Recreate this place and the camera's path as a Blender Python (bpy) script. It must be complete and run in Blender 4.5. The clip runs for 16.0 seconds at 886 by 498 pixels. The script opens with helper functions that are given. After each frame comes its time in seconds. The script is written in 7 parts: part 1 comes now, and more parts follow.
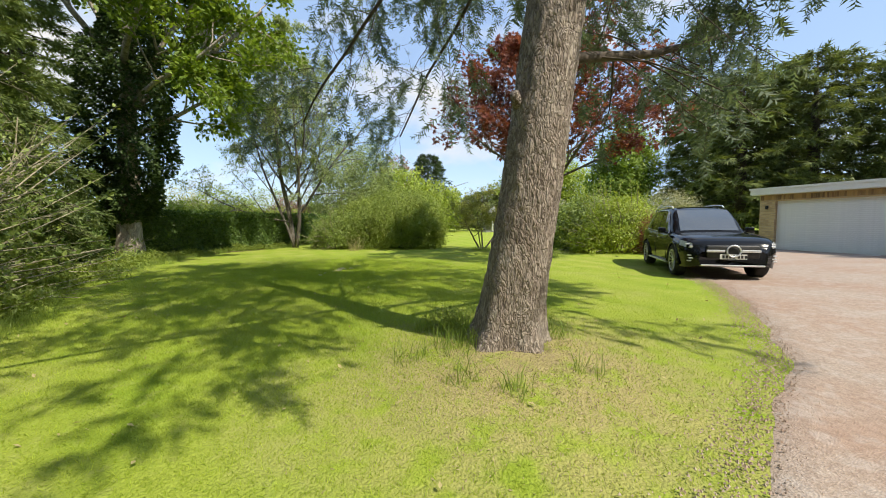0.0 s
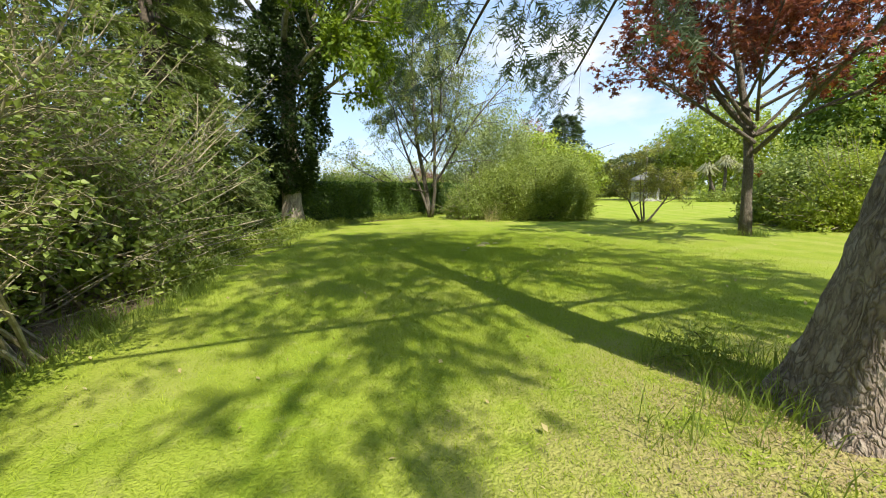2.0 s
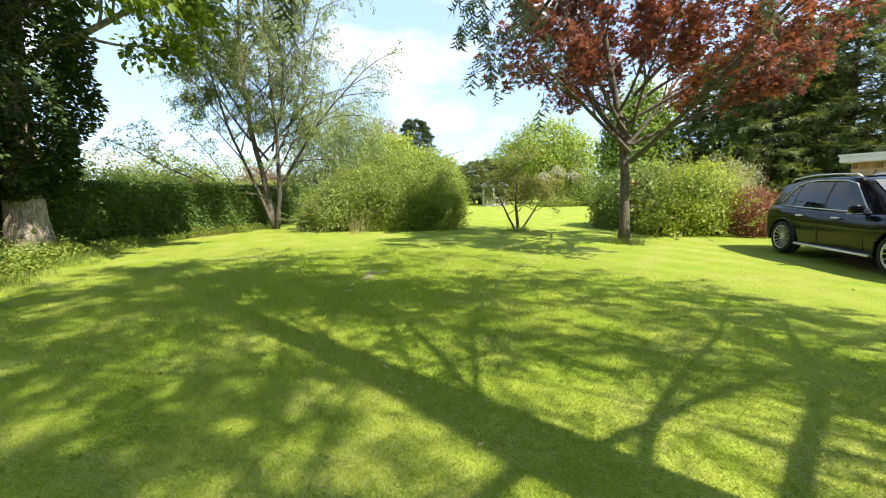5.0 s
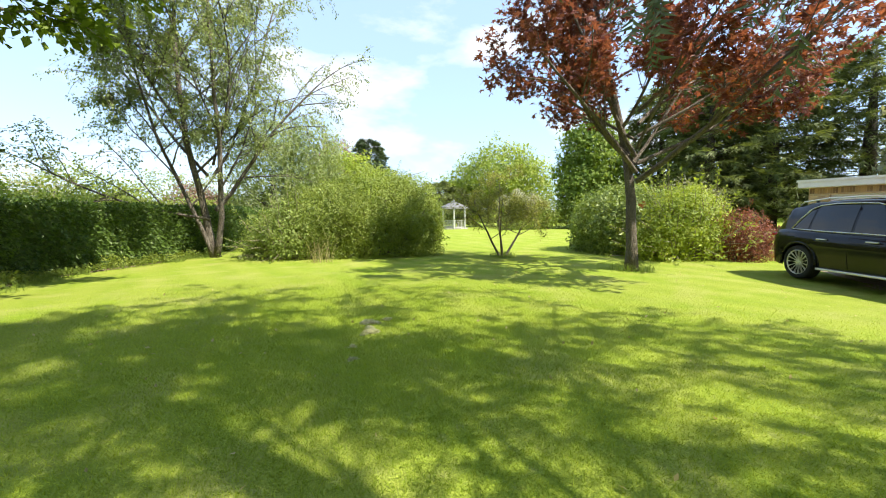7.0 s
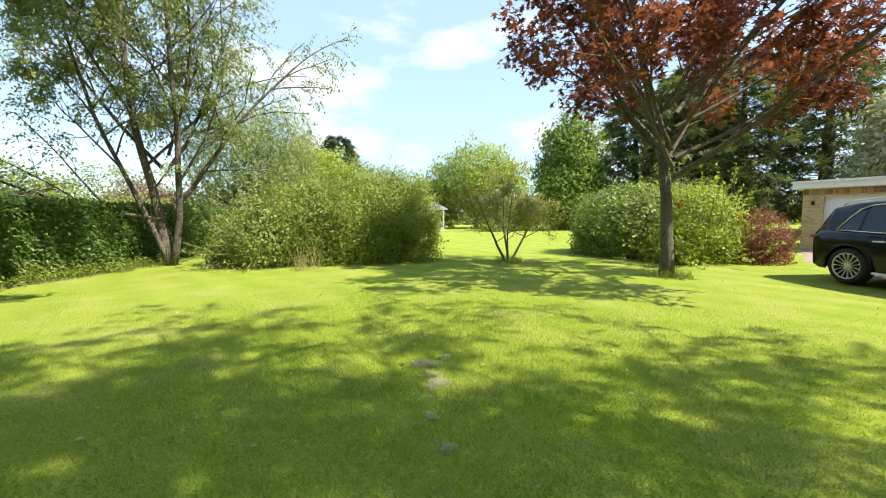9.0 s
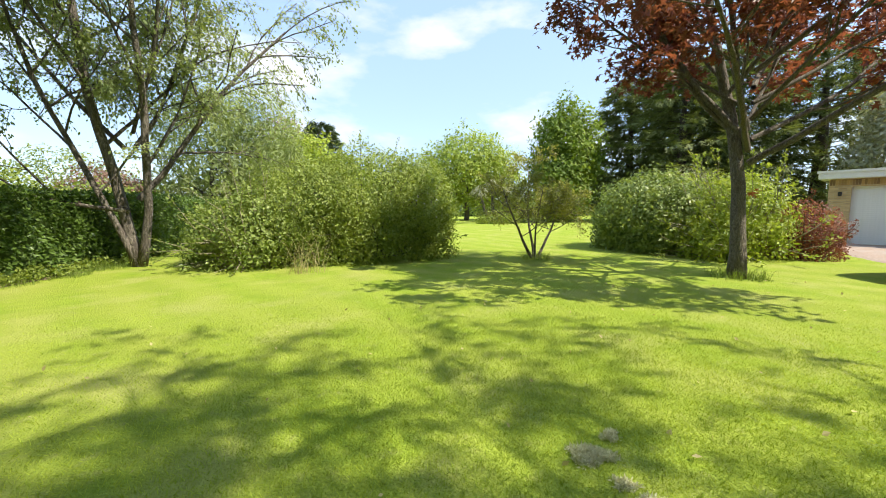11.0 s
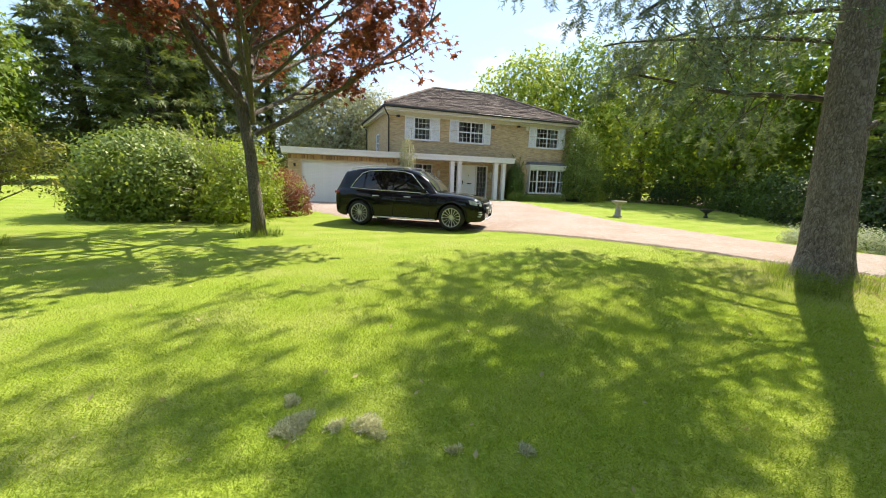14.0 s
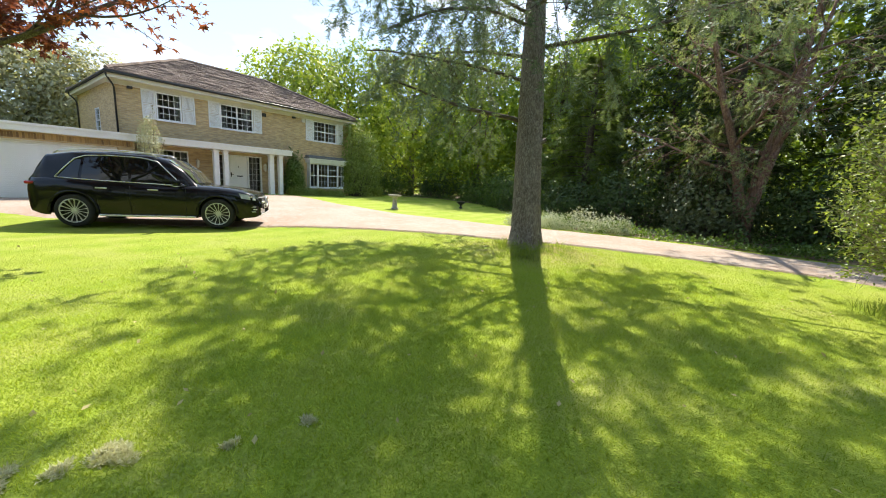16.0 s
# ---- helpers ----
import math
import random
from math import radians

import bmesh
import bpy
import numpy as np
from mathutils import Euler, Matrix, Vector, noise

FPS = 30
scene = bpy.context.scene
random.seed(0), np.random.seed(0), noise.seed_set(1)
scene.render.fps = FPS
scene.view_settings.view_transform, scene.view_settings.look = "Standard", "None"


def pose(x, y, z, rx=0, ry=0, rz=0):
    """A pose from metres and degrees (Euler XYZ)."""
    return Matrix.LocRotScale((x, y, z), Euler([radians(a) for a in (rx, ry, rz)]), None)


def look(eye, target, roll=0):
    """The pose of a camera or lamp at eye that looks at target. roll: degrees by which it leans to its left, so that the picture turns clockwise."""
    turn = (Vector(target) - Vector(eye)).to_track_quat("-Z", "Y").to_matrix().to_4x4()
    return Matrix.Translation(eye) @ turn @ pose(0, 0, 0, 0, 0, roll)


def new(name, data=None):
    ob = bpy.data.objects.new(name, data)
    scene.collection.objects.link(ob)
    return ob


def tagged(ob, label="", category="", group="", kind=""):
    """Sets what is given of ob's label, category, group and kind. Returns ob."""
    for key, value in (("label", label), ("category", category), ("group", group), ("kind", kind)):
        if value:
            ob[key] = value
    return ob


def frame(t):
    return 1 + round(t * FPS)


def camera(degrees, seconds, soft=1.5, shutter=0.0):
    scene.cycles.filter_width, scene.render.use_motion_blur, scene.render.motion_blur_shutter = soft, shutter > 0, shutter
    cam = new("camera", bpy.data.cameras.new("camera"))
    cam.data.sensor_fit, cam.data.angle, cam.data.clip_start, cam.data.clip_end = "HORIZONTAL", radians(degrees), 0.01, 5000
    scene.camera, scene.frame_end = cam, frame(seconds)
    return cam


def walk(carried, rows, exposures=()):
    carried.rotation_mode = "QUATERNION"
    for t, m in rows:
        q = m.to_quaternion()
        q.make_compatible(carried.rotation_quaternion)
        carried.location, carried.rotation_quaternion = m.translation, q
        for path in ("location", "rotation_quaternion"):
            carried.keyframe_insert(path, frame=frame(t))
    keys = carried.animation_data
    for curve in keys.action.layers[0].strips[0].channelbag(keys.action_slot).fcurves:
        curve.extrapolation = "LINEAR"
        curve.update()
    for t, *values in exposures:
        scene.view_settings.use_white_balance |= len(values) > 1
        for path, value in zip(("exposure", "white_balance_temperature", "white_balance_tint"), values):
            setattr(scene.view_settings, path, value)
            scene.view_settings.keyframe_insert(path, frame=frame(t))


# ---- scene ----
cam = camera(100.0, 16.0, 1.0)
METRES, EYE, TILT, LEAN, TURN = 12.2, 1.441, 0.0, 0.0, 0.0
ROWS = [
    (0.0, 0.0, 0.0, 0.0, -0.03, -3.87, 0.44),
    (0.5, -0.0223, 0.0174, -0.0016, 7.71, -3.9, 0.6),
    (1.0, -0.0413, 0.0517, -0.0039, 14.35, -4.35, 0.77),
    (1.5, -0.0604, 0.083, -0.0025, 19.67, -4.57, 0.82),
    (2.0, -0.0713, 0.1141, -0.001, 18.93, -8.34, 0.95),
    (2.5, -0.0865, 0.1481, 0.004, 13.94, -9.04, 0.94),
    (3.0, -0.1064, 0.181, 0.0045, 12.68, -9.14, 0.91),
    (3.5, -0.1213, 0.2169, 0.0016, 7.09, -9.36, 0.88),
    (4.0, -0.1407, 0.2524, 0.0034, 5.08, -9.39, 0.82),
    (4.5, -0.1589, 0.2873, 0.0065, 1.41, -9.14, 0.81),
    (5.0, -0.1755, 0.3265, 0.0092, -4.25, -8.14, 0.65),
    (7.5, -0.2731, 0.5114, 0.0091, -12.5, -4.45, 0.51),
    (8.0, -0.2923, 0.5449, 0.0085, -12.58, -4.36, 0.54),
    (8.5, -0.3046, 0.5812, 0.0056, -15.56, -4.49, 0.5),
    (9.0, -0.319, 0.6183, 0.0072, -17.91, -4.52, 0.43),
    (11.5, -0.3789, 0.7987, 0.0091, -22.97, -6.14, 0.39),
    (12.0, -0.3834, 0.8236, 0.0106, -27.33, -6.25, 0.34),
    (12.5, -0.3795, 0.8392, 0.0103, -38.23, -6.55, 0.13),
    (13.0, -0.3855, 0.8442, 0.0119, -52.63, -6.81, -0.46),
    (13.5, -0.3965, 0.8421, 0.0108, -71.89, -9.53, -1.03),
    (14.0, -0.4102, 0.8325, 0.0129, -91.55, -10.72, -1.74),
    (14.5, -0.4277, 0.8256, 0.0104, -105.16, -10.52, -2.21),
    (15.0, -0.4339, 0.8257, 0.011, -118.07, -10.32, -2.76),
    (15.5, -0.4342, 0.8263, 0.0101, -123.02, -10.14, -2.9),
    (16.0, -0.4314, 0.8274, 0.0099, -123.52, -10.1, -2.97),
]
walk(cam, [(t, pose(0, 0, EYE, TILT, LEAN, TURN) @ pose(METRES * x, METRES * y, METRES * z, 90 + pitch, roll, yaw)) for t, x, y, z, yaw, pitch, roll in ROWS],
     ((0.0, 1.55, 7050, 8), (3.0, 1.95, 7050, 8), (5.0, 2.1, 7050, 8), (9.0, 2.08, 7050, 8), (12.5, 1.87, 7050, 8), (14.0, 2.05, 7050, 8), (16.0, 2.2, 7050, 8)))

# ---- world and sun ----
SUN_AZ, SUN_EL = 131.5, 52.0          # bearing from +y towards +x, and height of the sun, degrees
world = bpy.data.worlds.new("sky")
scene.world = world
world.use_nodes = True


def build_sky(nt):
    n, l = nt.nodes, nt.links
    bg = n["Background"]
    sky = n.new("ShaderNodeTexSky")
    sky.sky_type, sky.sun_disc = "NISHITA", False
    sky.sun_elevation, sky.sun_rotation = radians(SUN_EL), radians(SUN_AZ)
    sky.dust_density, sky.air_density = 0.4, 1.0
    co = n.new("ShaderNodeTexCoord")
    mp = n.new("ShaderNodeMapping")
    mp.inputs["Scale"].default_value = (1.0, 1.0, 2.6)
    mp.inputs["Location"].default_value = (0.35, 1.7, 0.2)
    l.new(co.outputs["Generated"], mp.inputs["Vector"])
    big = n.new("ShaderNodeTexNoise")
    big.inputs["Scale"].default_value, big.inputs["Detail"].default_value, big.inputs["Roughness"].default_value = 2.3, 9, 0.55
    l.new(mp.outputs["Vector"], big.inputs["Vector"])
    ramp = n.new("ShaderNodeValToRGB")
    ramp.color_ramp.elements[0].position, ramp.color_ramp.elements[1].position = 0.51, 0.68
    l.new(big.outputs["Fac"], ramp.inputs["Fac"])
    mix = n.new("ShaderNodeMix")
    mix.data_type = "RGBA"
    mix.inputs["B"].default_value = (2.1, 2.15, 2.25, 1)
    l.new(ramp.outputs["Color"], mix.inputs["Factor"])
    haze = n.new("ShaderNodeMix")
    haze.data_type = "RGBA"
    haze.inputs["Factor"].default_value = 0.8
    haze.inputs["B"].default_value = (0.85, 1.25, 2.05, 1)
    l.new(sky.outputs["Color"], haze.inputs["A"])
    l.new(haze.outputs["Result"], mix.inputs["A"])
    l.new(mix.outputs["Result"], bg.inputs["Color"])
    bg.inputs["Strength"].default_value = 0.15


build_sky(world.node_tree)
sun = new("sun", bpy.data.lights.new("sun", "SUN"))
sun.data.energy, sun.data.angle, sun.data.color = 2.35, radians(0.53), (1.0, 0.95, 0.86)
SUN_DIR = Vector((math.sin(radians(SUN_AZ)) * math.cos(radians(SUN_EL)), math.cos(radians(SUN_AZ)) * math.cos(radians(SUN_EL)), math.sin(radians(SUN_EL))))
sun.matrix_world = look(SUN_DIR * 60, (0, 0, 0))

# ---- materials ----


def base_mat(name, rough=0.6, metal=0.0):
    m = bpy.data.materials.new(name)
    m.use_nodes = True
    b = m.node_tree.nodes["Principled BSDF"]
    b.inputs["Roughness"].default_value, b.inputs["Metallic"].default_value = rough, metal
    return m, m.node_tree.nodes, m.node_tree.links, b


def rgba(c):
    return (c[0], c[1], c[2], 1)


def coords(n, l, scale=(1, 1, 1), world_space=True):
    mp = n.new("ShaderNodeMapping")
    mp.inputs["Scale"].default_value = scale
    if world_space:
        l.new(n.new("ShaderNodeNewGeometry").outputs["Position"], mp.inputs["Vector"])
    else:
        l.new(n.new("ShaderNodeTexCoord").outputs["Object"], mp.inputs["Vector"])
    return mp.outputs["Vector"]


def noise_fac(n, l, vec, scale, lo=0.35, hi=0.65, detail=5):
    t = n.new("ShaderNodeTexNoise")
    t.inputs["Scale"].default_value, t.inputs["Detail"].default_value = scale, detail
    l.new(vec, t.inputs["Vector"])
    r = n.new("ShaderNodeMapRange")
    r.inputs["From Min"].default_value, r.inputs["From Max"].default_value = lo, hi
    l.new(t.outputs["Fac"], r.inputs["Value"])
    return r.outputs["Result"]


def mixed(n, l, fac, a, b):
    mx = n.new("ShaderNodeMix")
    mx.data_type = "RGBA"
    if isinstance(fac, (int, float)):
        mx.inputs["Factor"].default_value = fac
    else:
        l.new(fac, mx.inputs["Factor"])
    for key, v in (("A", a), ("B", b)):
        if isinstance(v, tuple):
            mx.inputs[key].default_value = rgba(v)
        else:
            l.new(v, mx.inputs[key])
    return mx.outputs["Result"]


def bump(n, l, height, b, strength=0.5, dist=0.02):
    bp = n.new("ShaderNodeBump")
    bp.inputs["Strength"].default_value, bp.inputs["Distance"].default_value = strength, dist
    l.new(height, bp.inputs["Height"])
    l.new(bp.outputs["Normal"], b.inputs["Normal"])


def surface(name, c1, c2, scale=8.0, rough=0.6, metal=0.0, fine=60.0, relief=0.3, dist=0.01, stretch=(1, 1, 1)):
    """Two-scale noise between two colours, with fine relief."""
    m, n, l, b = base_mat(name, rough, metal)
    v = coords(n, l, stretch, False)
    f1, f2 = noise_fac(n, l, v, scale), noise_fac(n, l, v, fine, 0.3, 0.7)
    c = mixed(n, l, f1, c1, c2)
    dark = tuple(x * 0.72 for x in c1)
    c = mixed(n, l, mathy(n, l, f2, 0.45), c, dark)
    l.new(c, b.inputs["Base Color"])
    bump(n, l, f2, b, relief, dist)
    return m


def mathy(n, l, sock, k, op="MULTIPLY"):
    mt = n.new("ShaderNodeMath")
    mt.operation = op
    l.new(sock, mt.inputs[0])
    mt.inputs[1].default_value = k
    return mt.outputs[0]


def leaf_mat(name, c1, c2, glow=0.45, rough=0.5, patch=0.5):
    """Leaves: each island its own shade, patches over the crown, and light let through."""
    m, n, l, b = base_mat(name, rough)
    geo = n.new("ShaderNodeNewGeometry")
    v = coords(n, l)
    f = noise_fac(n, l, v, patch, 0.3, 0.7)
    mx = n.new("ShaderNodeMath")
    mx.operation = "ADD"
    l.new(mathy(n, l, geo.outputs["Random Per Island"], 0.6), mx.inputs[0])
    l.new(mathy(n, l, f, 0.4), mx.inputs[1])
    c = mixed(n, l, mx.outputs[0], c1, c2)
    l.new(c, b.inputs["Base Color"])
    b.inputs["Specular IOR Level"].default_value = 0.35
    tr = n.new("ShaderNodeBsdfTranslucent")
    warm = n.new("ShaderNodeMix")
    warm.data_type, warm.blend_type = "RGBA", "MULTIPLY"
    warm.inputs["Factor"].default_value = 1
    warm.inputs["B"].default_value = (1.5, 1.45, 0.75, 1)
    l.new(c, warm.inputs["A"])
    l.new(warm.outputs["Result"], tr.inputs["Color"])
    ms = n.new("ShaderNodeMixShader")
    ms.inputs["Fac"].default_value = glow
    l.new(b.outputs["BSDF"], ms.inputs[1])
    l.new(tr.outputs["BSDF"], ms.inputs[2])
    l.new(ms.outputs["Shader"], n["Material Output"].inputs["Surface"])
    return m


def bark_mat(name, c1, c2, lichen=(0.3, 0.32, 0.26), amount=0.25, ridge=14.0):
    m, n, l, b = base_mat(name, 0.92)
    v = coords(n, l, (1, 1, 0.4), False)
    warp = n.new("ShaderNodeTexNoise")
    warp.inputs["Scale"].default_value, warp.inputs["Detail"].default_value = 7, 4
    l.new(v, warp.inputs["Vector"])
    add = n.new("ShaderNodeVectorMath")
    add.operation = "MULTIPLY_ADD"
    add.inputs[1].default_value = (0.3, 0.3, 0.3)
    l.new(warp.outputs["Color"], add.inputs[0])
    l.new(v, add.inputs[2])
    vor = n.new("ShaderNodeTexVoronoi")
    vor.feature = "DISTANCE_TO_EDGE"
    vor.inputs["Scale"].default_value = ridge
    l.new(add.outputs[0], vor.inputs["Vector"])
    r = n.new("ShaderNodeMapRange")
    r.inputs["From Max"].default_value = 0.24
    l.new(vor.outputs["Distance"], r.inputs["Value"])
    grain = noise_fac(n, l, coords(n, l, (1, 1, 0.3), False), ridge * 1.3, 0.32, 0.68, 8)
    both = n.new("ShaderNodeMath")
    both.operation = "MULTIPLY_ADD"
    l.new(grain, both.inputs[0])
    both.inputs[1].default_value = 0.6
    l.new(mathy(n, l, r.outputs["Result"], 0.4), both.inputs[2])
    cell = n.new("ShaderNodeTexVoronoi")
    cell.inputs["Scale"].default_value = ridge
    l.new(add.outputs[0], cell.inputs["Vector"])
    sep = n.new("ShaderNodeSeparateColor")
    l.new(cell.outputs["Color"], sep.inputs["Color"])
    c = mixed(n, l, both.outputs[0], c1, c2)
    flake = n.new("ShaderNodeMath")
    flake.operation = "MULTIPLY"
    l.new(r.outputs["Result"], flake.inputs[0])
    l.new(mathy(n, l, sep.outputs["Red"], 0.6), flake.inputs[1])
    c = mixed(n, l, flake.outputs[0], c, lichen)
    f = noise_fac(n, l, coords(n, l, (1, 1, 0.6), False), 3.5, 0.5, 0.75, 7)
    c = mixed(n, l, mathy(n, l, f, amount), c, lichen)
    l.new(c, b.inputs["Base Color"])
    bump(n, l, both.outputs[0], b, 0.9, 0.03)
    return m


def lawn_mat():
    m, n, l, b = base_mat("mown_lawn", 0.95)
    b.inputs["Specular IOR Level"].default_value = 0.12
    v = coords(n, l)
    fine = noise_fac(n, l, v, 55, 0.3, 0.7, 6)
    mid = noise_fac(n, l, v, 3.2, 0.35, 0.65)
    big = noise_fac(n, l, v, 0.45, 0.35, 0.65)
    c = mixed(n, l, mid, (0.215, 0.315, 0.026), (0.29, 0.38, 0.042))
    c = mixed(n, l, mathy(n, l, big, 0.75), c, (0.31, 0.355, 0.06))
    c = mixed(n, l, mathy(n, l, fine, 0.6), c, (0.125, 0.205, 0.016))
    c = mixed(n, l, mathy(n, l, noise_fac(n, l, v, 1.1, 0.5, 0.70, 7), 0.7), c, (0.33, 0.345, 0.10))
    c = mixed(n, l, mathy(n, l, noise_fac(n, l, v, 9.0, 0.56, 0.7, 6), 0.35), c, (0.33, 0.33, 0.13))
    wave = n.new("ShaderNodeTexWave")
    wave.inputs["Scale"].default_value, wave.inputs["Distortion"].default_value, wave.inputs["Detail"].default_value = 0.30, 1.2, 2
    mpw = n.new("ShaderNodeMapping")
    mpw.inputs["Rotation"].default_value = (0, 0, radians(-25))
    l.new(v, mpw.inputs["Vector"])
    l.new(mpw.outputs["Vector"], wave.inputs["Vector"])
    c = mixed(n, l, mathy(n, l, wave.outputs["Fac"], 0.32), c, (0.34, 0.375, 0.075))
    # dry mossy ground round the conifer's foot
    d = n.new("ShaderNodeVectorMath")
    d.operation = "DISTANCE"
    d.inputs[1].default_value = (0.75, 3.4, 0.1)
    l.new(v, d.inputs[0])
    near = n.new("ShaderNodeMapRange")
    near.inputs["From Min"].default_value, near.inputs["From Max"].default_value = 2.6, 0.7
    l.new(d.outputs["Value"], near.inputs["Value"])
    dry = n.new("ShaderNodeMath")
    dry.operation = "MULTIPLY"
    l.new(mathy(n, l, near.outputs["Result"], 0.8), dry.inputs[0])
    l.new(noise_fac(n, l, v, 4, 0.36, 0.52, 8), dry.inputs[1])
    c = mixed(n, l, dry.outputs[0], c, (0.36, 0.29, 0.15))
    l.new(c, b.inputs["Base Color"])
    bump(n, l, fine, b, 0.7, 0.02)
    return m


def gravel_mat():
    m, n, l, b = base_mat("pale_gravel", 0.9)
    v = coords(n, l)
    vor = n.new("ShaderNodeTexVoronoi")
    vor.inputs["Scale"].default_value = 85
    l.new(v, vor.inputs["Vector"])
    c = mixed(n, l, vor.outputs["Color"], (0.25, 0.195, 0.16), (0.42, 0.35, 0.295))
    c = mixed(n, l, mathy(n, l, noise_fac(n, l, v, 0.7, 0.4, 0.62), 0.55), c, (0.30, 0.18, 0.125))
    c = mixed(n, l, mathy(n, l, noise_fac(n, l, v, 6.0, 0.5, 0.62, 7), 0.4), c, (0.40, 0.36, 0.33))
    c = mixed(n, l, mathy(n, l, noise_fac(n, l, v, 25, 0.4, 0.7), 0.35), c, (0.12, 0.075, 0.05))
    l.new(c, b.inputs["Base Color"])
    bump(n, l, vor.outputs["Distance"], b, 0.45, 0.015)
    return m


def brick_mat():
    m, n, l, b = base_mat("buff_brick", 0.88)
    tc = n.new("ShaderNodeTexCoord")
    sep = n.new("ShaderNodeSeparateXYZ")
    l.new(tc.outputs["Object"], sep.inputs[0])
    s = n.new("ShaderNodeMath")
    s.operation = "ADD"
    l.new(sep.outputs["X"], s.inputs[0])
    l.new(sep.outputs["Y"], s.inputs[1])
    com = n.new("ShaderNodeCombineXYZ")
    l.new(s.outputs[0], com.inputs["X"])
    l.new(sep.outputs["Z"], com.inputs["Y"])
    br = n.new("ShaderNodeTexBrick")
    br.inputs["Scale"].default_value = 1.0
    br.inputs["Brick Width"].default_value, br.inputs["Row Height"].default_value = 0.225, 0.075
    br.inputs["Mortar Size"].default_value, br.inputs["Bias"].default_value = 0.006, -0.15
    br.inputs["Color1"].default_value = (0.64, 0.47, 0.245, 1)
    br.inputs["Color2"].default_value = (0.43, 0.295, 0.15, 1)
    br.inputs["Mortar"].default_value = (0.48, 0.41, 0.30, 1)
    l.new(com.outputs[0], br.inputs["Vector"])
    c = mixed(n, l, mathy(n, l, noise_fac(n, l, tc.outputs["Object"], 1.3), 0.18), br.outputs["Color"], (0.56, 0.41, 0.2))
    c = mixed(n, l, mathy(n, l, noise_fac(n, l, tc.outputs["Object"], 40, 0.4, 0.7), 0.3), c, (0.24, 0.155, 0.085))
    l.new(c, b.inputs["Base Color"])
    mpb = n.new("ShaderNodeMapping")
    mpb.inputs["Scale"].default_value = (1.6, 1.6, 9.0)
    l.new(tc.outputs["Object"], mpb.inputs["Vector"])
    c = mixed(n, l, mathy(n, l, noise_fac(n, l, mpb.outputs["Vector"], 1.7, 0.48, 0.66, 6), 0.45), c, (0.26, 0.165, 0.085))
    l.new(c, b.inputs["Base Color"])
    inv = mathy(n, l, br.outputs["Fac"], -1.0)
    bump(n, l, inv, b, 0.6, 0.01)
    return m


def glass_mat(name, tint=(0.75, 0.8, 0.8), rough=0.02):
    m, n, l, b = base_mat(name, rough)
    b.inputs["Base Color"].default_value = rgba(tint)
    b.inputs["Transmission Weight"].default_value = 1.0
    b.inputs["IOR"].default_value = 1.45
    return m


LAWN, GRAVEL, BRICK = lawn_mat(), gravel_mat(), brick_mat()
BLADE = leaf_mat("grass_blades", (0.16, 0.245, 0.018), (0.38, 0.45, 0.07), 0.45, 0.55, 1.2)
SCRAP = leaf_mat("gravel_and_leaf_scraps", (0.30, 0.20, 0.15), (0.52, 0.43, 0.37), 0.05, 0.9)
LITTER = leaf_mat("dry_needle_litter", (0.17, 0.115, 0.065), (0.46, 0.39, 0.25), 0.1, 0.85)
TALL = leaf_mat("long_grass", (0.11, 0.18, 0.03), (0.28, 0.35, 0.09), 0.4)
SOIL = surface("leaf_litter", (0.15, 0.10, 0.07), (0.32, 0.235, 0.165), 6, 0.95, 0, 40, 0.8, 0.03)
CEDAR_BARK = bark_mat("ridged_grey_brown_bark", (0.075, 0.055, 0.042), (0.31, 0.25, 0.205), (0.44, 0.39, 0.33), 0.35, 24)
BARK = bark_mat("brown_bark", (0.06, 0.047, 0.037), (0.18, 0.145, 0.115), (0.26, 0.24, 0.19), 0.3, 30)
BIRCH_BARK = bark_mat("grey_brown_birch_bark", (0.05, 0.04, 0.032), (0.145, 0.12, 0.10), (0.26, 0.235, 0.20), 0.4, 16)
REDBARK = bark_mat("red_brown_yew_bark", (0.07, 0.035, 0.025), (0.26, 0.15, 0.11), (0.33, 0.24, 0.19), 0.3, 18)
PALEBARK = bark_mat("pale_weathered_bark", (0.14, 0.115, 0.09), (0.42, 0.36, 0.29), (0.5, 0.46, 0.38), 0.5, 9)
TWIG = surface("pale_twig", (0.22, 0.19, 0.12), (0.40, 0.355, 0.24), 12, 0.85)
TWIGGREY = surface("grey_brown_stem", (0.11, 0.09, 0.07), (0.22, 0.19, 0.15), 12, 0.9)
DARKTWIG = surface("dark_twig", (0.06, 0.048, 0.036), (0.13, 0.10, 0.075), 12, 0.9)
NEEDLE = leaf_mat("blue_green_needles", (0.06, 0.098, 0.062), (0.185, 0.235, 0.15), 0.4, 0.55)
MAPLE = leaf_mat("purple_maple_leaves", (0.095, 0.034, 0.036), (0.27, 0.085, 0.065), 0.42, 0.45, 0.8)
# the trunk's red sprig, and sun glow painted into the maple's low leaves
MAPLE_ORANGE = leaf_mat("orange_red_sprig_and_backlit_leaves", (0.28, 0.075, 0.035), (0.42, 0.15, 0.06), 0.5, 0.45)
BIRCHLEAF = leaf_mat("birch_leaves", (0.15, 0.20, 0.075), (0.31, 0.36, 0.16), 0.45, 0.45)
OAKLEAF = leaf_mat("oak_leaves", (0.075, 0.135, 0.018), (0.23, 0.31, 0.04), 0.38, 0.58)
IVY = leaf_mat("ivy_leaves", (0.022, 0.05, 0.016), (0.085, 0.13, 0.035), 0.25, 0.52)
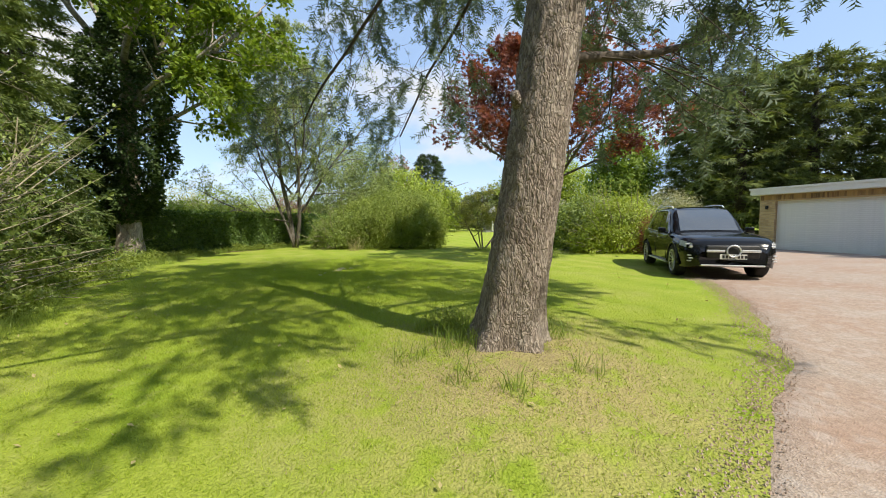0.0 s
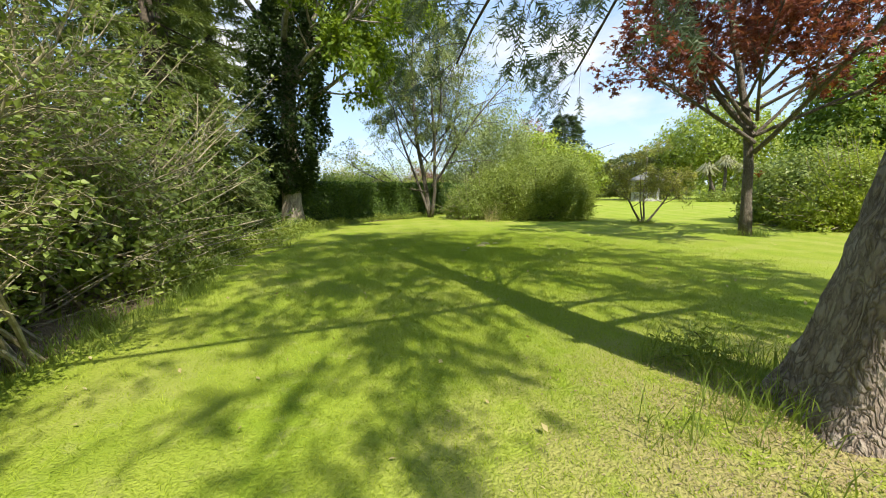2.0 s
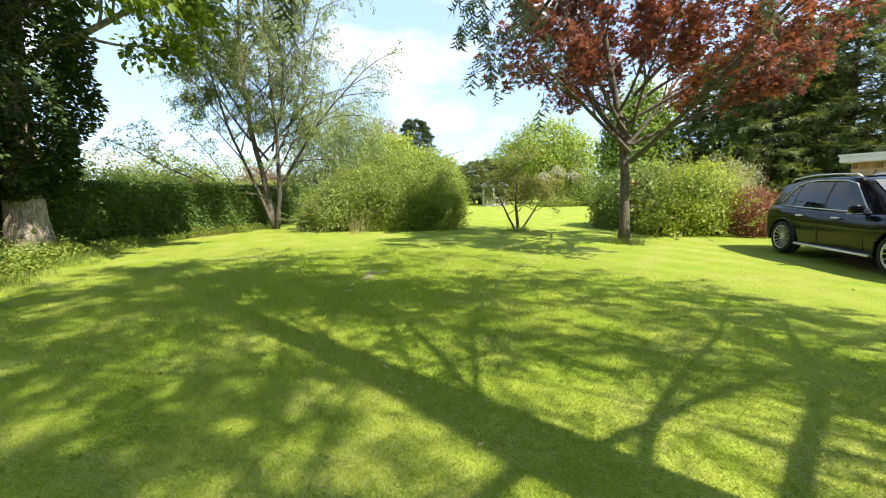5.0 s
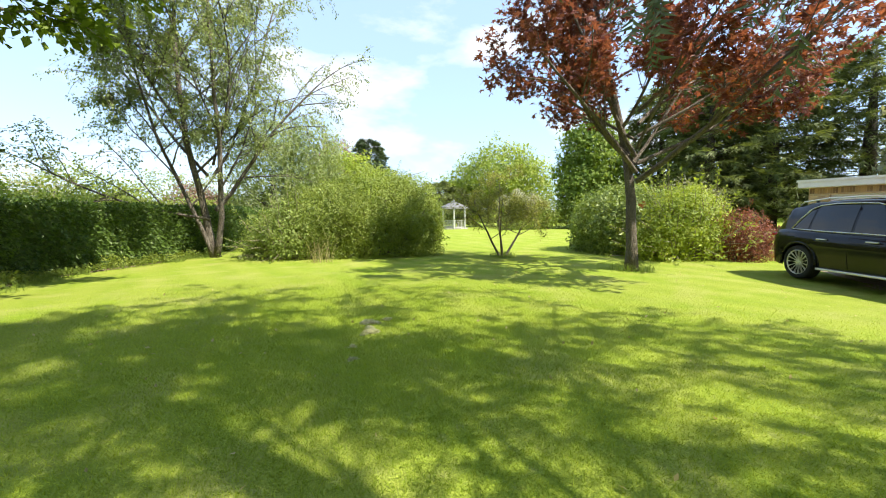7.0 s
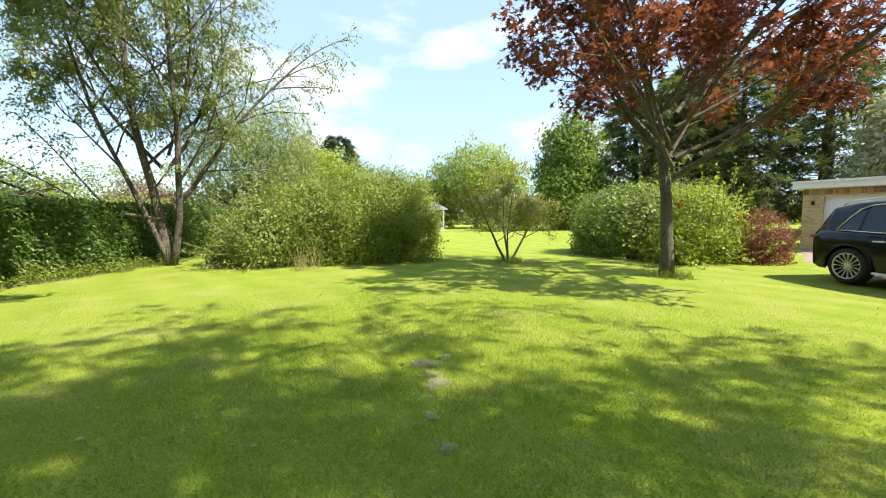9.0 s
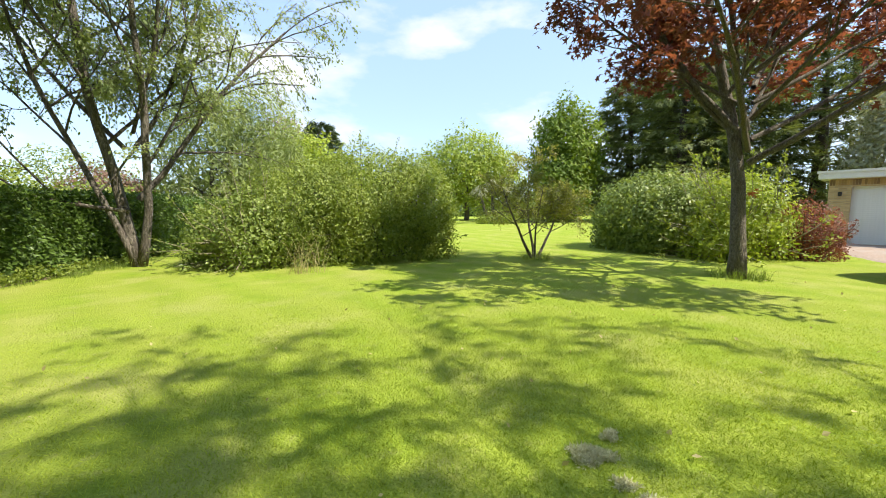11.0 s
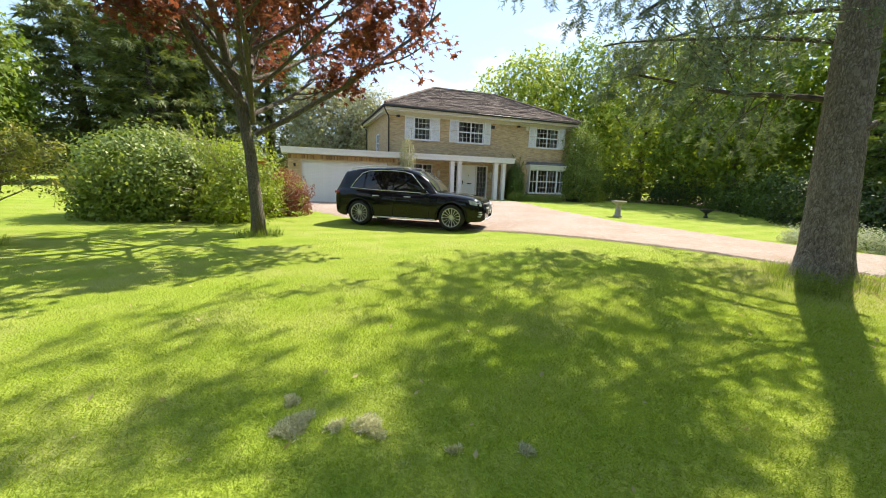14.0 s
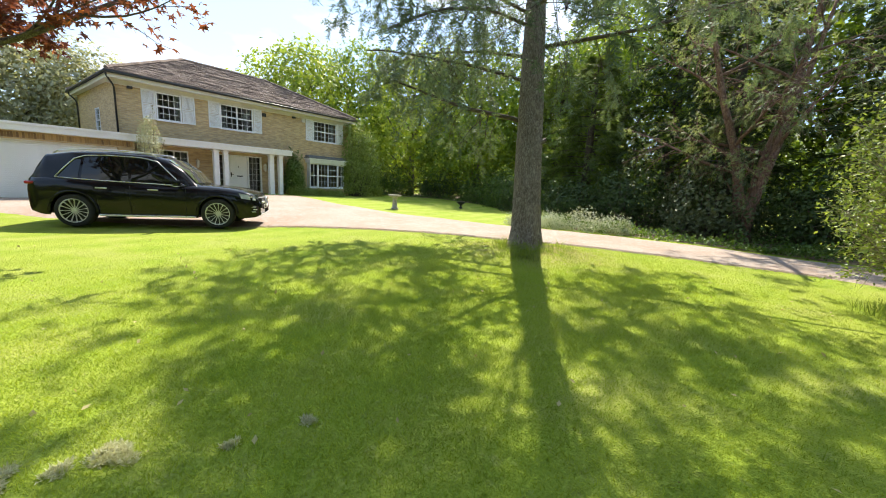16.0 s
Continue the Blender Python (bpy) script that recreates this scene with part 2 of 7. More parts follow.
GREYIVY = leaf_mat("dull_green_leaves", (0.05, 0.075, 0.035), (0.15, 0.18, 0.09), 0.25, 0.5)
HEDGELEAF = leaf_mat("laurel_hedge_leaves", (0.035, 0.08, 0.015), (0.15, 0.23, 0.045), 0.3, 0.42, 0.9)
LIME = leaf_mat("yellow_green_leaves", (0.16, 0.24, 0.03), (0.38, 0.44, 0.08), 0.4, 0.45, 0.9)
SHRUBLEAF = leaf_mat("mid_green_leaves", (0.11, 0.17, 0.028), (0.32, 0.375, 0.085), 0.38, 0.45, 0.8)
PALESHRUB = leaf_mat("fresh_layered_leaves", (0.09, 0.15, 0.025), (0.34, 0.41, 0.12), 0.34, 0.42, 1.8)
BRONZE = leaf_mat("bronze_green_leaves", (0.19, 0.20, 0.05), (0.36, 0.36, 0.10), 0.4, 0.5, 0.9)
COPPER = leaf_mat("coppery_pink_leaves", (0.13, 0.075, 0.065), (0.30, 0.19, 0.16), 0.35, 0.55)
REDLEAF = leaf_mat("red_leaves", (0.12, 0.035, 0.03), (0.29, 0.11, 0.08), 0.4, 0.5)
BORDERCON = leaf_mat("green_conifer_sprays", (0.065, 0.11, 0.032), (0.23, 0.285, 0.095), 0.3, 0.55)
YEW = leaf_mat("dark_conifer_sprays", (0.022, 0.045, 0.016), (0.085, 0.125, 0.04), 0.22, 0.55)
YEWLIGHT = leaf_mat("grey_green_yew_sprays", (0.11, 0.145, 0.075), (0.28, 0.33, 0.18), 0.42, 0.55)
CONIFER = leaf_mat("mid_green_conifer_sprays", (0.05, 0.085, 0.02), (0.19, 0.25, 0.06), 0.28, 0.55)
CYPRESS = leaf_mat("olive_cypress_sprays", (0.07, 0.10, 0.03), (0.22, 0.255, 0.085), 0.26, 0.6, 0.4)
GREYLEAF = leaf_mat("grey_green_leaves", (0.19, 0.20, 0.135), (0.42, 0.42, 0.29), 0.38, 0.55)
SILVER = leaf_mat("silver_leaves", (0.28, 0.32, 0.26), (0.5, 0.54, 0.46), 0.25, 0.6)
STRAW = leaf_mat("straw_leaves", (0.32, 0.27, 0.13), (0.5, 0.44, 0.24), 0.3, 0.7)
WHITE = surface("white_paint", (0.78, 0.78, 0.76), (0.84, 0.84, 0.82), 5, 0.45, 0, 90, 0.08, 0.003)
GREYPAINT = surface("weathered_grey_paint", (0.46, 0.46, 0.44), (0.60, 0.60, 0.57), 5, 0.7)
DOORWHITE = surface("white_door_paint", (0.80, 0.81, 0.80), (0.86, 0.86, 0.85), 3, 0.4, 0, 50, 0.05, 0.003)
CREAM = surface("cream_soffit_paint", (0.66, 0.62, 0.52), (0.74, 0.70, 0.60), 4, 0.55, 0, 60, 0.08, 0.003)
ROOF = surface("brown_plain_tiles", (0.135, 0.095, 0.075), (0.25, 0.19, 0.155), 2.2, 0.9, 0, 18, 0.8, 0.03)
LEAD = surface("grey_lead", (0.14, 0.14, 0.14), (0.24, 0.24, 0.235), 5, 0.6, 0, 30, 0.2, 0.004)
FELT = surface("grey_roof_felt", (0.22, 0.21, 0.20), (0.33, 0.31, 0.29), 5, 0.9)
BLACKPIPE = surface("black_plastic_gutter", (0.012, 0.012, 0.012), (0.03, 0.028, 0.026), 6, 0.4)
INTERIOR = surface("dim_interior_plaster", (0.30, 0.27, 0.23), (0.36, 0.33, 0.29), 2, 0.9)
CURTAIN = surface("pale_curtain", (0.55, 0.53, 0.5), (0.68, 0.66, 0.62), 4, 0.9, 0, 20, 0.3, 0.02)
GLASS = glass_mat("window_glass")
PAVING = surface("pale_paving", (0.42, 0.40, 0.37), (0.55, 0.52, 0.48), 4, 0.9)
STONE = surface("weathered_stone", (0.30, 0.28, 0.24), (0.44, 0.42, 0.36), 9, 0.92, 0, 50, 0.6, 0.01)
PAINT = surface("black_car_paint", (0.006, 0.0065, 0.008), (0.009, 0.0095, 0.011), 3, 0.12, 0, 200, 0.0, 0.001)
PAINT.node_tree.nodes["Principled BSDF"].inputs["Coat Weight"].default_value = 0.15
PAINT.node_tree.nodes["Principled BSDF"].inputs["Coat Roughness"].default_value = 0.03
PAINT.node_tree.nodes["Principled BSDF"].inputs["Specular IOR Level"].default_value = 0.22
CARGLASS = surface("tinted_car_glass", (0.006, 0.007, 0.007), (0.01, 0.011, 0.011), 3, 0.03, 0, 80, 0.0)
SCREEN = surface("windscreen_glass", (0.05, 0.055, 0.055), (0.07, 0.075, 0.075), 3, 0.03, 0, 80, 0.0)
SCREEN.node_tree.nodes["Principled BSDF"].inputs["Coat Weight"].default_value = 1.0
SCREEN.node_tree.nodes["Principled BSDF"].inputs["Coat IOR"].default_value = 2.2
CHROME = surface("chrome", (0.72, 0.73, 0.75), (0.80, 0.81, 0.83), 5, 0.32, 0.55, 80, 0.0)
ALLOY = surface("silver_alloy", (0.62, 0.62, 0.62), (0.74, 0.74, 0.74), 5, 0.3, 0.5, 80, 0.0)
RUBBER = surface("tyre_rubber", (0.016, 0.016, 0.016), (0.03, 0.03, 0.03), 12, 0.85)
BLACK = surface("black_plastic", (0.012, 0.012, 0.012), (0.022, 0.022, 0.022), 12, 0.55)
REDLAMP = surface("red_lamp_lens", (0.35, 0.01, 0.015), (0.5, 0.02, 0.025), 12, 0.1)
HEADLAMP = surface("headlamp_lens", (0.35, 0.37, 0.4), (0.6, 0.62, 0.65), 12, 0.08)
PLATE = surface("white_number_plate", (0.72, 0.72, 0.70), (0.78, 0.78, 0.76), 12, 0.4)
CLIPPING = leaf_mat("dried_mown_grass", (0.42, 0.42, 0.29), (0.62, 0.61, 0.47), 0.35, 0.9)

# ---- mesh helpers ----


class Geo:
    """Gathers triangles and quads of one mesh."""

    def __init__(self):
        self.v, self.t, self.q, self.n = [], [], [], 0

    def add(self, verts, tris=None, quads=None):
        verts = np.asarray(verts, dtype=np.float64).reshape(-1, 3)
        if tris is not None and len(tris):
            self.t.append(np.asarray(tris, dtype=np.int64).reshape(-1, 3) + self.n)
        if quads is not None and len(quads):
            self.q.append(np.asarray(quads, dtype=np.int64).reshape(-1, 4) + self.n)
        self.v.append(verts)
        self.n += len(verts)

    def mesh(self, name, smooth=False):
        me = bpy.data.meshes.new(name)
        if not self.v:
            return me
        v = np.concatenate(self.v)
        t = np.concatenate(self.t) if self.t else np.zeros((0, 3), np.int64)
        q = np.concatenate(self.q) if self.q else np.zeros((0, 4), np.int64)
        me.vertices.add(len(v))
        me.vertices.foreach_set("co", v.ravel())
        loops = np.concatenate([t.ravel(), q.ravel()])
        me.loops.add(len(loops))
        me.loops.foreach_set("vertex_index", loops)
        me.polygons.add(len(t) + len(q))
        starts = np.concatenate([np.arange(len(t)) * 3, len(t) * 3 + np.arange(len(q)) * 4])
        me.polygons.foreach_set("loop_start", starts)
        me.polygons.foreach_set("use_smooth", np.full(len(starts), smooth))
        me.update(calc_edges=True)
        me.validate()
        return me


def gpart(name, geo, material, parent=None, label="", smooth=False):
    ob = new(name, geo.mesh(name, smooth))
    ob.data.materials.append(material)
    if parent:
        ob.parent = parent
    if label:
        tagged(ob, label)
    return ob


def part(name, bm, material, parent=None, label="", smooth=False):
    me = bpy.data.meshes.new(name)
    if smooth:
        for f in bm.faces:
            f.smooth = True
    bm.to_mesh(me)
    bm.free()
    me.materials.append(material)
    ob = new(name, me)
    if parent:
        ob.parent = parent
    if label:
        tagged(ob, label)
    return ob


def thing(name, m, label, category, group="", kind=""):
    ob = new(name)
    ob.empty_display_size = 0.2
    ob.matrix_world = m
    return tagged(ob, label, category, group, kind)


def boxes_bm(items, bevel=0.0):
    """Boxes (x0, x1, y0, y1, z0, z1) in one bmesh."""
    bm = bmesh.new()
    for x0, x1, y0, y1, z0, z1 in items:
        m = Matrix.LocRotScale(((x0 + x1) / 2, (y0 + y1) / 2, (z0 + z1) / 2), None, (abs(x1 - x0), abs(y1 - y0), abs(z1 - z0)))
        bmesh.ops.create_cube(bm, size=1, matrix=m)
    if bevel:
        bmesh.ops.bevel(bm, geom=bm.edges[:], offset=bevel, segments=2, affect="EDGES", profile=0.5)
    return bm


def tube(geo, pts, radii, sides=8, cap=True):
    pts = np.asarray(pts, float)
    k = len(pts)
    d = np.gradient(pts, axis=0)
    d /= np.linalg.norm(d, axis=1)[:, None] + 1e-9
    ref = np.where(np.abs(d[:, 2:3]) < 0.9, np.array([[0, 0, 1.0]]), np.array([[1.0, 0, 0]]))
    a = np.cross(d, ref)
    a /= np.linalg.norm(a, axis=1)[:, None] + 1e-9
    b = np.cross(d, a)
    ang = np.arange(sides) * 2 * math.pi / sides
    r = np.asarray(radii, float).reshape(k, 1, 1)
    ring = pts[:, None, :] + r * (np.cos(ang)[None, :, None] * a[:, None, :] + np.sin(ang)[None, :, None] * b[:, None, :])
    i = np.arange(k - 1)[:, None] * sides
    j = np.arange(sides)[None, :]
    jn = (j + 1) % sides
    quads = np.stack([i + j, i + sides + j, i + sides + jn, i + jn], -1).reshape(-1, 4)
    tris = None
    verts = ring.reshape(-1, 3)
    if cap:
        verts = np.concatenate([verts, pts[:1], pts[-1:]])
        c0, c1 = k * sides, k * sides + 1
        jj = np.arange(sides)
        jjn = (jj + 1) % sides
        tris = np.concatenate([np.stack([np.full(sides, c0), jj, jjn], -1), np.stack([np.full(sides, c1), (k - 1) * sides + jjn, (k - 1) * sides + jj], -1)])
    geo.add(verts, tris, quads)


# leaf outlines: unit long along +y, face up
OVAL = (np.array([[0, 0, 0], [0.30, 0.45, 0.07], [0, 1, 0], [-0.30, 0.45, 0.07]]), np.array([[0, 1, 2], [0, 2, 3]]))
NARROW = (np.array([[0, 0, 0], [0.12, 0.4, 0.03], [0, 1, -0.05], [-0.12, 0.4, 0.03]]), np.array([[0, 1, 2], [0, 2, 3]]))
PALM = (np.array([[0, 0.25, 0], [0.46, 0.08, -0.03], [0.24, 0.36, 0.02], [0.50, 0.68, -0.06], [0.14, 0.60, 0.03], [0, 1.0, -0.08],
                  [-0.14, 0.60, 0.03], [-0.50, 0.68, -0.06], [-0.24, 0.36, 0.02], [-0.46, 0.08, -0.03]]),
        np.array([[0, 1, 2], [0, 2, 3], [0, 3, 4], [0, 4, 5], [0, 5, 6], [0, 6, 7], [0, 7, 8], [0, 8, 9]]))
SPRAY = (np.array([[0, 0, 0], [0.05, 0.5, 0.0], [0, 1, -0.10], [-0.05, 0.5, 0.0], [0.02, 0.15, 0], [0.34, 0.55, -0.05], [0.0, 0.3, 0], [-0.02, 0.15, 0], [-0.34, 0.55, -0.05],
                   [0.02, 0.45, 0], [0.24, 0.85, -0.08], [0, 0.6, 0], [-0.24, 0.85, -0.08]]),
         np.array([[0, 1, 2], [0, 2, 3], [4, 5, 6], [7, 6, 8], [9, 10, 11], [9, 11, 12]]))
TUFT = (np.array([[0, 0, 0]] + [[s * 0.55, 0.75 + 0.25 * c, z] for s, c, z in ((-1, 0, .2), (-0.93, 0.1, .2), (-0.5, 0.5, -.3), (-.42, .6, -.3), (0, 1, .3), (.09, 1, .3), (.5, .5, -.25), (.58, .4, -.25), (1, 0, .15), (1.0, -.12, .15))]),
        np.array([[0, 1, 2], [0, 3, 4], [0, 5, 6], [0, 7, 8], [0, 9, 10]]))
FV, FF = [], []
for i_ in range(4):
    for s_ in (-1, 1):
        y_ = 0.05 + 0.22 * i_ + (0.09 if s_ > 0 else 0)
        FF.append([len(FV), len(FV) + 1, len(FV) + 2])
        FV += [[0, y_, 0], [0, y_ + 0.13, 0], [s_ * 0.30, y_ + 0.26, 0.10 * (1 if i_ % 2 else -1)]]
FEATHER = (np.array(FV), np.array(FF))
BLADE_T = (np.array([[-0.06, 0, 0], [0.06, 0, 0], [0.0, 0.25, 1.0]]), np.array([[0, 1, 2]]))


def unit(a):
    return a / (np.linalg.norm(a, axis=-1, keepdims=True) + 1e-9)


def strew(geo, rng, outline, at, along, size, up=None, spread=0.6, vary=0.35):
    """Leaves of one outline at many points: their length along 'along', loosened by spread."""
    at = np.asarray(at, float)
    k = len(at)
    if not k:
        return
    y = unit(np.broadcast_to(along, (k, 3)) + rng.normal(0, spread, (k, 3)))
    ref = np.broadcast_to(np.array([0, 0, 1.0]) if up is None else up, (k, 3)) + rng.normal(0, 0.45, (k, 3))
    x = unit(np.cross(y, ref))
    z = np.cross(x, y)
    s = (size * (1 + rng.uniform(-vary, vary, k)))[:, None, None]
    tv, tf = outline
    v = at[:, None, :] + s * (tv[None, :, 0:1] * x[:, None, :] + tv[None, :, 1:2] * y[:, None, :] + tv[None, :, 2:3] * z[:, None, :])
    f = tf[None] + (np.arange(k) * len(tv))[:, None, None]
    geo.add(v.reshape(-1, 3), f.reshape(-1, 3))


def smooth01(x):
    x = np.clip(x, 0, 1)
    return x * x * (3 - 2 * x)


# the house's own frame: x along its front, y into it
HOUSE_O = np.array([14.81, 17.73])
HOUSE_U, HOUSE_N = np.array([0.3214, -0.9469]), np.array([0.9469, 0.3214])
HOUSE_M = Matrix(((HOUSE_U[0], HOUSE_N[0], 0, HOUSE_O[0]), (HOUSE_U[1], HOUSE_N[1], 0, HOUSE_O[1]), (0, 0, 1, 0), (0, 0, 0, 1)))
CEDAR_AT = np.array([0.66, 3.85])


def ground_z(x, y):
    x, y = np.asarray(x, float), np.asarray(y, float)
    z = 0.02 + 0.11 * smooth01((y - 1) / 6)
    z = z + 0.40 * smooth01((y - 20) / 14)
    a = (x - HOUSE_O[0]) * HOUSE_U[0] + (y - HOUSE_O[1]) * HOUSE_U[1]
    d = (x - HOUSE_O[0]) * HOUSE_N[0] + (y - HOUSE_O[1]) * HOUSE_N[1]
    z = z + 0.24 * smooth01((a - 4) / 5) * smooth01((d + 11) / 10)
    z = z - 0.09 * np.exp(-(((x - 6.6) / 2.2) ** 2 + ((y - 11) / 3.5) ** 2))
    r2 = (x - CEDAR_AT[0]) ** 2 + (y - CEDAR_AT[1] + 0.25) ** 2
    z = z + 0.17 * np.exp(-r2 / 1.3)
    z = z + 0.012 * np.sin(x * 1.3 + 0.5 * y) * np.sin(y * 0.9 - 0.4 * x)
    return z


def gz(x, y):
    return float(ground_z(x, y))


def inside(poly, x, y):
    """Which of the points lie in the polygon."""
    c = np.zeros(len(x), bool)
    px, py = np.array(poly).T
    j = len(px) - 1
    for i in range(len(px)):
        hit = ((py[i] > y) != (py[j] > y)) & (x < (px[j] - px[i]) * (y - py[i]) / (py[j] - py[i] + 1e-12) + px[i])
        c ^= hit
        j = i
    return c


# ---- ground, drive and border ----
def axis_steps(lo, hi, step, reach):
    core = list(np.arange(lo, hi + 1e-6, step))
    out, s = [], step
    p = hi
    while p < reach:
        s *= 1.35
        p += s
        out.append(p)
    neg, s, p = [], step, lo
    while p > -reach:
        s *= 1.35
        p -= s
        neg.append(p)
    return np.array(neg[::-1] + core + out)


def sheet(name, xs, ys, material, lift=0.0):
    gx, gy = np.meshgrid(xs, ys)
    v = np.stack([gx, gy, ground_z(gx, gy) + lift], -1).reshape(-1, 3)
    w = len(xs)
    i, j = np.meshgrid(np.arange(len(ys) - 1), np.arange(w - 1), indexing="ij")
    k = i * w + j
    g = Geo()
    g.add(v, None, np.stack([k, k + 1, k + w + 1, k + w], -1).reshape(-1, 4))
    return gpart(name, g, material, None, "", True)


ground = sheet("ground", axis_steps(-16, 22, 0.3, 900), axis_steps(-8, 30, 0.3, 900), LAWN)
tagged(ground, "mown green lawn with pale mowing stripes", "lawn", "", "structure")

DRIVE_NEAR = [(-16, -3.4), (-9, -1.7), (-3.4, -0.6), (-1.0, 0.1), (1.3, 1.6), (3.4, 3.7), (4.8, 6.0), (5.9, 8.4), (7.2, 11.4), (8.6, 13.6), (10.4, 15.2), (14.7, 17.4)]
DRIVE_FAR = [(-16, -6.4), (-9, -4.3), (-2.9, -3.4), (-1.0, -3.1), (2.1, -2.2), (5.4, -0.2), (8.4, 1.2), (13.4, 3.7), (18.2, 4.9), (18.1, 8.0), (16.9, 11.6), (15.05, 17.2)]


def dense(line, k):
    line = np.array(line, float)
    t = np.arange(len(line))
    tt = np.linspace(0, len(line) - 1, (len(line) - 1) * k + 1)
    return np.stack([np.interp(tt, t, line[:, 0]), np.interp(tt, t, line[:, 1])], -1)


def strip(name, a, b, across, material, lift, rag, seed):
    rng = np.random.default_rng(seed)
    a, b = dense(a, 36), dense(b, 36)
    for e in (a, b):
        w = np.cumsum(rng.normal(0, 1, e.shape), 0)
        sm = np.stack([np.convolve(w[:, i], np.ones(25) / 25, "same") for i in (0, 1)], -1)
        e += (np.stack([np.convolve(w[:, i], np.ones(3) / 3, "same") for i in (0, 1)], -1) - sm) * rag * 0.5
        e[1:-1] = (e[:-2] + e[1:-1] + e[2:]) / 3
    s = np.linspace(0, 1, across + 1)
    p = a[:, None, :] * (1 - s)[None, :, None] + b[:, None, :] * s[None, :, None]
    z = ground_z(p[..., 0], p[..., 1]) + lift
    z[:, 0] -= lift + 0.03
    z[:, -1] -= lift + 0.03
    v = np.concatenate([p, z[..., None]], -1).reshape(-1, 3)
    w = across + 1
    i, j = np.meshgrid(np.arange(len(a) - 1), np.arange(across), indexing="ij")
    k = i * w + j
    g = Geo()
    g.add(v, None, np.stack([k, k + 1, k + w + 1, k + w], -1).reshape(-1, 4))
    return gpart(name, g, material, None, "", True)


drive = strip("road", DRIVE_NEAR, DRIVE_FAR, 24, GRAVEL, 0.03, 0.05, 3)
tagged(drive, "pale pinkish gravel drive worn along its edges", "drive", "", "structure")
DRIVE_POLY = DRIVE_NEAR + DRIVE_FAR[::-1]
BED_IN = [(-4.6, 1.0), (-5.0, 3.3), (-5.9, 5.0), (-7.2, 6.7), (-8.4, 9.2), (-9.8, 12.0), (-10.4, 14.0), (-10.7, 16.5), (-9.9, 19.0), (-9.2, 21.0), (-9.0, 24.0)]
BED_OUT = [(-14, -1), (-14, 2.0), (-14, 4.0), (-15, 6.0), (-16, 8.0), (-16, 12), (-15, 15), (-13.5, 18), (-12.5, 20.0), (-11.6, 22.5), (-10.8, 25)]
bed = strip("border", BED_IN, BED_OUT, 14, SOIL, 0.03, 0.08, 4)
tagged(bed, "shady border of brown leaf litter along the lawn", "flower bed", "", "structure")
BED_POLY = BED_IN + BED_OUT[::-1]



def edge_litter():
    """Loose stones and reddish leaf scraps strewn over the drive's lawn edge."""
    rng = np.random.default_rng(9)
    line = dense(DRIVE_NEAR[2:9], 60)
    k = 9000
    at = line[rng.integers(0, len(line), k)] + rng.normal(0, 0.13, (k, 2))
    h = rng.uniform(0.004, 0.010, k)
    c = np.column_stack([at, ground_z(*at.T) + 0.032])
    a = rng.uniform(0, 6.28, k)
    ring = [c + np.column_stack([np.cos(a + q) * h * 1.2, np.sin(a + q) * h * 1.2, -h * 0.8]) for q in (0, 2.1, 4.2)]
    top = c + np.column_stack([np.zeros((k, 2)), h * 0.7])
    v = np.stack(ring + [top], 1).reshape(-1, 3)
    f = np.array([[0, 1, 3], [1, 2, 3], [2, 0, 3]])[None] + (np.arange(k) * 4)[:, None, None]
    g = Geo()
    g.add(v, f.reshape(-1, 3))
    tagged(gpart("edge_gravel", g, SCRAP), "loose gravel and reddish leaf scraps along the lawn's edge", "gravel", "", "stuff")


edge_litter()

# ---- the house ----
WALL_Y, EAVE_Z = 1.2, 5.60
house = thing("house", HOUSE_M, "two-storey buff brick house with brown hipped roof and white shutters", "house")


def wall_bm(x0, x1, z0, z1, y0, y1, holes):
    """A wall with thickness whose openings (x0, x1, z0, z1) go through it."""
    xs = sorted({x0, x1, *[h[0] for h in holes], *[h[1] for h in holes]})
    zs = sorted({z0, z1, *[h[2] for h in holes], *[h[3] for h in holes]})
    cells = []
    for a, b in zip(xs, xs[1:]):
        run = None
        for c, d in zip(zs, zs[1:]):
            mx, mz = (a + b) / 2, (c + d) / 2
            solid = not any(h[0] < mx < h[1] and h[2] < mz < h[3] for h in holes)
            if solid and run:
                run[1] = d
            elif solid:
                run = [c, d]
            if run and (not solid or d == zs[-1]):
                cells.append((a, b, y0, y1, run[0], run[1]))
                run = None
    bm = boxes_bm(cells)
    bmesh.ops.remove_doubles(bm, verts=bm.verts[:], dist=0.0005)
    return bm


UP = [(7.13, 8.19), (10.0, 11.77), (15.7, 17.55)]
UP_HOLES = [(a, b, 3.86, 5.16) for a, b in UP]
DOWN_HOLES = [(7.1, 8.36, 1.05, 2.47), (9.72, 12.18, 0.36, 2.50), (15.2, 17.95, 0.80, 2.62)]
part("wall", wall_bm(5.63, 18.6, -0.2, 5.42, WALL_Y, WALL_Y + 0.3, UP_HOLES + DOWN_HOLES), BRICK, house, "weathered buff brick front wall")
sw = part("side_wall", wall_bm(WALL_Y + 0.3, 8.9, -0.2, 5.42, -5.93, -5.63, [(4.35, 5.25, 3.2, 4.4)]), BRICK, house)
sw.matrix_basis = Matrix(((0, -1, 0, 0), (1, 0, 0, 0), (0, 0, 1, 0), (0, 0, 0, 1)))
part("back_wall", boxes_bm([(5.63, 18.6, 8.9, 9.2, -0.2, 5.42)]), BRICK, house)
part("end_wall", boxes_bm([(18.3, 18.6, 1.5, 8.9, -0.2, 5.42)]), BRICK, house)
